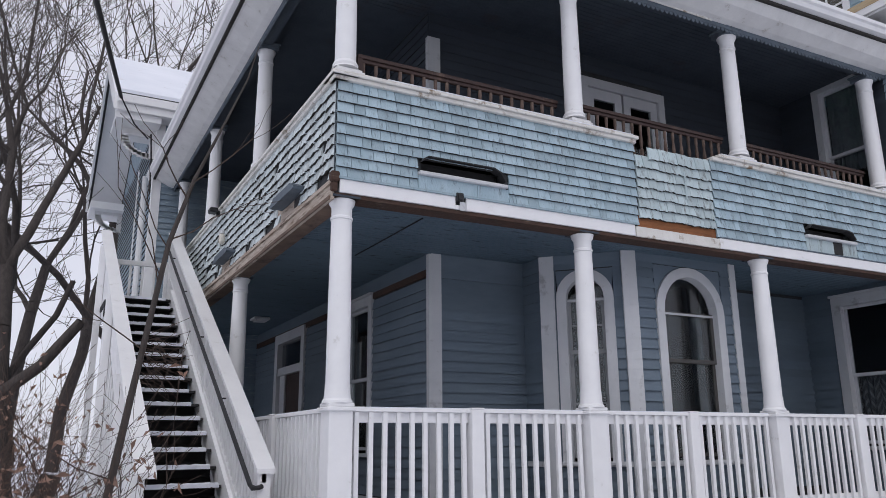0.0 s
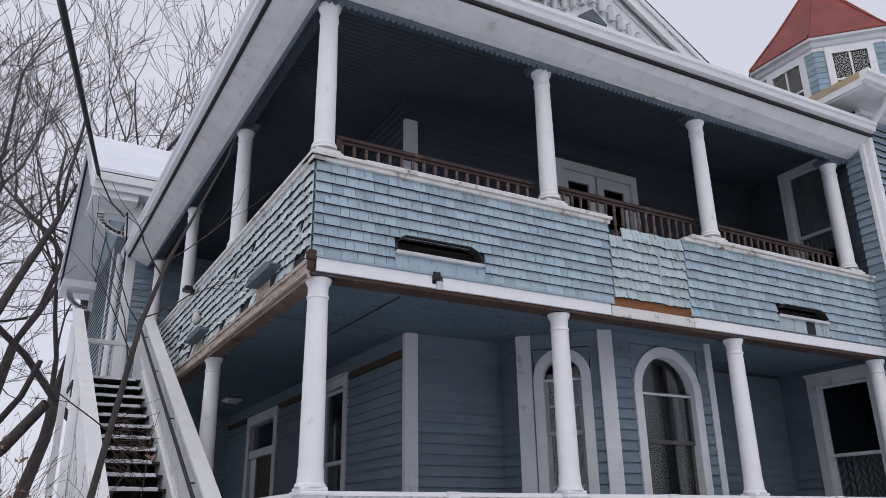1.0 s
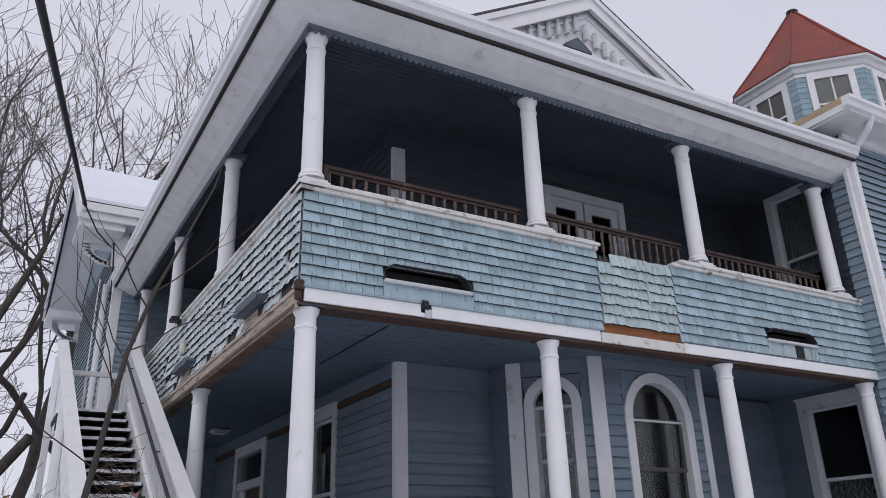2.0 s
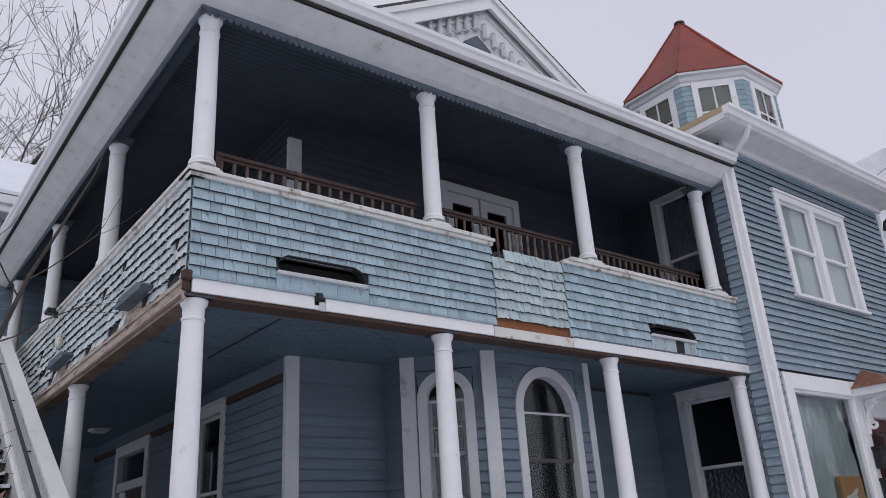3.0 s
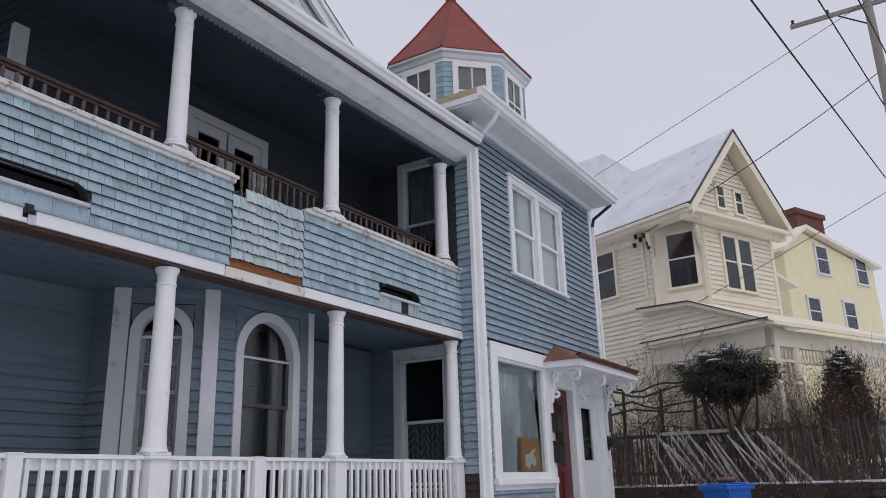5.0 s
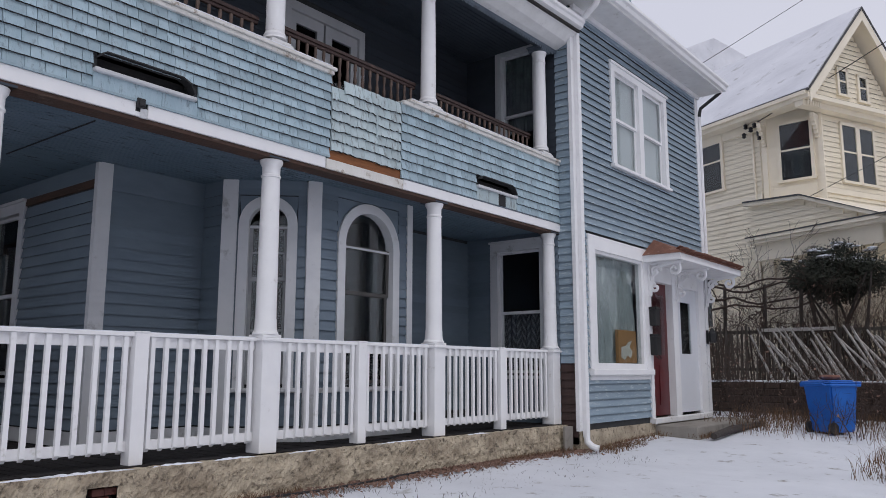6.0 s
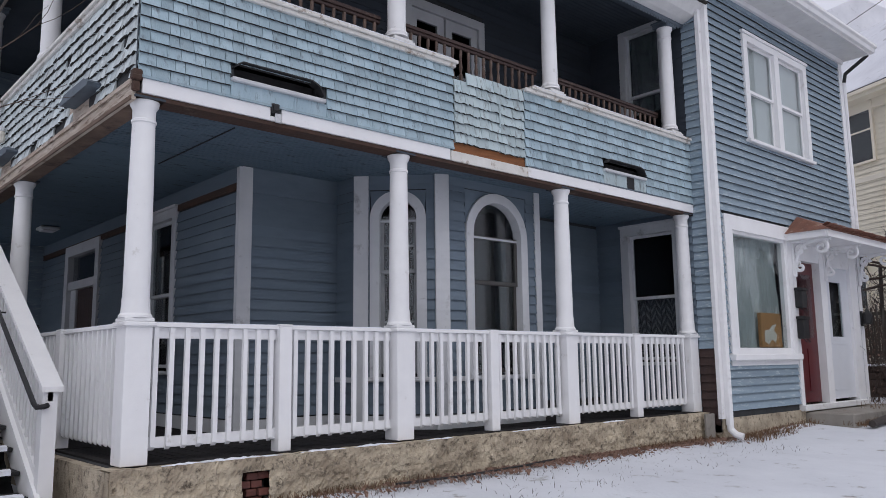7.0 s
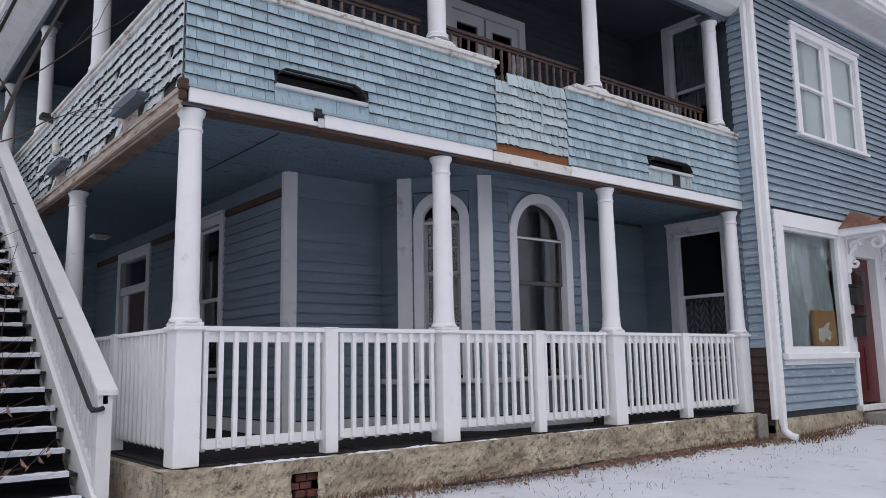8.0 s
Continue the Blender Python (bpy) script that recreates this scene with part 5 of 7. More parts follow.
part("cornice", octo_solid([(1.62, TE - 0.17), (1.65, TE - 0.15), (1.68, TE - 0.08), (1.75, TE - 0.05), (1.76, TE - 0.003)]), WHITE, root)
part("core", octo_solid([(1.58, 7.6), (1.58, TE - 0.15)]), TOWER_SH, root)
part("core_band", octo_solid([(1.61, TE - 0.24), (1.61, TE - 0.16)]), WHITE, root)
ap = 1.58 * math.cos(radians(22.5))
sh = mesh_of("shingle", sweep_x([(0.0, 0), (-0.018, 0), (-0.006, 0.155), (0.0, 0.155)], 0, 1), TOWER_SH)
for k in range(8):
    face = pose(0, 0, 0, 0, 0, 45 * k) @ pose(0, -ap, 0)
    hw = 1.58 * math.sin(radians(22.5))
    w = part("turret_window", prism([(-0.42, 8.20), (-0.42, TE - 0.20), (0.42, TE - 0.20), (0.42, 8.20), (0.30, 8.20), (0.30, TE - 0.34), (-0.30, TE - 0.34), (-0.30, 8.20)], -0.05, 0.02), WHITE, root)
    w.matrix_local = face
    part("window_sill", boxes((-0.30, 0.30, -0.06, 0.02, 8.20, 8.34)), WHITE, w)
    part("muntin", boxes((-0.015, 0.015, -0.045, -0.026, 8.34, TE - 0.34)), WHITE, w)
    part("meeting_rail", boxes((-0.30, 0.30, -0.043, -0.026, 8.58, 8.62)), WHITE, w)
    part("pane", boxes((-0.30, 0.30, -0.024, -0.019, 8.34, TE - 0.34)), GLASS, w, "dark old window pane")
    # Sheet behind the pane: near black for an unlit inside, or tan shade.
    part("pane_backing", boxes((-0.30, 0.30, -0.014, -0.006, 8.34, TE - 0.34)), DARK_PANE if k % 2 else SHADE, w, "" if k % 2 else "drawn tan shade")
    for c in range(14):
        for s in (-1, 1):
            ob = new("shingle", sh)
            ob.parent = root
            ob.matrix_local = face @ pose(-hw - 0.008 if s < 0 else 0.422, 0, 7.62 + c * 0.118) @ Matrix.Diagonal((hw - 0.414, 1, 1, 1))


# ---- wing entrance: two doors, canopy, step ----
root = thing("door_3", pose(12.13, WY, 0.0), "maroon house door, slightly recessed, in white frame", "door", kind="structure")
part("door_frame", boxes((-0.72, -0.60, -0.06, 0.16, -0.02, 2.95), (0.40, 0.56, -0.06, 0.16, -0.02, 2.95), (-0.60, 0.40, -0.05, 0.16, 2.52, 2.95)), WHITE, root)
leaf = part("door_leaf", boxes((-0.60, 0.40, 0.08, 0.12, 0.0, 2.52), (-0.48, -0.14, 0.062, 0.08, 0.2, 0.95), (-0.06, 0.28, 0.062, 0.08, 0.2, 0.95)), MAROON, root, "maroon painted leaf")
part("door_light", boxes((-0.46, 0.26, 0.07, 0.08, 1.15, 2.3)), GLASS, leaf, "dark glazed panel")
part("door_handle", lathe([(0.012, 0), (0.03, 0.02), (0.032, 0.05), (0.01, 0.07)], 10, m=pose(-0.52, 0.075, 1.05, 90)), BLACK_METAL, leaf, "dark knob")
root = thing("door_4", pose(13.35, WY, 0.0), "white storm door with a tall glass light", "door", kind="structure")
part("door_frame", boxes((-0.66, -0.56, -0.06, 0.16, -0.02, 2.95), (0.56, 0.90, -0.06, 0.16, -0.02, 2.95), (-0.56, 0.56, -0.05, 0.16, 2.50, 2.95)), WHITE, root)
leaf = part("door_leaf", boxes((-0.56, -0.30, 0.0, 0.045, 0.03, 2.50), (0.22, 0.56, 0.0, 0.045, 0.03, 2.50), (-0.30, 0.22, 0.0, 0.045, 2.22, 2.50), (-0.30, 0.22, 0.0, 0.045, 0.03, 1.18)), DOOR_WHITE, root)
part("pane", boxes((-0.30, 0.22, 0.015, 0.02, 1.18, 2.22)), GLASS, leaf)
part("panel_line", boxes((-0.38, 0.36, -0.008, 0.0, 0.18, 0.20), (-0.38, 0.36, -0.008, 0.0, 1.04, 1.06)), DOOR_WHITE, leaf)
part("door_back", boxes((-0.55, 0.55, 0.12, 0.15, 0, 2.5)), DARK_ROOM, root)
tagged(part("threshold", boxes((11.4, 14.28, WY - 0.12, WY + 0.2, -0.12, -0.02), bevel=0.01), WHITE_OLD, None, "worn door threshold board"), category="threshold", kind="structure")
ob = part("entrance_step", boxes((11.55, 14.9, -1.10, WY - 0.02, -0.65, -0.14), bevel=0.02), CONCRETE, None, "worn concrete entrance step with leaf litter")
tagged(ob, category="step")
for dz, nm, hh in ((1.66, "mailbox", 0.30), (1.12, "mailbox", 0.34)):
    root = thing("mailbox", pose(11.50, WY - 0.062, dz), "black metal wall mailbox beside the door", "mailbox", "mailboxes")
    part("body", boxes((-0.10, 0.10, -0.13, 0.0, 0, hh), bevel=0.012), BLACK_METAL, root)
    part("lid", prism([(-0.11, hh), (0.11, hh), (0.11, hh + 0.03), (-0.11, hh + 0.05)], -0.15, 0.0), BLACK_METAL, root)
    part("paper_hook", tube([(-0.07, -0.09, 0.0), (-0.07, -0.14, -0.06), (0.07, -0.14, -0.06), (0.07, -0.09, 0.0)], 0.008, 5), BLACK_METAL, root)
root = thing("wall_lantern", pose(14.32, WY - 0.062, 1.55), "small black lantern on the white door frame", "lamp")
part("backplate", boxes((-0.05, 0.05, -0.02, 0, -0.15, 0.15), bevel=0.005), BLACK_METAL, root)
part("cage", lathe([(0.05, -0.12), (0.08, -0.10), (0.09, 0.08), (0.03, 0.16), (0.01, 0.20)], 6, m=pose(0, -0.12, 0)), BLACK_METAL, root)

root = thing("door_canopy", None, "white bracketed door canopy with rusty tin roof", "canopy")
CX0, CX1, CY, CZ = 11.25, 14.5, -1.02, 2.83
part("soffit", boxes((CX0, CX1, CY, WY - 0.02, CZ, CZ + 0.04)), WHITE, root)
part("fascia", boxes((CX0 - 0.02, CX1 + 0.02, CY - 0.03, CY, CZ, CZ + 0.12), (CX0 - 0.03, CX0, CY, WY - 0.04, CZ, CZ + 0.12), (CX1, CX1 + 0.03, CY, WY - 0.04, CZ, CZ + 0.12)), WHITE, root)
bm = bmesh.new()
rw = [(CX0 - 0.06, WY - 0.04, CZ + 0.12), (CX0 - 0.06, CY - 0.08, CZ + 0.12), (CX1 + 0.06, CY - 0.08, CZ + 0.12), (CX1 + 0.06, WY - 0.04, CZ + 0.12)]
rt = [(CX0 + 0.55, WY - 0.04, CZ + 0.50), (CX1 - 0.45, WY - 0.04, CZ + 0.50)]
v = [bm.verts.new(p) for p in rw + rt]
for f in ((0, 1, 4), (1, 2, 5, 4), (2, 3, 5), (0, 3, 2, 1), (0, 4, 5, 3)):
    bm.faces.new([v[i] for i in f])
part("tin_roof", bm, RUST, root, "rusty tin sheet roof")
me = mesh_of("roof_slate", boxes((0, 0.13, -0.10, 0.0, 0, 0.012), bevel=0.003), RUST)
r5 = random.Random(77)
for i in range(25):
    ob = new("roof_slate", me)
    ob.parent = root
    ob.matrix_local = pose(CX0 - 0.05 + i * 0.133, CY - 0.02, CZ + 0.145 + r5.uniform(0, 0.01), -28, 0, r5.uniform(-3, 3))
    if i < 22 and r5.random() < 0.9:
        ob = new("roof_slate", me)
        ob.parent = root
        ob.matrix_local = pose(CX0 + 0.06 + i * 0.133, CY + 0.08, CZ + 0.195 + r5.uniform(0, 0.01), -28, 0, r5.uniform(-3, 3))
bm = bmesh.new()
def spiral(bm, cy, cz, r, turns, a0, sgn, x=0.0):
    pts = []
    for i in range(22):
        f = i / 21
        a = a0 + sgn * turns * 2 * math.pi * f
        q = r * (1 - 0.82 * f)
        pts.append((x, cy + q * math.cos(a), cz + q * math.sin(a)))
    tube(pts, [0.035 - 0.012 * i / 21 for i in range(22)], 6, bm)
spiral(bm, -0.50, -0.14, 0.13, 1.25, math.pi / 2, 1)
spiral(bm, -0.14, -0.16, 0.10, 1.2, math.pi, -1)
spiral(bm, -0.12, -0.46, 0.09, 1.2, math.pi / 2, -1)
tube([(0, -0.62, -0.03), (0, -0.45, -0.02), (0, -0.22, -0.06), (0, -0.08, -0.25), (0, -0.03, -0.45), (0, -0.02, -0.60)], 0.034, 6, bm)
box(bm, -0.035, 0.035, -0.66, 0.0, -0.035, 0.0)
box(bm, -0.035, 0.035, -0.035, 0.0, -0.62, -0.03)
scroll = mesh_of("scroll_bracket", bm, WHITE)
for x in (11.46, 12.75, 14.38):
    ob = new("scroll_bracket", scroll)
    ob.parent = root
    ob.matrix_local = pose(x, WY - 0.062, CZ - 0.002)

# ---- outside stairs along the porch ----
SX0, SX1 = -1.26, -0.40
def nose(k):
    return 6.56 - 0.296 * k, 3.14 - 0.18 * k
root = thing("outside_stairs", None, "steep white outside stairs with black snow-edged treads", "stairs")
tread = mesh_of("tread", boxes((SX0, SX1, 0.0, 0.33, -0.035, 0.0), (SX0, SX1, 0.29, 0.31, -0.18, -0.035), bevel=0.004), BLACK)
r6 = random.Random(4)
for k in range(21):
    y, z = nose(k)
    ob = new("tread", tread)
    ob.parent = root
    ob.matrix_local = pose(0, y, z)
    bm = bmesh.new()
    n = 16
    top = [[bm.verts.new((SX0 + (SX1 - SX0) * i / n, y + dy, z + dz)) for i in range(n + 1)] for dy, dz in ((-0.014, -0.026), (-0.020, 0.016), (0.05, 0.024), (0.10, 0.002))]
    cut = r6.uniform(0.88, 1.0)
    for rr in top[1:3]:
        for i, v in enumerate(rr):
            v.co.z += r6.uniform(-0.007, 0.005)
            v.co.y += r6.uniform(-0.004, 0.01)
            v.co.x = SX0 + (v.co.x - SX0) * cut
    for v in top[0] + top[3]:
        v.co.x = SX0 + (v.co.x - SX0) * cut
    for a, b in zip(top, top[1:]):
        for i in range(n):
            bm.faces.new((a[i], a[i + 1], b[i + 1], b[i]))
    part("snow_edge", bm, SNOW, root)
TZ = Matrix(((0, 1, 0, 0), (1, 0, 0, 0), (0, 0, 1, 0), (0, 0, 0, 1)))   # outline in (y, z), thickness in x


def yz_prism(name, outline, x0, x1, mat, parent, label=""):
    ob = part(name, prism(outline, x0, x1), mat, parent, label)
    ob.data.transform(TZ)
    ob.data.flip_normals()
    return ob


def nz(y):
    return 3.14 - 0.608 * (6.56 - y)


yz_prism("stringer", [(0.45, nz(0.45) - 0.2), (6.7, nz(6.7) - 0.25), (6.7, nz(6.7) + 0.10), (0.45, nz(0.45) + 0.12)], -0.395, -0.355, WHITE, root)
yz_prism("stringer", [(0.45, nz(0.45) - 0.2), (6.7, nz(6.7) - 0.25), (6.7, nz(6.7) + 0.10), (0.45, nz(0.45) + 0.12)], -1.305, -1.265, WHITE, root)
yz_prism("riser_sheet", [(0.3, nz(0.3) - 0.42), (6.7, nz(6.7) - 0.42), (6.7, nz(6.7) - 0.30), (0.3, nz(0.3) - 0.30)], SX0, SX1, BLACK, root)
part("landing", boxes((-1.36, -0.06, 6.86, 8.75, 3.04, 3.12), (-1.36, -0.06, 6.86, 6.90, 2.85, 3.04)), BLACK, root)

root = thing("stair_railing", None, "white stair railing with wide cap and black handrail", "railing", "stair railings")
def cap_z(y):
    return 0.595 + (y - 0.78) * 0.578
yz_prism("cap", [(0.76, cap_z(0.76)), (7.42, cap_z(7.42)), (7.42, cap_z(7.42) + 0.045), (0.76, cap_z(0.76) + 0.045)], -0.39, -0.22, WHITE, root)
yz_prism("lower_rail", [(0.95, nz(0.95) + 0.12), (7.2, nz(7.2) + 0.02), (7.2, nz(7.2) + 0.10), (0.95, nz(0.95) + 0.20)], -0.355, -0.30, WHITE, root)
yz_prism("upper_rail", [(0.8, cap_z(0.8) - 0.10), (7.4, cap_z(7.4) - 0.10), (7.4, cap_z(7.4)), (0.8, cap_z(0.8))], -0.33, -0.29, WHITE, root)
part("newel", boxes((-0.37, -0.25, 0.80, 0.92, -0.75, cap_z(0.84))), WHITE, root)
part("newel", boxes((-0.37, -0.25, 7.28, 7.40, 3.0, cap_z(7.28))), WHITE, root)
part("newel", boxes((-0.36, -0.26, 3.6, 3.70, nz(3.6) - 0.2, cap_z(3.6))), WHITE, root)
i = 0
y = 1.03
while y < 7.25:
    part("baluster", boxes((-0.345, -0.31, y - 0.018, y + 0.018, min(nz(y), 3.12) - 0.02, cap_z(y) - 0.02)), WHITE, root)
    y += 0.118
hr = [(-0.33, 0.785, cap_z(0.78) - 0.12), (-0.36, 0.77, cap_z(0.78) - 0.13), (-0.42, 0.775, cap_z(0.78) - 0.135), (-0.43, 0.83, cap_z(0.83) - 0.13)] + [(-0.43, yy, cap_z(yy) - 0.13) for yy in (1.15, 2, 3.5, 5, 6.5, 7.2)]
part("handrail", tube(hr, 0.022, 8), BLACK_METAL, root, "black round handrail")
for yy in (0.9, 2.4, 3.9, 5.4, 6.8):
    part("bracket", tube([(-0.43, yy, cap_z(yy) - 0.14), (-0.39, yy, cap_z(yy) - 0.19), (-0.34, yy, cap_z(yy) - 0.19)], 0.01, 6), BLACK_METAL, root)

root = thing("stair_railing", None, "white boarded stair railing on the open side", "railing", "stair railings")
def lcap(y):
    return 0.575 + (y - 0.95) * 0.53
yz_prism("cap", [(0.92, lcap(0.92)), (8.7, lcap(8.7)), (8.7, lcap(8.7) + 0.05), (0.92, lcap(0.92) + 0.05)], -1.40, -1.22, WHITE, root)
r7 = random.Random(12)
y = 0.97
while y < 8.6:
    w = 0.135
    if not (2.4 < y < 2.55 or 5.2 < y < 5.3):
        yz_prism("panel_board", [(y, min(nz(y), 3.1) - 0.22), (y + w - 0.004, min(nz(y + w), 3.1) - 0.22), (y + w - 0.004, lcap(y + w)), (y, lcap(y))], -1.335 + r7.uniform(-0.002, 0.002), -1.31, WHITE, root)
    else:
        yz_prism("panel_board", [(y, nz(y) + 0.25), (y + w - 0.004, nz(y + w) + 0.25), (y + w - 0.004, lcap(y + w)), (y, lcap(y))], -1.335, -1.31, WHITE, root)
    y += w
for yy, z1 in ((1.02, lcap(1.02)), (2.9, lcap(2.9)), (5.4, lcap(5.4)), (7.8, lcap(7.8))):
    part("post", boxes((-1.44, -1.34, yy - 0.06, yy + 0.06, -1.0, z1)), WHITE, root)
root = thing("landing_railing", None, "white railing across the stair landing", "railing")
part("top_rail", boxes((-1.36, -0.12, 8.66, 8.75, 4.12, 4.20)), WHITE, root)
part("bottom_rail", boxes((-1.36, -0.12, 8.68, 8.73, 3.20, 3.27)), WHITE, root)
for i in range(6):
    part("baluster", boxes((-1.28 + i * 0.21, -1.24 + i * 0.21, 8.69, 8.72, 3.27, 4.12)), WHITE, root)
part("post", boxes((-0.24, -0.12, 8.64, 8.76, 3.12, 4.22)), WHITE, root)
root = thing("stair_screen", None, "white slatted screen below the stairs", "screen")
for i in range(22):
    yy = 1.0 + i * 0.28
    zt = nz(yy) - 0.24
    if zt > ground_z(-1.4, yy) + 0.15:
        part("slat", boxes((-1.335, -1.315, yy, yy + 0.20, ground_z(-1.4, yy) - 0.1, zt)), WHITE_OLD, root)

# ---- rear wing behind the stairs ----
RWX, RWY = -0.42, 10.0
root, L = wall("wall_rear_wing_side", (RWX, 17.2), (RWX, RWY), -1.0, 7.75, label="blue clapboard side wall of the rear wing")
clapboards(root, L, 1.6, 7.6, 0.14, SIDING_WING, (), 51)
part("corner_board", boxes((L - 0.14, L + 0.03, -0.034, -0.012, -0.5, 7.7)), WHITE, root, "white corner board")
part("pipe", tube([(L - 0.9, -0.07, 3.2), (L - 0.9, -0.07, 6.6)], 0.07, 10), WHITE_OLD, root, "white vent pipe")
part("casing", boxes((L - 1.9, L - 1.4, -0.05, -0.012, 3.0, 6.3)), WHITE, root, "white window casing")
part("trim_board", boxes((L - 3.0, L - 2.85, -0.04, -0.012, 3.0, 7.4)), WHITE, root)
root, L = wall("wall_rear_wing_front", (RWX, RWY), (HX + 0.1, RWY), -1.0, 7.75, label="blue clapboard front wall of the rear wing")
clapboards(root, L, 1.6, 7.6, 0.125, SIDING_WING, (), 52)
part("corner_board", boxes((-0.034, 0.14, -0.034, -0.012, -0.5, 7.7)), WHITE, root, "white corner board")
tagged(part("wall_rear_wing_gable", prism([(RWY, 7.7), (13.6, 10.1), (17.2, 7.7)], RWX, RWX + 0.14), SIDING_WING, None, "blue gable wall of the rear wing"), category="wall", kind="structure").data.transform(TZ)
root = thing("roof_rear_wing", None, "snow-covered rear wing roof with white boxed eaves", "roof", kind="structure")
for ya, yb in ((9.55, 13.6), (17.65, 13.6)):
    yz_prism("roof_deck", [(ya, 7.76), (yb, 10.40), (yb, 10.50), (ya, 7.88)], -1.30, 7.0, ASPHALT_SH, root)
    yz_prism("soffit", [(ya + (0.02 if ya < 13 else -0.02), 7.70), (yb, 10.34), (yb, 10.395), (ya, 7.755)], -1.24, RWX, WHITE, root)
    yz_prism("bargeboard", [(ya, 7.52), (yb, 10.16), (yb, 10.52), (ya, 7.88)], -1.36, -1.305, WHITE, root)
    yz_prism("snow_cover", [(ya - (0.03 if ya < 13 else -0.03), 7.885), (yb, 10.505), (yb, 10.62), (ya - (0.03 if ya < 13 else -0.03), 7.96)], -1.30, 7.0, SNOW, root, "smooth snow cover")
part("eave_box", boxes((-1.30, 7.0, 9.52, 10.0, 7.50, 7.70), (-1.30, 7.0, 9.46, 9.52, 7.66, 7.84), bevel=0.01), WHITE, root)
part("eave_return", boxes((-1.30, RWX, 9.6, 10.9, 7.36, 7.50), (-1.30, RWX, 16.3, 17.6, 7.30, 7.50)), WHITE, root)
for yy in (10.1, 16.6):
    bm = bmesh.new()
    box(bm, -1.15, RWX, yy, yy + 0.10, 7.22, 7.36)
    box(bm, RWX - 0.14, RWX, yy, yy + 0.10, 6.75, 7.22)
    for k in range(10):
        a = math.pi / 2 * k / 9
        box(bm, -0.08, 0.08, yy + 0.01, yy + 0.09, -0.05, 0.05, m=Matrix.Translation((RWX - 0.10 - 0.55 * math.sin(a), 0, 6.80 + 0.40 * (1 - math.cos(a)))))
    part("corbel", bm, WHITE_OLD, root, "carved white corbel")

root = thing("flood_light", pose(-0.09, 4.75, 4.16), "small dark floodlight clamped to the balcony edge", "lamp")
part("housing", boxes((-0.14, -0.02, -0.09, 0.09, -0.02, 0.05), bevel=0.015), BLACK_METAL, root)
part("bracket", boxes((-0.03, 0.02, -0.03, 0.03, -0.06, 0.02)), BLACK_METAL, root)
root = thing("wall_lamp", pose(-0.04, 4.4, 3.66), "small yellowed jar lamp on the side shingles", "lamp")
part("jar", lathe([(0.03, -0.06), (0.045, -0.03), (0.045, 0.06), (0.03, 0.09)], 10, m=pose(-0.05, 0, 0)), PAPER, root)
part("cap", lathe([(0.04, 0.09), (0.04, 0.13), (0.02, 0.15)], 10, m=pose(-0.05, 0, 0)), CREAM_GREY, root)
root = thing("ceiling_light", pose(1.34, 7.6, CEIL - 0.008), "small pale square porch ceiling light", "lamp")
part("frame", boxes((-0.15, 0.15, -0.15, 0.15, -0.05, 0.0), bevel=0.012), CREAM_GREY, root)
part("diffuser", boxes((-0.11, 0.11, -0.11, 0.11, -0.075, -0.05), bevel=0.012), CREAM_GREY, root)
tagged(part("loose_wire", tube([(1.12, 2.33, CEIL - 0.012), (1.13, 1.43, CEIL - 0.016), (1.15, 0.50, CEIL - 0.012)], 0.008, 5), BLACK, None, "thin dark wire along the porch ceiling"), category="wire")

# ---- neighbour's house ----
NH = pose(20, -1.396, 0, 0, 0, -24)
root = thing("neighbour_house", NH, "cream yellow two-storey clapboard house with snowy gable roof", "house")
def hpart(name, bm, mat, label="", parent=None):
    return part(name, bm, mat, parent or root, label)
W0, F0, RT, BK = 0.45, 0.45, 4.55, 9.0
hpart("wall", boxes((W0, RT, 1.9, BK, 0.2, 8.45), (1.0, RT, F0, 1.9, 0.2, 8.45)), YELLOW)
bm = bmesh.new()
vs = [bm.verts.new(p) for p in ((W0, 1.9, 0.2), (1.0, F0, 0.2), (1.0, 1.9, 0.2), (W0, 1.9, 8.45), (1.0, F0, 8.45), (1.0, 1.9, 8.45))]
for f in ((0, 1, 4, 3), (0, 2, 1), (3, 4, 5), (1, 2, 5, 4), (0, 3, 5, 2)):
    bm.faces.new([vs[i] for i in f])
hpart("bay_wall", bm, CREAM)
hpart("rear_wall", boxes((RT, 6.3, 1.6, BK, 0.2, 7.2)), YELLOW)
yb = mesh_of("clapboard", sweep_x([(0, 0.01), (-0.030, 0), (-0.006, 0.16), (0, 0.16)], 0, 1), YELLOW)
# Painted shadow line on the underside here as well.
yb.materials.append(EDGE_SHADE)
yb.polygons[2].material_index = 1
def nboards(m, L, z0, z1):
    z = z0
    while z < z1:
        ob = new("clapboard", yb)
        ob.parent = root
        ob.matrix_local = m @ pose(0, 0, z) @ Matrix.Diagonal((L, 1, 1, 1))
        z += 0.15
nboards(wall_frame((W0, BK), (W0, 2.05)), BK - 2.05, 1.2, 8.2)
nboards(wall_frame((1.05, F0), (RT, F0)), RT - 1.05, 1.2, 8.1)
nboards(wall_frame((RT, 1.6), (6.3, 1.6)), 6.3 - RT, 3.0, 7.1)
EZ, PK, PXN = 8.50, 11.42, 2.55
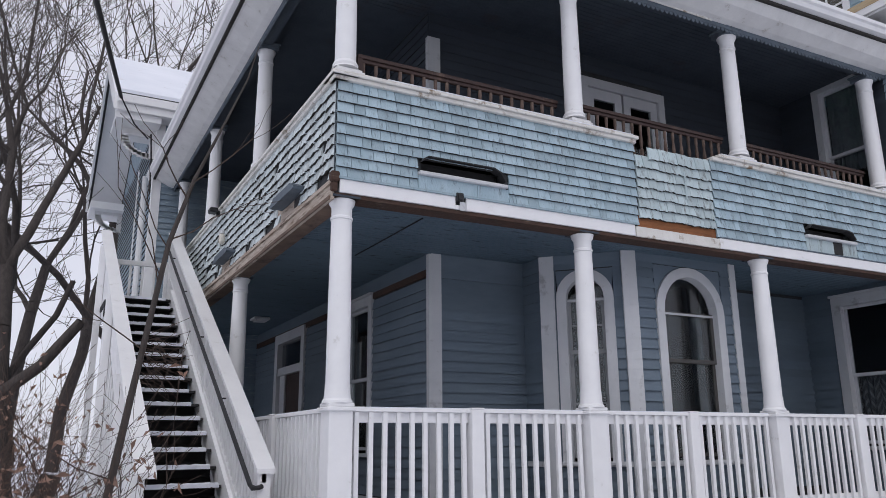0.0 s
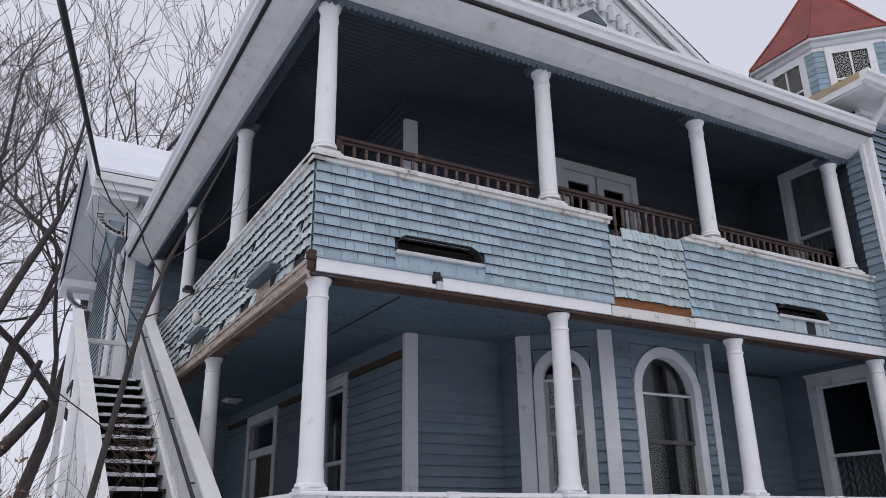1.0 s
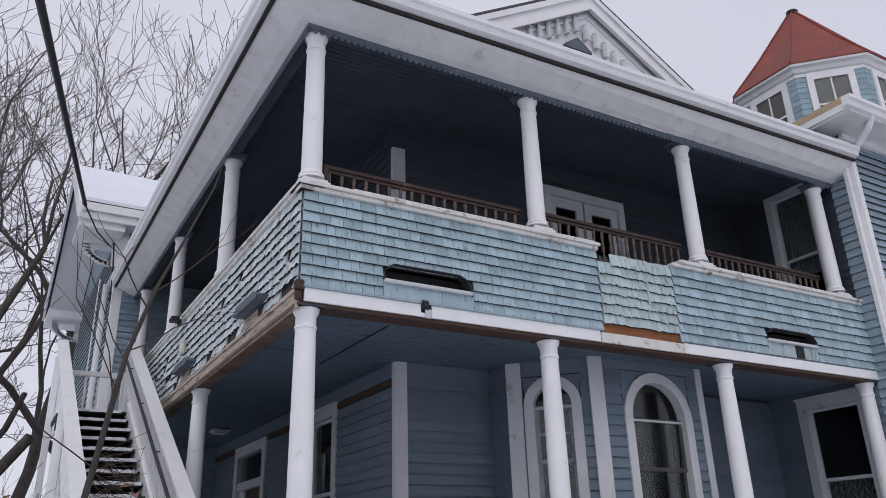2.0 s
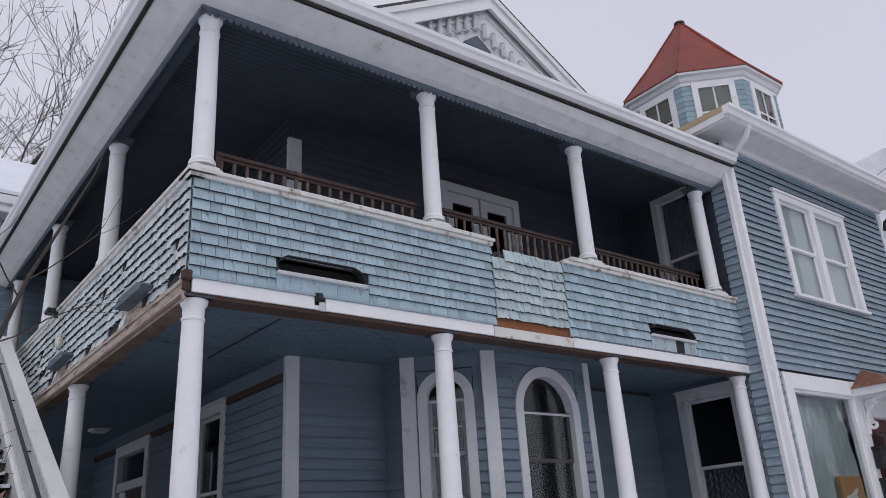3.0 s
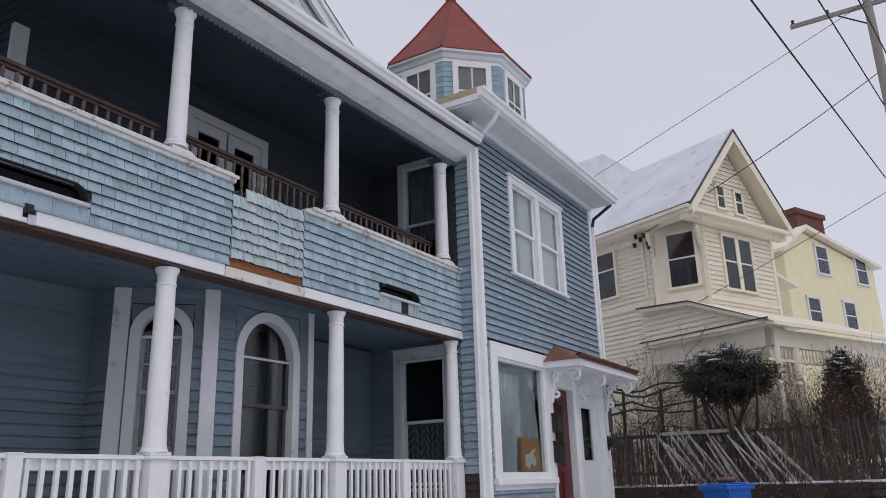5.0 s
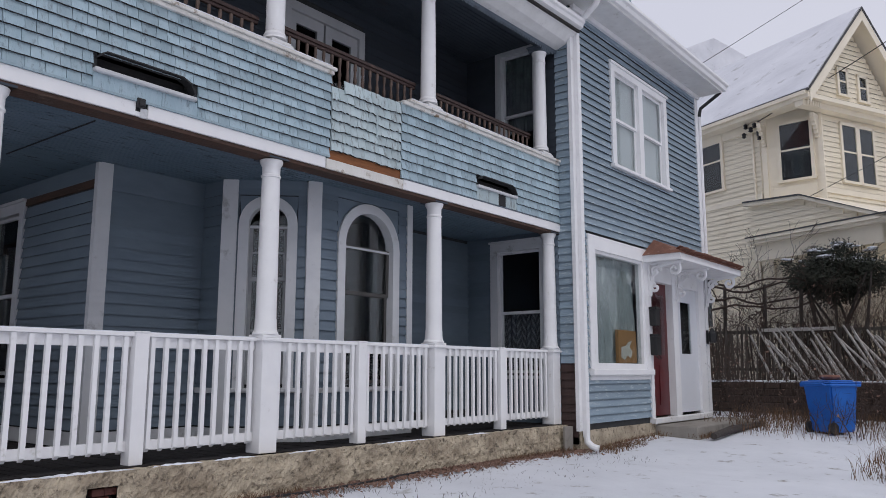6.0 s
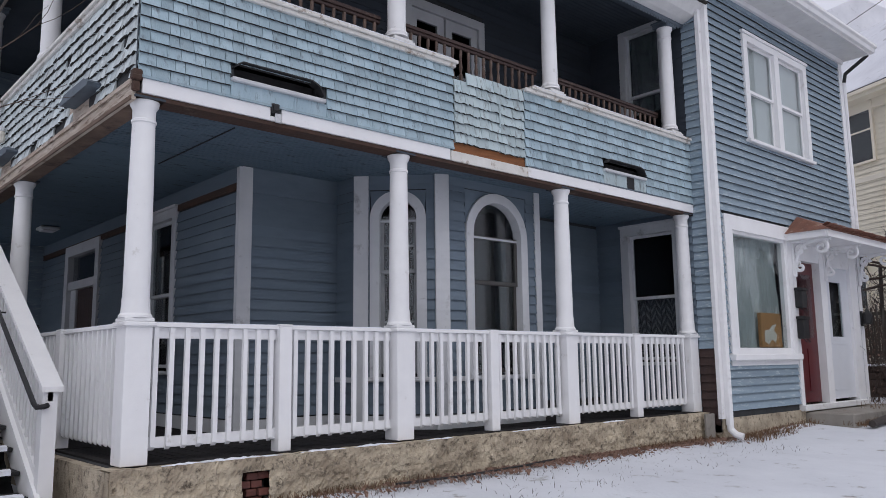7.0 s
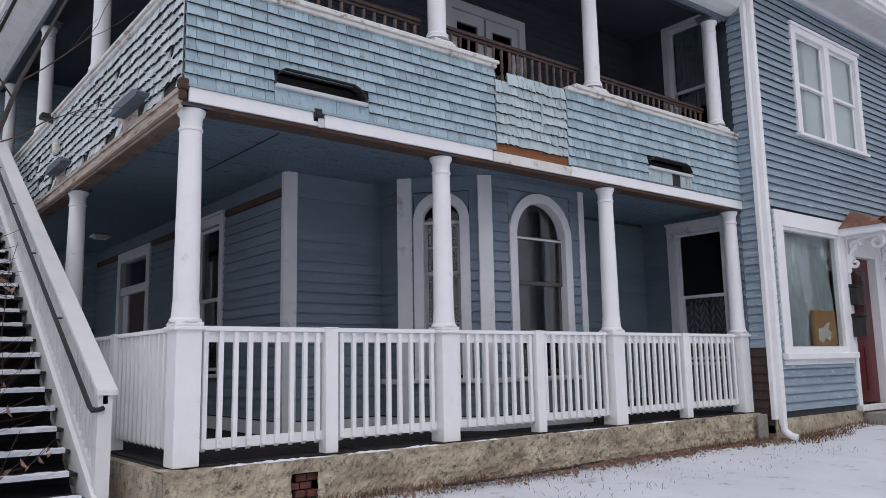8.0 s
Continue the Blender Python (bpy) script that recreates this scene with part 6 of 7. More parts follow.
for xa, sgn in ((0.0, 1), (5.1, -1)):
    hpart("roof_slope", prism([(xa, EZ - 0.08), (PXN, PK - 0.08), (PXN, PK + 0.02), (xa, EZ + 0.02)], -0.05, BK + 0.4), CREAM)
    hpart("snow_cover", prism([(xa - 0.02 * sgn, EZ + 0.025), (PXN, PK + 0.025), (PXN, PK + 0.10), (xa - 0.02 * sgn, EZ + 0.09)], -0.04, BK + 0.4), ROOF_SNOW, "thin patchy snow lying on the roof")
    hpart("eave_edge", boxes((xa - 0.06, xa + 0.06, -0.06, BK + 0.4, EZ - 0.005, EZ + 0.055)), ASPHALT_SH, "dark shingle edge")
    hpart("rake_board", prism([(xa, EZ - 0.34), (PXN, PK - 0.34), (PXN, PK), (xa, EZ)], -0.09, -0.055), CREAM)
    hpart("shingle_edge", prism([(xa - 0.05 * sgn, EZ + 0.0), (PXN, PK + 0.0), (PXN, PK + 0.08), (xa - 0.05 * sgn, EZ + 0.07)], -0.12, -0.092), ASPHALT_SH)
hpart("gable_field", prism([(0.5, EZ - 0.1), (PXN, PK - 0.3), (4.6, EZ - 0.1)], F0, F0 + 0.1), YELLOW)
z = EZ + 0.05
while z < PK - 0.5:
    half = (PK - 0.35 - z) * 2.05 / 2.6
    ob = new("clapboard", yb)
    ob.parent = root
    ob.matrix_local = pose(PXN - half, F0, z) @ Matrix.Diagonal((2 * half, 1, 1, 1))
    z += 0.15
hpart("cornice", boxes((-0.05, 5.1, -0.06, F0 + 0.02, 8.30, 8.42), (0.0, 5.0, 0.15, F0 - 0.02, 8.14, 8.30), (-0.02, 0.5, F0, BK, 8.28, 8.40)), CREAM)
hpart("dentil", boxes(*[(0.1 + i * 0.07, 0.14 + i * 0.07, 0.08, 0.16, 8.14, 8.28) for i in range(8)], *[(4.3 + i * 0.07, 4.34 + i * 0.07, 0.08, 0.16, 8.14, 8.28) for i in range(8)]), CREAM)
hpart("gutter", boxes((-0.12, 0.0, 0.0, BK + 0.3, 8.40, 8.50)), CREAM)
hpart("side_roof", prism([(4.5, 7.55), (6.9, 7.0), (6.9, 7.10), (4.5, 7.68)], 1.1, BK), CREAM)


def house_window(par, m, w, h, trim_mat=None, double=False):
    wd = part("window", boxes((-w / 2, -w / 2 + 0.09, -0.06, 0.05, 0, h), (w / 2 - 0.09, w / 2, -0.06, 0.05, 0, h), (-w / 2, w / 2, -0.06, 0.05, h - 0.09, h), (-w / 2 - 0.04, w / 2 + 0.04, -0.09, 0.05, -0.07, 0.0), (-w / 2 + 0.09, w / 2 - 0.09, -0.045, 0.02, h * 0.5 - 0.025, h * 0.5 + 0.025)), trim_mat or CREAM, par)
    wd.matrix_local = m
    part("pane", boxes((-w / 2 + 0.08, w / 2 - 0.08, -0.035, -0.03, 0.0, h - 0.08)), GLASS, wd)
    # Thin dark sheet in place of the unlit depth behind the pane.
    part("pane_backing", boxes((-w / 2 + 0.08, w / 2 - 0.08, -0.024, -0.02, 0.0, h - 0.08)), DARK_PANE, wd)
    return wd


house_window(root, Matrix.Translation((W0 - 0.02, 3.97, 6.5)) @ wall_frame((0, 0), (0, -1)), 1.05, 1.85)
house_window(root, wall_frame((W0, 1.9), (1.0, F0)) @ pose(0.88, -0.02, 6.32), 1.0, 1.75)
house_window(root, pose(2.2, F0 - 0.02, 6.25), 0.78, 1.75)
house_window(root, pose(2.98, F0 - 0.02, 6.25), 0.78, 1.75)
house_window(root, pose(2.12, F0 - 0.02, 8.86), 0.5, 0.82)
house_window(root, pose(3.04, F0 - 0.02, 8.80), 0.5, 0.82)
house_window(root, pose(4.62, 1.56, 5.2), 0.5, 1.9)
house_window(root, Matrix.Translation((W0 - 0.02, 4.6, 2.2)) @ wall_frame((0, 0), (0, -1)), 1.0, 1.7)
# its porch
PROOF = [(1.95, 5.66), (0.07, 5.52), (-2.40, 4.50), (-2.40, 4.40), (0.07, 5.40), (1.95, 5.54)]
ob = hpart("porch_roof", prism(PROOF, -0.55, 6.6), CREAM)
ob.data.transform(TZ)
ob = hpart("porch_roof_edge", prism([(y, z + 0.012) for y, z in PROOF[:3]] + [(-2.44, 4.49), (0.07, 5.49), (1.95, 5.63)], -0.585, -0.552), ASPHALT_SH)
ob.data.transform(TZ)
hpart("front_gutter", boxes((-0.58, 6.6, -2.47, -2.402, 4.40, 4.50)), CREAM)
ob = hpart("porch_end_wall", prism([(1.9, 4.60), (1.9, 5.53), (0.07, 5.39), (-1.9, 4.60)], -0.33, -0.25), YELLOW)
ob.data.transform(TZ)
for k in range(6):
    z = 4.66 + 0.15 * k
    ya = -1.80 + (z + 0.10 - 4.60) / 0.79 * 1.97
    ob = new("clapboard", yb)
    ob.parent = root
    ob.matrix_local = Matrix.Translation((-0.33, 1.9, z)) @ wall_frame((0, 0), (0, -1)) @ Matrix.Diagonal((max(0.2, 1.9 - ya), 1, 1, 1))
hpart("end_cornice", boxes((-0.55, -0.25, -2.3, 1.95, 4.50, 4.59), (-0.46, -0.25, -2.2, 1.95, 4.42, 4.50)), CREAM)
hpart("end_cornice_edge", boxes((-0.57, -0.53, -2.3, 1.95, 4.592, 4.625)), ASPHALT_SH)
hpart("porch_beam", boxes((-0.25, 6.4, -2.1, -1.95, 3.95, 4.40), (-0.25, -0.10, -2.1, 1.9, 3.95, 4.42)), CREAM)
hpart("porch_floor", boxes((-0.4, 6.4, -2.1, 0.4, 0.55, 1.1)), CREAM)
sp = mesh_of("spindle", lathe([(0.03, 0), (0.02, 0.05), (0.04, 0.15), (0.02, 0.27), (0.03, 0.34)], 8), CREAM)
for i in range(40):
    ob = new("spindle", sp)
    ob.parent = root
    ob.matrix_local = pose(-0.2 + i * 0.16, -2.02, 3.62)
hpart("frieze_rail", boxes((-0.4, 6.4, -2.06, -1.98, 3.56, 3.62)), CREAM)
tp = mesh_of("porch_post", lathe([(0.12, 1.1), (0.12, 1.9), (0.07, 1.95), (0.12, 2.05), (0.085, 2.3), (0.065, 2.9), (0.11, 3.0), (0.07, 3.08), (0.12, 3.15), (0.12, 3.95)], 12), CREAM)
for x in (0.0, 0.85, 3.4, 6.0):
    ob = new("porch_post", tp)
    ob.parent = root
    ob.matrix_local = pose(x, -2.02, 0)
hpart("meter", boxes((0.2, 0.34, 0.62, 0.75, 7.75, 7.9), (0.12, 0.2, 0.6, 0.66, 7.6, 7.7)), BLACK_METAL).matrix_local = pose(0.0, 1.2, 0)

hpart("conduit", tube([(0.40, 2.28, 1.2), (0.40, 2.28, 8.0), (0.38, 2.30, 8.12)], 0.035, 8), CREAM, "cream painted service conduit")
for dy, dz in ((0.0, 0.0), (0.18, 0.14), (-0.14, 0.10), (0.26, -0.12)):
    hpart("insulator", lathe([(0.03, -0.07), (0.07, -0.04), (0.05, 0.0), (0.07, 0.05), (0.03, 0.09)], 8, m=pose(0.26, 2.2 + dy, 8.02 + dz)), BLACK_METAL)
for a, b in (((W0, 1.9), (1.0, F0)),):
    m = wall_frame(a, b)
    for x in (0.0, 1.56):
        ob = hpart("corner_board", boxes((x - 0.07, x + 0.07, -0.05, 0.02, 1.2, 8.3)), CREAM)
        ob.matrix_local = m
    ob = hpart("bay_panel", boxes((0.16, 1.40, -0.025, 0.0, 5.75, 6.15), bevel=0.006), CREAM)
    ob.matrix_local = m
hpart("belt_board", boxes((W0 - 0.05, W0, 2.05, BK, 5.90, 6.06), (1.05, RT, F0 - 0.06, F0, 5.82, 5.98)), CREAM)
hpart("corner_board", boxes((RT - 0.13, RT + 0.02, F0 - 0.05, F0 + 0.10, 1.2, 8.1)), CREAM)
hpart("frieze_board", boxes((W0 - 0.06, W0, 2.0, BK, 8.0, 8.28)), CREAM)
for x in (0.02, 1.50):
    bm = bmesh.new()
    for k in range(6):
        box(bm, x - 0.05, x + 0.05, -0.12 - 0.07 * k, -0.02, 7.42 + 0.10 * k, 7.56 + 0.10 * k)
    ob = hpart("eave_bracket", bm, CREAM, "stepped cream bracket")
    ob.matrix_local = wall_frame((W0, 1.9), (1.0, F0))
hpart("rear_roof_snow", prism([(1.5, 11.2), (3.6, 13.5), (5.25, 14.3), (7.0, 13.9), (8.6, 11.2)], 8.0, 11.5), ROOF_SNOW, "snow lying on the rear roof")

FARM = pose(33.2, -2.1, 0, 0, 0, -24)
root = thing("far_house", FARM, "bright yellow house with blue-framed windows and brick chimney", "house")
part("wall", boxes((0.0, 7.5, 0, 8, 0.4, 10.1)), YELLOW_FAR, root)
part("gable", prism([(0, 10.1), (1.7, 11.2), (7.5, 10.1)], 0.0, 8.0), YELLOW_FAR, root)
part("roof", prism([(-0.3, 10.0), (1.7, 11.3), (7.8, 10.2), (7.8, 10.35), (1.7, 11.48), (-0.3, 10.15)], -0.3, 8.3), CREAM, root)
ch = part("chimney", boxes((3.3, 5.6, 1.0, 2.2, 10.3, 13.0), (3.2, 5.7, 0.9, 2.3, 12.7, 12.95)), BRICK, root)
for x, z, h in ((3.0, 9.4, 1.35), (1.7, 6.9, 1.3), (4.6, 6.9, 1.4), (6.3, 9.3, 1.35)):
    house_window(root, pose(x, -0.02, z), 1.05, h, DOOR_WHITE)
part("low_roof", prism([(1.5, 5.9), (9.5, 6.9), (9.5, 5.5), (1.5, 5.3)], -1.4, -0.006), SNOW, root, "snow-covered low roof")

# ---- right side: terrace, retaining wall, fence, bush, bin ----
tagged(part("terrace", boxes((17.15, 60, -9, 14, -1.0, 0.60)), SNOW, None, "snowy raised yard beyond the wall"), category="ground", kind="structure")
root = thing("retaining_wall", None, "dark brown stone retaining wall topped with snow", "wall", kind="structure")
part("core", boxes((17.0, 17.16, -9, 2.5, -0.9, 0.56)), UNDER, root)
r8 = random.Random(8)
stones = [mesh_of("stone", boxes((-0.12, 0, 0, w, 0, 0.15), bevel=0.018), STONE) for w in (0.28, 0.36, 0.45)]
for rr in range(7):
    y = 2.4
    while y > -8.5 and rr < 7:
        k = r8.randrange(3)
        y -= (0.29, 0.37, 0.46)[k]
        if y < -6.2:
            break
        ob = new("stone", stones[k])
        ob.parent = root
        ob.matrix_local = pose(17.02 - r8.uniform(0, 0.05), y, -0.52 + rr * 0.16)
part("snow_cap", boxes((16.9, 17.3, -9, 2.5, 0.565, 0.63), bevel=0.02), SNOW, root, "lumpy snow on the wall top")
root = thing("stick_fence", None, "dark weathered picket fence with leaning sticks", "fence")
for i in range(150):
    y = 2.2 - i * 0.064 + r8.uniform(-0.012, 0.012)
    h = r8.uniform(1.15, 1.4)
    ob = part("picket", boxes((-0.01, 0.01, -0.018, 0.018, 0, h)), FENCE_WOOD, root)
    ob.matrix_local = pose(17.45 + r8.uniform(-0.02, 0.02), y, 0.60, r8.uniform(-5, 5), r8.uniform(-2, 2), 0)
part("rail", boxes((17.47, 17.50, -7.5, 2.3, 1.75, 1.83), (17.47, 17.50, -7.5, 2.3, 0.85, 0.92)), FENCE_WOOD, root)
pale = material("pale_weathered_stick", (0.50, 0.48, 0.45), (0.33, 0.31, 0.29), 0.9, 6, 1, 0.3, 50)
part("loose_rail", boxes((17.36, 17.40, -2.2, -0.55, 1.78, 1.86)), pale, root, "pale loose rail")
for i in range(24):
    y = -0.55 - i * 0.125 + r8.uniform(-0.05, 0.05)
    part("leaning_stick", tube([(17.25, y - r8.uniform(0.2, 0.6), 0.62), (17.38, y + r8.uniform(0.2, 0.5), 1.55 + r8.uniform(0, 0.35))], [0.034, 0.024], 5), pale, root, "pale leaning stick")

root = thing("wheeled_bin", pose(14.15, -2.72, ground_z(14.15, -2.72) - 0.02, 0, 0, 62), "blue plastic wheeled bin standing in the snow", "bin")
bm = bmesh.new()
rings = [[(-0.26, -0.28), (0.26, -0.28), (0.26, 0.28), (-0.26, 0.28)], [(-0.32, -0.35), (0.32, -0.35), (0.32, 0.37), (-0.32, 0.37)]]
lo = [bm.verts.new((x, y, 0.03)) for x, y in rings[0]]
hi = [bm.verts.new((x, y, 0.92)) for x, y in rings[1]]
for i in range(4):
    bm.faces.new((lo[i], lo[(i + 1) % 4], hi[(i + 1) % 4], hi[i]))
bm.faces.new(lo[::-1])
bm.faces.new(hi)
bmesh.ops.bevel(bm, geom=list(bm.edges), offset=0.03, segments=2, affect="EDGES")
part("body", bm, BLUE_PLASTIC, root)
part("rim", boxes((-0.36, 0.36, -0.40, 0.41, 0.87, 0.93), bevel=0.015), BLUE_PLASTIC, root)
part("lid", boxes((-0.35, 0.35, -0.43, 0.40, 0.93, 0.97), (-0.26, 0.26, -0.32, 0.30, 0.97, 0.995), bevel=0.015), BLUE_PLASTIC, root)
part("handle", tube([(-0.25, 0.42, 0.90), (-0.25, 0.50, 0.93), (0.25, 0.50, 0.93), (0.25, 0.42, 0.90)], 0.018, 6), BLUE_PLASTIC, root)
part("front_panel", boxes((-0.17, 0.17, -0.335, -0.30, 0.35, 0.62), bevel=0.015), BLUE_PLASTIC, root)
part("sticker", boxes((0.305, 0.312, -0.15, 0.05, 0.62, 0.80)), PAPER, root, "white paper sticker")
for x in (-0.26, 0.26):
    part("wheel", lathe([(0.02, -0.03), (0.11, -0.03), (0.12, 0.0), (0.11, 0.03), (0.02, 0.03)], 14, m=pose(x, 0.30, 0.11, 0, 90, 0)), BLACK, root)
ob = part("flower_pot", lathe([(0.12, 0), (0.17, 0.03), (0.19, 0.06), (0.18, 0.09), (0.10, 0.10)], 14), RUST, None, "upturned snowy clay bowl on the bin lid")
ob.matrix_world = pose(14.15, -2.72, ground_z(14.15, -2.72) + 0.975)
tagged(ob, category="bowl")
ob = part("wooden_post", lathe([(0.15, -0.4), (0.14, 0.45), (0.155, 0.5), (0.15, 0.60), (0.05, 0.66)], 10), POLE_WOOD, None, "weathered garden post with snow on its cap")
ob.matrix_world = pose(9.6, -4.75, ground_z(9.6, -4.75) + 0.27)
tagged(ob, category="post")

# ---- plants ----
def mesh_tubes(segs, sides=4):
    """Many tapered bars (p, q, r0, r1) as one mesh."""
    verts, faces = [], []
    for p, q, r0, r1 in segs:
        d = (q - p)
        if d.length < 1e-5:
            continue
        d.normalize()
        a = d.orthogonal().normalized()
        b = d.cross(a)
        base = len(verts)
        for c, r in ((p, r0), (q, r1)):
            for k in range(sides):
                t = 2 * math.pi * k / sides
                verts.append(tuple(c + (a * math.cos(t) + b * math.sin(t)) * r))
        for k in range(sides):
            faces.append((base + k, base + (k + 1) % sides, base + sides + (k + 1) % sides, base + sides + k))
    return verts, faces


def stuff_mesh(name, verts, faces, mat, parent=None, smooth=False):
    me = bpy.data.meshes.new(name)
    me.from_pydata(verts, [], faces)
    me.materials.append(mat)
    if smooth:
        me.polygons.foreach_set("use_smooth", [True] * len(me.polygons))
    ob = new(name, me)
    if parent is not None:
        ob.parent = parent
    return ob


def grow(rng, p, d, length, r, depth, out, spread=0.55, up=0.12, min_r=0.004, side_rate=0.75, keep=None):
    """Recursive limb of bent pieces that forks."""
    n = 4 if depth > 2 else 3
    for i in range(n):
        nd = (d + Vector((rng.uniform(-1, 1), rng.uniform(-1, 1), rng.uniform(-0.9, 1.0) * 0.8 + up)) * 0.23).normalized()
        q = p + nd * length / n
        if keep and not keep(q):
            return
        r1 = max(min_r, r * (0.90 if i < n - 1 else 0.82))
        out[min(depth, 5)].append((p, q, r, r1))
        if depth > 0 and i > 0 and rng.random() < side_rate:
            side = Vector((rng.uniform(-1, 1), rng.uniform(-1, 1), rng.uniform(-0.35, 0.6))).normalized()
            bd = (nd * (1 - spread) + side * spread).normalized()
            grow(rng, q, bd, length * rng.uniform(0.5, 0.75), r1 * rng.uniform(0.45, 0.68), depth - 1, out, spread, up, min_r, side_rate, keep)
        p, d, r = q, nd, r1
    if depth > 0:
        for _ in range(2):
            side = Vector((rng.uniform(-1, 1), rng.uniform(-1, 1), rng.uniform(0.0, 0.6))).normalized()
            grow(rng, p, (d * 0.7 + side * 0.36).normalized(), length * rng.uniform(0.6, 0.8), r * 0.7, depth - 1, out, spread, up, min_r, side_rate, keep)


def tree(base, lean, height, r, seed, depth=5, label="tall bare winter tree with fine twigs", min_r=0.006, keep=None):
    rng = random.Random(seed)
    root = thing("tree", None, label, "tree", "bare trees")
    out = {k: [] for k in range(6)}
    grow(rng, Vector(base), Vector(lean).normalized(), height, r, depth, out, 0.56, 0.12, min_r, 0.60, keep)
    v, f = mesh_tubes(out[5] + out[4], 9)
    stuff_mesh("trunk", v, f, BARK, root, True)
    v, f = mesh_tubes(out[3] + out[2], 5)
    tagged(stuff_mesh("branchwork", v, f, BARK, root, True), kind="stuff")
    v, f = mesh_tubes(out[1] + out[0], 3)
    tagged(stuff_mesh("crown", v, f, BARK, root), kind="stuff")
    return root


def clear_of_house(p):
    """Near trees stay on the yard's side of the stairs."""
    return p.x < -1.55 - 0.06 * max(0, 9 - p.y)


tree((-2.40, 9.0, -0.9), (-0.05, 0.0, 1), 5.2, 0.25, 3, 4, keep=clear_of_house)
tree((-2.10, 9.6, -0.9), (0.02, 0.05, 1), 5.2, 0.20, 22, 4, keep=clear_of_house)
tree((-3.1, 12.0, -0.9), (-0.02, 0.0, 1), 5.6, 0.22, 8, 4, keep=clear_of_house)
tree((-2.6, 14.5, -0.9), (0.02, 0.0, 1), 6.4, 0.20, 12, 4, keep=clear_of_house)
tree((-3.1, 19.0, -0.5), (0.02, 0.0, 1), 7.0, 0.22, 15, min_r=0.010)
tree((-5.6, 19.0, -0.5), (0.03, 0.0, 1), 5.6, 0.18, 31, min_r=0.008)
tree((0.4, 21.5, 0), (0.03, 0.0, 1), 8.2, 0.26, 44, min_r=0.011)
tree((3.4, 25.0, 0), (0.0, 0.0, 1), 8.6, 0.26, 57, min_r=0.011)
tree((-1.2, 27.0, 0), (0.0, 0.0, 1), 8.8, 0.26, 58, min_r=0.011)
tree((-9.5, 27.0, 0), (0.0, 0.0, 1), 6.8, 0.22, 63, min_r=0.011)


def leaf_quads(rng, places, size):
    verts, faces = [], []
    for p in places:
        a = Vector((rng.uniform(-1, 1), rng.uniform(-1, 1), rng.uniform(-1, 1))).normalized()
        b = a.orthogonal().normalized()
        c = a.cross(b) * 0.25
        s = size * rng.uniform(0.6, 1.3)
        base = len(verts)
        verts += [tuple(p - a * s), tuple(p + b * s * 0.45 + c * s), tuple(p + a * s), tuple(p - b * s * 0.45 + c * s)]
        faces += [(base, base + 1, base + 2), (base, base + 2, base + 3)]
    return verts, faces


def bramble(base, size, seed, stems=14, leaves=120, label="tangled leafless bramble with curled brown leaves"):
    rng = random.Random(seed)
    root = thing("bramble", None, label, "shrub", "brambles")
    out = {k: [] for k in range(6)}
    for i in range(stems):
        p = Vector((base[0] + rng.uniform(-1, 1) * size[0], base[1] + rng.uniform(-1, 1) * size[1], base[2]))
        d = Vector((rng.uniform(-0.5, 0.5), rng.uniform(-0.5, 0.5), 1)).normalized()
        grow(rng, p, d, size[2] * rng.uniform(0.6, 1.1), rng.uniform(0.006, 0.012), 2, out, 0.6, 0.0, 0.0018)
    segs = out[0] + out[1] + out[2]
    v, f = mesh_tubes(segs, 4)
    tagged(stuff_mesh("stem_tangle", v, f, TWIG, root), kind="stuff")
    if leaves:
        tips = [rng.choice(segs)[1] + Vector((rng.uniform(-0.03, 0.03), rng.uniform(-0.03, 0.03), -0.02)) for _ in range(leaves)]
        v, f = leaf_quads(rng, tips, 0.04)
        tagged(stuff_mesh("dry_leaves", v, f, DRY_LEAF, root), "curled dry brown leaves", kind="stuff")
    return root


bramble((-2.25, -0.6, -0.55), (0.45, 0.5, 0.85), 5, 16, 170)
bramble((-2.6, 0.8, -0.6), (0.5, 0.6, 1.1), 6, 14, 120)
bramble((-1.85, 0.1, -0.5), (0.2, 0.3, 0.9), 7, 8, 22)
bramble((-3.0, 3.0, -0.7), (0.6, 0.8, 1.4), 9, 14, 80)
bramble((-2.9, -0.2, -0.6), (0.45, 0.6, 1.0), 15, 24, 260)
bramble((-3.3, 2.0, -0.7), (0.6, 0.8, 1.3), 16, 26, 240)
bramble((-2.5, 4.6, -0.7), (0.5, 0.9, 1.2), 17, 22, 160)
# a clump of fine twigs hanging over the stairs
rngc = random.Random(19)
root = thing("sapling", None, "thin leaning sapling growing in front of the stairs", "tree")
stem = [(-1.78, 0.05, -0.55), (-1.69, 0.0, 0.47), (-1.58, 0.0, 1.25), (-1.40, 0.0, 2.44), (-1.24, 0.0, 3.0), (-1.0, 0.02, 3.6), (-0.84, 0.0, 4.02), (-0.75, 0.0, 4.4)]
part("stem", tube(stem, [0.036, 0.031, 0.026, 0.020, 0.016, 0.010, 0.007, 0.003], 8), BARK, root, smooth=True)
out = {k: [] for k in range(6)}
for i in range(8):
    k = rngc.randrange(1, 4)
    p = Vector(stem[k]).lerp(Vector(stem[k + 1]), rngc.random())
    d = Vector((rngc.uniform(-1, 1), rngc.uniform(-0.6, 0.6), rngc.uniform(0.1, 1.0))).normalized()
    grow(rngc, p, d, rngc.uniform(0.4, 0.9), 0.007, 1, out, 0.5, 0.05, 0.0016)
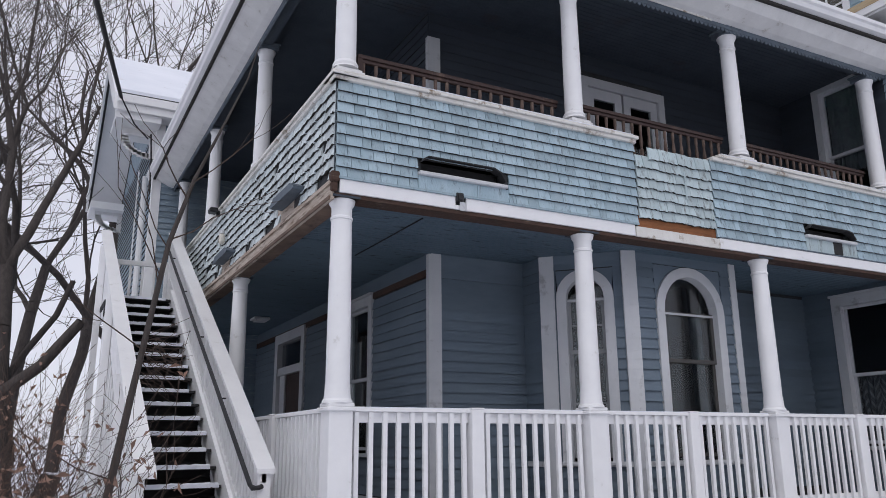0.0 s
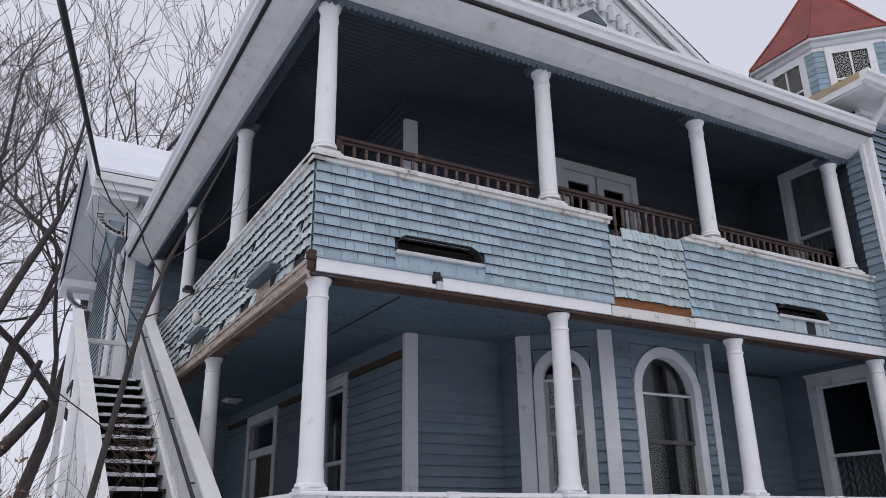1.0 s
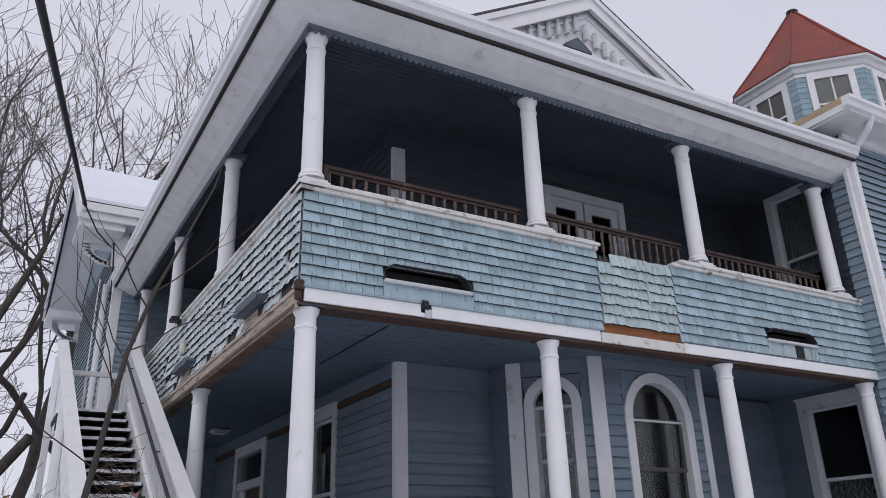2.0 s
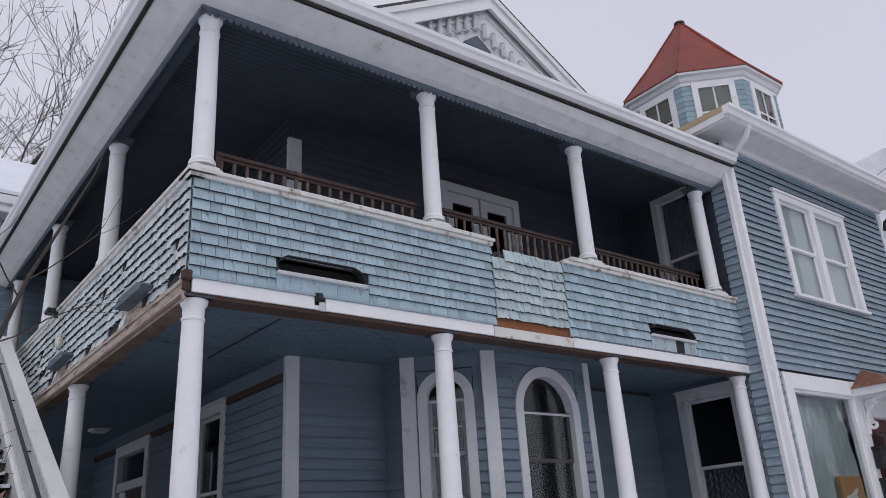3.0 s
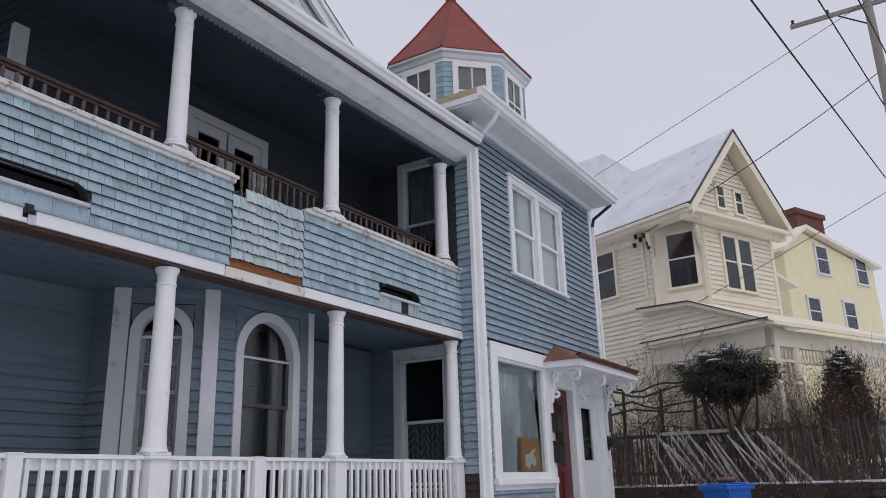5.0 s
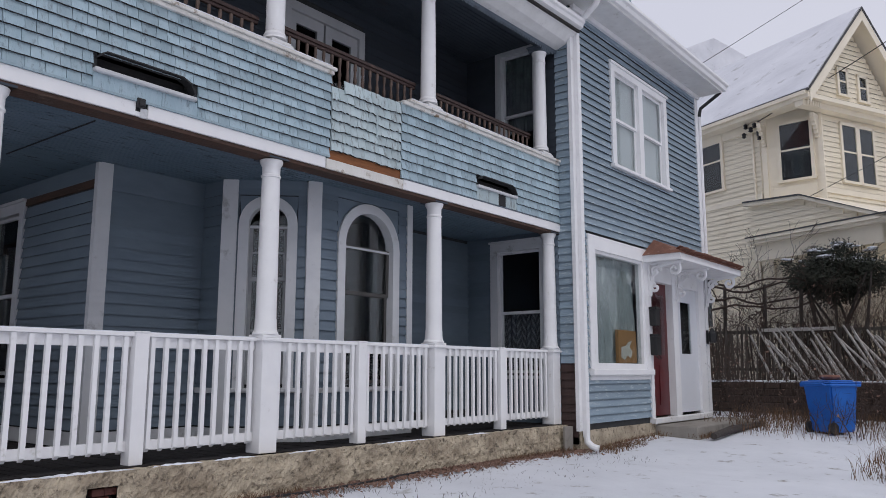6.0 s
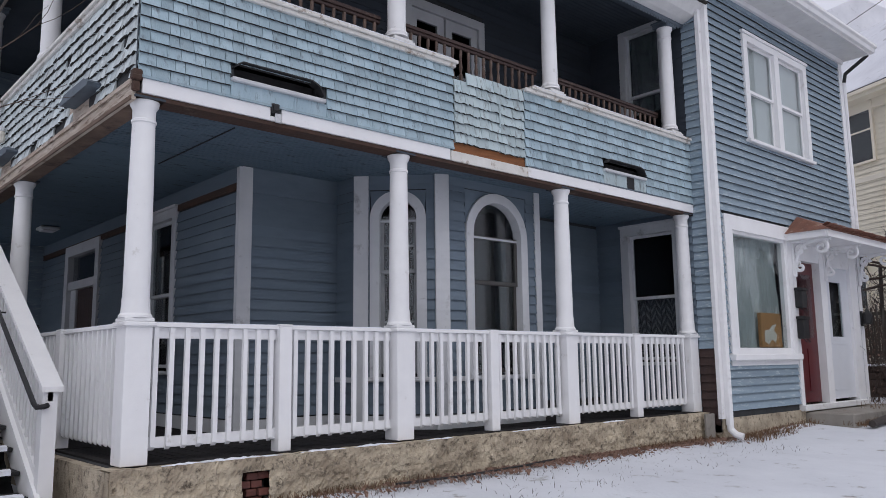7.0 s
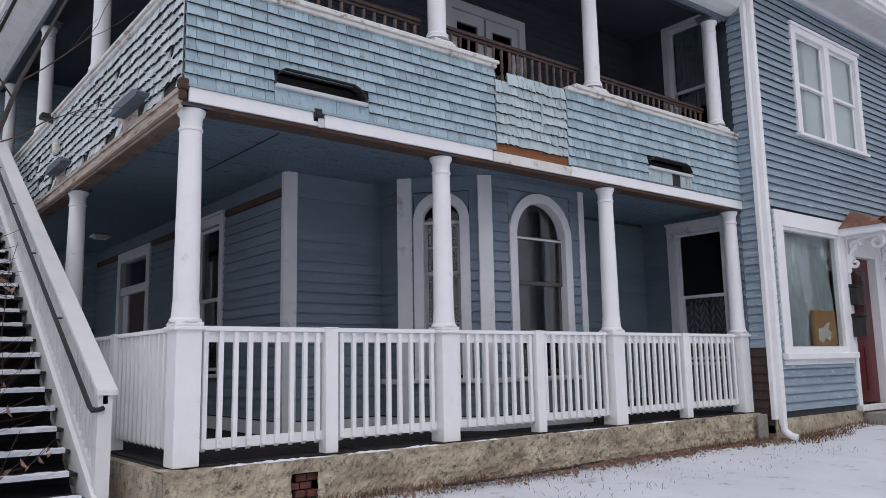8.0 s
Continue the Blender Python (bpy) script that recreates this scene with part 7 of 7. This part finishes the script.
for i in range(46):
    p = Vector((-1.50 + rngc.uniform(-0.06, 0.08), rngc.uniform(-0.1, 0.1), 1.45 + rngc.uniform(-0.15, 0.25)))
    d = Vector((rngc.uniform(0.2, 1.0), rngc.uniform(-0.5, 0.5), rngc.uniform(-0.8, 0.5))).normalized()
    grow(rngc, p, d, rngc.uniform(0.18, 0.36), 0.003, 0, out, 0.5, -0.1, 0.0014)
v, f = mesh_tubes(out[0] + out[1], 4)
tagged(stuff_mesh("twig_spray", v, f, TWIG, root), kind="stuff")

# shrubs and vines by the fence
for i in range(14):
    x, y = 13.2 + 2.2 * rngc.random(), -1.2 - 4.2 * rngc.random()
    bramble((x, y, ground_z(x, y)), (0.3, 0.3, rngc.uniform(0.28, 0.5)), 270 + i, 6, 6, "low tangle of dead brown weeds in snow")
for i in range(26):
    x, y = 15.2 + 1.7 * rngc.random(), 0.9 - 6.6 * (i + rngc.random()) / 26
    tall = 1.1 if y > -1.3 and x > 15.9 else rngc.uniform(0.5, 1.1)
    bramble((x, y, ground_z(x, y)), (0.3, 0.35, tall), 70 + i, 9, 20, "tangled bare brown vines along the fence")
for i, (x, y, h) in enumerate(((17.9, -0.6, 1.7), (18.1, -1.4, 1.2), (17.8, -3.9, 1.2), (18.0, -4.8, 1.1))):
    bramble((x, y, 0.6), (0.3, 0.45, h), 170 + i, 12, 20, "tangled bare brown vines along the fence")


for i in range(9):
    y = 1.2 - 0.98 * i
    bramble((18.35 + rngc.uniform(-0.2, 0.2), y, 0.6), (0.35, 0.6, rngc.uniform(0.75, 1.05)), 370 + i, 34, 150, "dense dark tangle of dead brush behind the fence")


for i in range(5):
    bramble((20.0 + rngc.uniform(-0.2, 0.2), -3.3 - 0.55 * i, 0.6), (0.3, 0.4, rngc.uniform(1.2, 1.6)), 470 + i, 40, 420, "russet hedge of dead leaves behind the fence")

for i, y in enumerate((-1.7, -2.3, -2.9)):
    bramble((18.3, y, 0.6), (0.35, 0.4, 1.35), 570 + i, 30, 60, "tangled brown brush under the evergreen bush")

# old vines trained above the fence on two posts
root = thing("vine_arbour", None, "dark old vines sprawling over a low garden arbour", "vine")
for y in (0.5, -0.5, -1.35):
    part("post", tube([(18.0, y, 0.5), (18.02, y + 0.03, 2.0), (18.0, y - 0.02, 3.0)], [0.05, 0.045, 0.04], 6), BARK, root)
rv = random.Random(404)
for z in (2.45, 2.62, 2.95, 3.05):
    pts = [(18.0 + rv.uniform(-0.08, 0.08), 0.85 - 0.3 * i, z + 0.09 * math.sin(i * 0.9 + z * 5) + rv.uniform(-0.05, 0.05)) for i in range(9)]
    part("vine_cane", tube(pts, [0.032 - 0.0018 * i for i in range(9)], 6), TWIG, root)
out = {k: [] for k in range(6)}
for i in range(60):
    p = Vector((18.0 + rv.uniform(-0.15, 0.15), 0.9 - 2.5 * rv.random(), rv.uniform(1.2, 3.1)))
    d = Vector((rv.uniform(-0.4, 0.4), rv.uniform(-1, 1), rv.uniform(-0.7, 0.9))).normalized()
    grow(rv, p, d, rv.uniform(0.4, 1.0), rv.uniform(0.008, 0.017), 2, out, 0.6, 0.0, 0.004)
v, f = mesh_tubes(out[0] + out[1] + out[2], 4)
tagged(stuff_mesh("stem_tangle", v, f, TWIG, root), kind="stuff")


def evergreen(c, size, seed):
    rng = random.Random(seed)
    root = thing("evergreen_bush", None, "dark evergreen bush dusted with snow on bare trunks", "bush")
    verts, faces, caps = [], [], []
    segs = []
    for i in range(9):
        a = Vector((c[0] + rng.uniform(-0.3, 0.3), c[1] + rng.uniform(-0.5, 0.5), 0.6))
        b = Vector((c[0] + rng.uniform(-0.7, 0.7), c[1] + rng.uniform(-0.9, 0.9), c[2]))
        mid = a.lerp(b, 0.5) + Vector((rng.uniform(-0.2, 0.2), rng.uniform(-0.2, 0.2), 0))
        segs += [(a, mid, 0.045, 0.035), (mid, b, 0.035, 0.02)]
    for i in range(900):
        u = Vector((rng.gauss(0, 1), rng.gauss(0, 1), rng.gauss(0, 1))).normalized()
        k = 0.35 + 1.25 * abs(noise.noise(u * 1.5 + Vector((seed, 0, 0)))) + rng.uniform(0, 0.38)
        p = Vector((c[0] + u.x * size[0] * k, c[1] + u.y * size[1] * k, c[2] + u.z * size[2] * k))
        if u.z < -0.35 and rng.random() < 0.5:
            continue
        for j in range(26):
            q = p + Vector((rng.gauss(0, 0.10), rng.gauss(0, 0.10), rng.gauss(0, 0.07)))
            d = (u + Vector((rng.uniform(-1, 1), rng.uniform(-1, 1), rng.uniform(-0.8, 0.5)))).normalized() * rng.uniform(0.05, 0.10)
            n = d.orthogonal().normalized() * 0.022
            base = len(verts)
            verts += [tuple(q - n), tuple(q + n), tuple(q + d)]
            faces.append((base, base + 1, base + 2))
        if u.z > 0.45 and rng.random() < 0.25:
            caps.append(p + Vector((0, 0, 0.09)))
    v, f = mesh_tubes(segs, 6)
    stuff_mesh("trunk", v, f, BARK, root)
    stuff_mesh("crown", verts, faces, EVERGREEN, root)
    bm = bmesh.new()
    for p in caps:
        bmesh.ops.create_icosphere(bm, subdivisions=1, radius=1, matrix=Matrix.Translation(p) @ Matrix.Diagonal((0.12 * rng.uniform(0.5, 1.3), 0.16 * rng.uniform(0.5, 1.4), 0.03, 1)))
    tagged(part("snow_dusting", bm, SNOW, root, "small tufts of snow"), kind="stuff")


evergreen((18.4, -2.12, 3.12), (0.75, 0.90, 0.58), 2)
evergreen((21.0, -4.55, 2.6), (0.5, 0.42, 1.15), 5)

# dead grass and leaf litter along the foundation
def grass_patch(name, cells, count, h, seed, label, mat=None, lean=0.5, wid=0.004):
    rng = random.Random(seed)
    verts, faces = [], []
    for i in range(count):
        x0, x1, y0, y1 = rng.choice(cells)
        x, y = rng.uniform(x0, x1), rng.uniform(y0, y1)
        z = ground_z(x, y) + 0.01
        d = Vector((rng.uniform(-1, 1) * lean, rng.uniform(-1, 1) * lean, 1)).normalized() * h * rng.uniform(0.4, 1.2)
        s = Vector((rng.uniform(-1, 1), rng.uniform(-1, 1), 0)).normalized() * wid
        p = Vector((x, y, z))
        bend = Vector((d.x, d.y, -0.2 * d.z)) * 0.6
        base = len(verts)
        verts += [tuple(p - s), tuple(p + s), tuple(p + d * 0.6 + s * 0.7), tuple(p + d * 0.6 - s * 0.7), tuple(p + d + bend)]
        faces += [(base, base + 1, base + 2, base + 3), (base + 3, base + 2, base + 4)]
    return tagged(stuff_mesh(name, verts, faces, mat or DRY_GRASS), label, "grass", kind="stuff")


grass_patch("dry_grass", [(8.9, 11.6, -0.62, -0.30), (8.9, 10.2, -0.8, -0.35), (6.8, 8.9, -0.30, -0.12), (11.5, 12.4, -1.3, -0.9), (0.9, 3.2, -0.20, -0.12)], 2300, 0.10, 41, "dry brown grass along the foundation")
grass_patch("frosted_grass", [(1.2, 9.0, -0.7, -0.15), (1.2, 4.0, -0.5, -0.15), (3, 9, -1.6, -0.4)], 1100, 0.06, 43, "short frosted grass poking through snow", FENCE_WOOD, 0.9, 0.003)
grass_patch("dry_stalks", [(12.5, 17, -4.5, -1.3), (13.5, 17, -6.5, -3.2), (9.0, 12.0, -5.5, -4.0), (13.0, 16.9, -2.2, -0.6), (14.5, 16.9, -6.0, -0.5)], 3600, 0.34, 45, "tall dry weed stalks in the snow", DRY_GRASS, 0.35, 0.004)
rl = random.Random(91)
v, f = leaf_quads(rl, [Vector((x, y, ground_z(x, y) + 0.03)) for x, y in [(rl.triangular(1.0, 11.5, 7.2), -0.12 - abs(rl.gauss(0, 0.17))) for _ in range(2600)]], 0.034)
tagged(stuff_mesh("leaf_litter", v, f, DRY_LEAF), "fallen brown leaves along the wall", "leaves", kind="stuff")
tagged(part("garden_hose", tube([(2.6, -0.22, ground_z(2.6, -0.2) + 0.03), (3.4, -0.30, ground_z(3.4, -0.3) + 0.035), (4.4, -0.25, ground_z(4.4, -0.25) + 0.04), (5.0, -0.20, ground_z(5, -0.2) + 0.05)], 0.014, 6), BLACK, None, "black hose lying along the foundation"), category="hose")
tagged(part("fallen_log", tube([(11.6, -1.35, ground_z(11.6, -1.35) + 0.06), (12.6, -1.30, ground_z(12.6, -1.3) + 0.07), (14.2, -1.42, ground_z(14.2, -1.4) + 0.06)], [0.06, 0.075, 0.05], 8), BARK, None, "snow-dusted log lying by the step"), category="log")
tagged(part("slate_slab", boxes((8.45, 8.70, -0.20, -0.16, -0.45, -0.02), bevel=0.008), CONCRETE, None, "grey slab leaning on the foundation corner"), category="slab")

# ---- pole and cables ----
root = thing("utility_pole", pose(24.4, -6.95, 0), "weathered wooden utility pole with crossarm", "pole")
part("shaft", tube([(0, 0, 0.0), (0, 0, 8), (0, 0, 16.6)], [0.20, 0.17, 0.13], 12), POLE_WOOD, root, smooth=True)
part("crossarm", boxes((-0.06, 0.06, -1.3, 2.4, 15.55, 15.68)), POLE_WOOD, root)
part("brace", tube([(0.07, 0, 14.9), (0.07, 0.9, 15.55)], 0.025, 6), BLACK_METAL, root)
for y in (-1.1, 1.2, 2.3):
    part("insulator", lathe([(0.03, 15.68), (0.06, 15.72), (0.04, 15.78), (0.06, 15.82), (0.02, 15.87)], 8, m=pose(0, y, 0)), BLACK_METAL, root)


def cable(a, b, sag, r, label, mat=None):
    a, b = Vector(a), Vector(b)
    pts = [a.lerp(b, i / 16) - Vector((0, 0, sag * 4 * (i / 16) * (1 - i / 16))) for i in range(17)]
    return tagged(part("overhead_cable", tube(pts, r, 5), mat or BLACK, None, label), category="cable", group="overhead cables")


cable((25.0, -6.95, 13.45), (20.5, 0.12, 8.03), 0.12, 0.014, "black service cable to the neighbour's house")
cable((24.0, -6.9, 15.5), (24.0, 6.5, 10.3), 0.05, 0.010, "thin overhead cable behind the wing roof")
cable((46.0, -7.8, 13.3), (-4.0, -3.15, 8.45), 0.0, 0.022, "thick overhead power cable along the street")
cable((46.0, -9.0, 14.6), (-4.0, -3.9, 8.6), 0.0, 0.018, "thick overhead power cable along the street")
cable((46.0, -9.6, 15.6), (-4.0, -4.5, 8.7), 0.0, 0.018, "thick overhead power cable along the street")
cable((27.5, -6.9, 10.3), (20.15, -0.6, 5.30), 0.05, 0.010, "thin cable to the neighbour's porch")
cable((-2.62, -1.5, 5.0), (-1.25, 9.4, 7.72), 0.0, 0.040, "thick black service cable to the rear wing")
tagged(part("service_wire", tube([(-1.25, 9.4, 7.72), (-0.95, 9.45, 7.2), (-0.66, 9.5, 6.95), (-0.60, 9.6, 7.1), (-0.52, 9.9, 6.6), (-0.50, 9.9, 5.9)], 0.016, 5), BLACK, None, "black wire looped on the rear wing corner"), category="wire")

# ---- across the street, behind the camera: out of view, shapes the light ----
# Row extended from one facade mirrored in a pane; also blocks low sky.
for i, (x, w, h) in enumerate(((-14, 10, 8), (0, 9, 9), (12, 10, 8.5), (26, 11, 9))):
    root = thing("opposite_house", pose(x, -30, -1.5), "plain house across the street", "house", "houses across the street")
    part("wall", boxes((-w / 2, w / 2, -9, 0, 0, h * 0.72)), YELLOW if i % 2 else CREAM, root)
    part("roof", prism([(-w / 2 - 0.4, h * 0.72), (0, h * 1.2), (w / 2 + 0.4, h * 0.72)], -9.4, 0.4), ASPHALT_SH, root)
    for xx in (-w / 4, w / 4):
        for z in (1.2, 4.0):
            house_window(root, pose(xx, 0.03, z, 0, 0, 180), 1.1, 1.6, WHITE)
# Unseen dark road, added so that less snow light reaches the porch.
ob = part("road", boxes((-200, 200, -22, -11.5, -1.6, -0.92)), ASPHALT_SH, None, "unseen dark asphalt street, added to cut snow bounce")
tagged(ob, category="road", kind="structure")
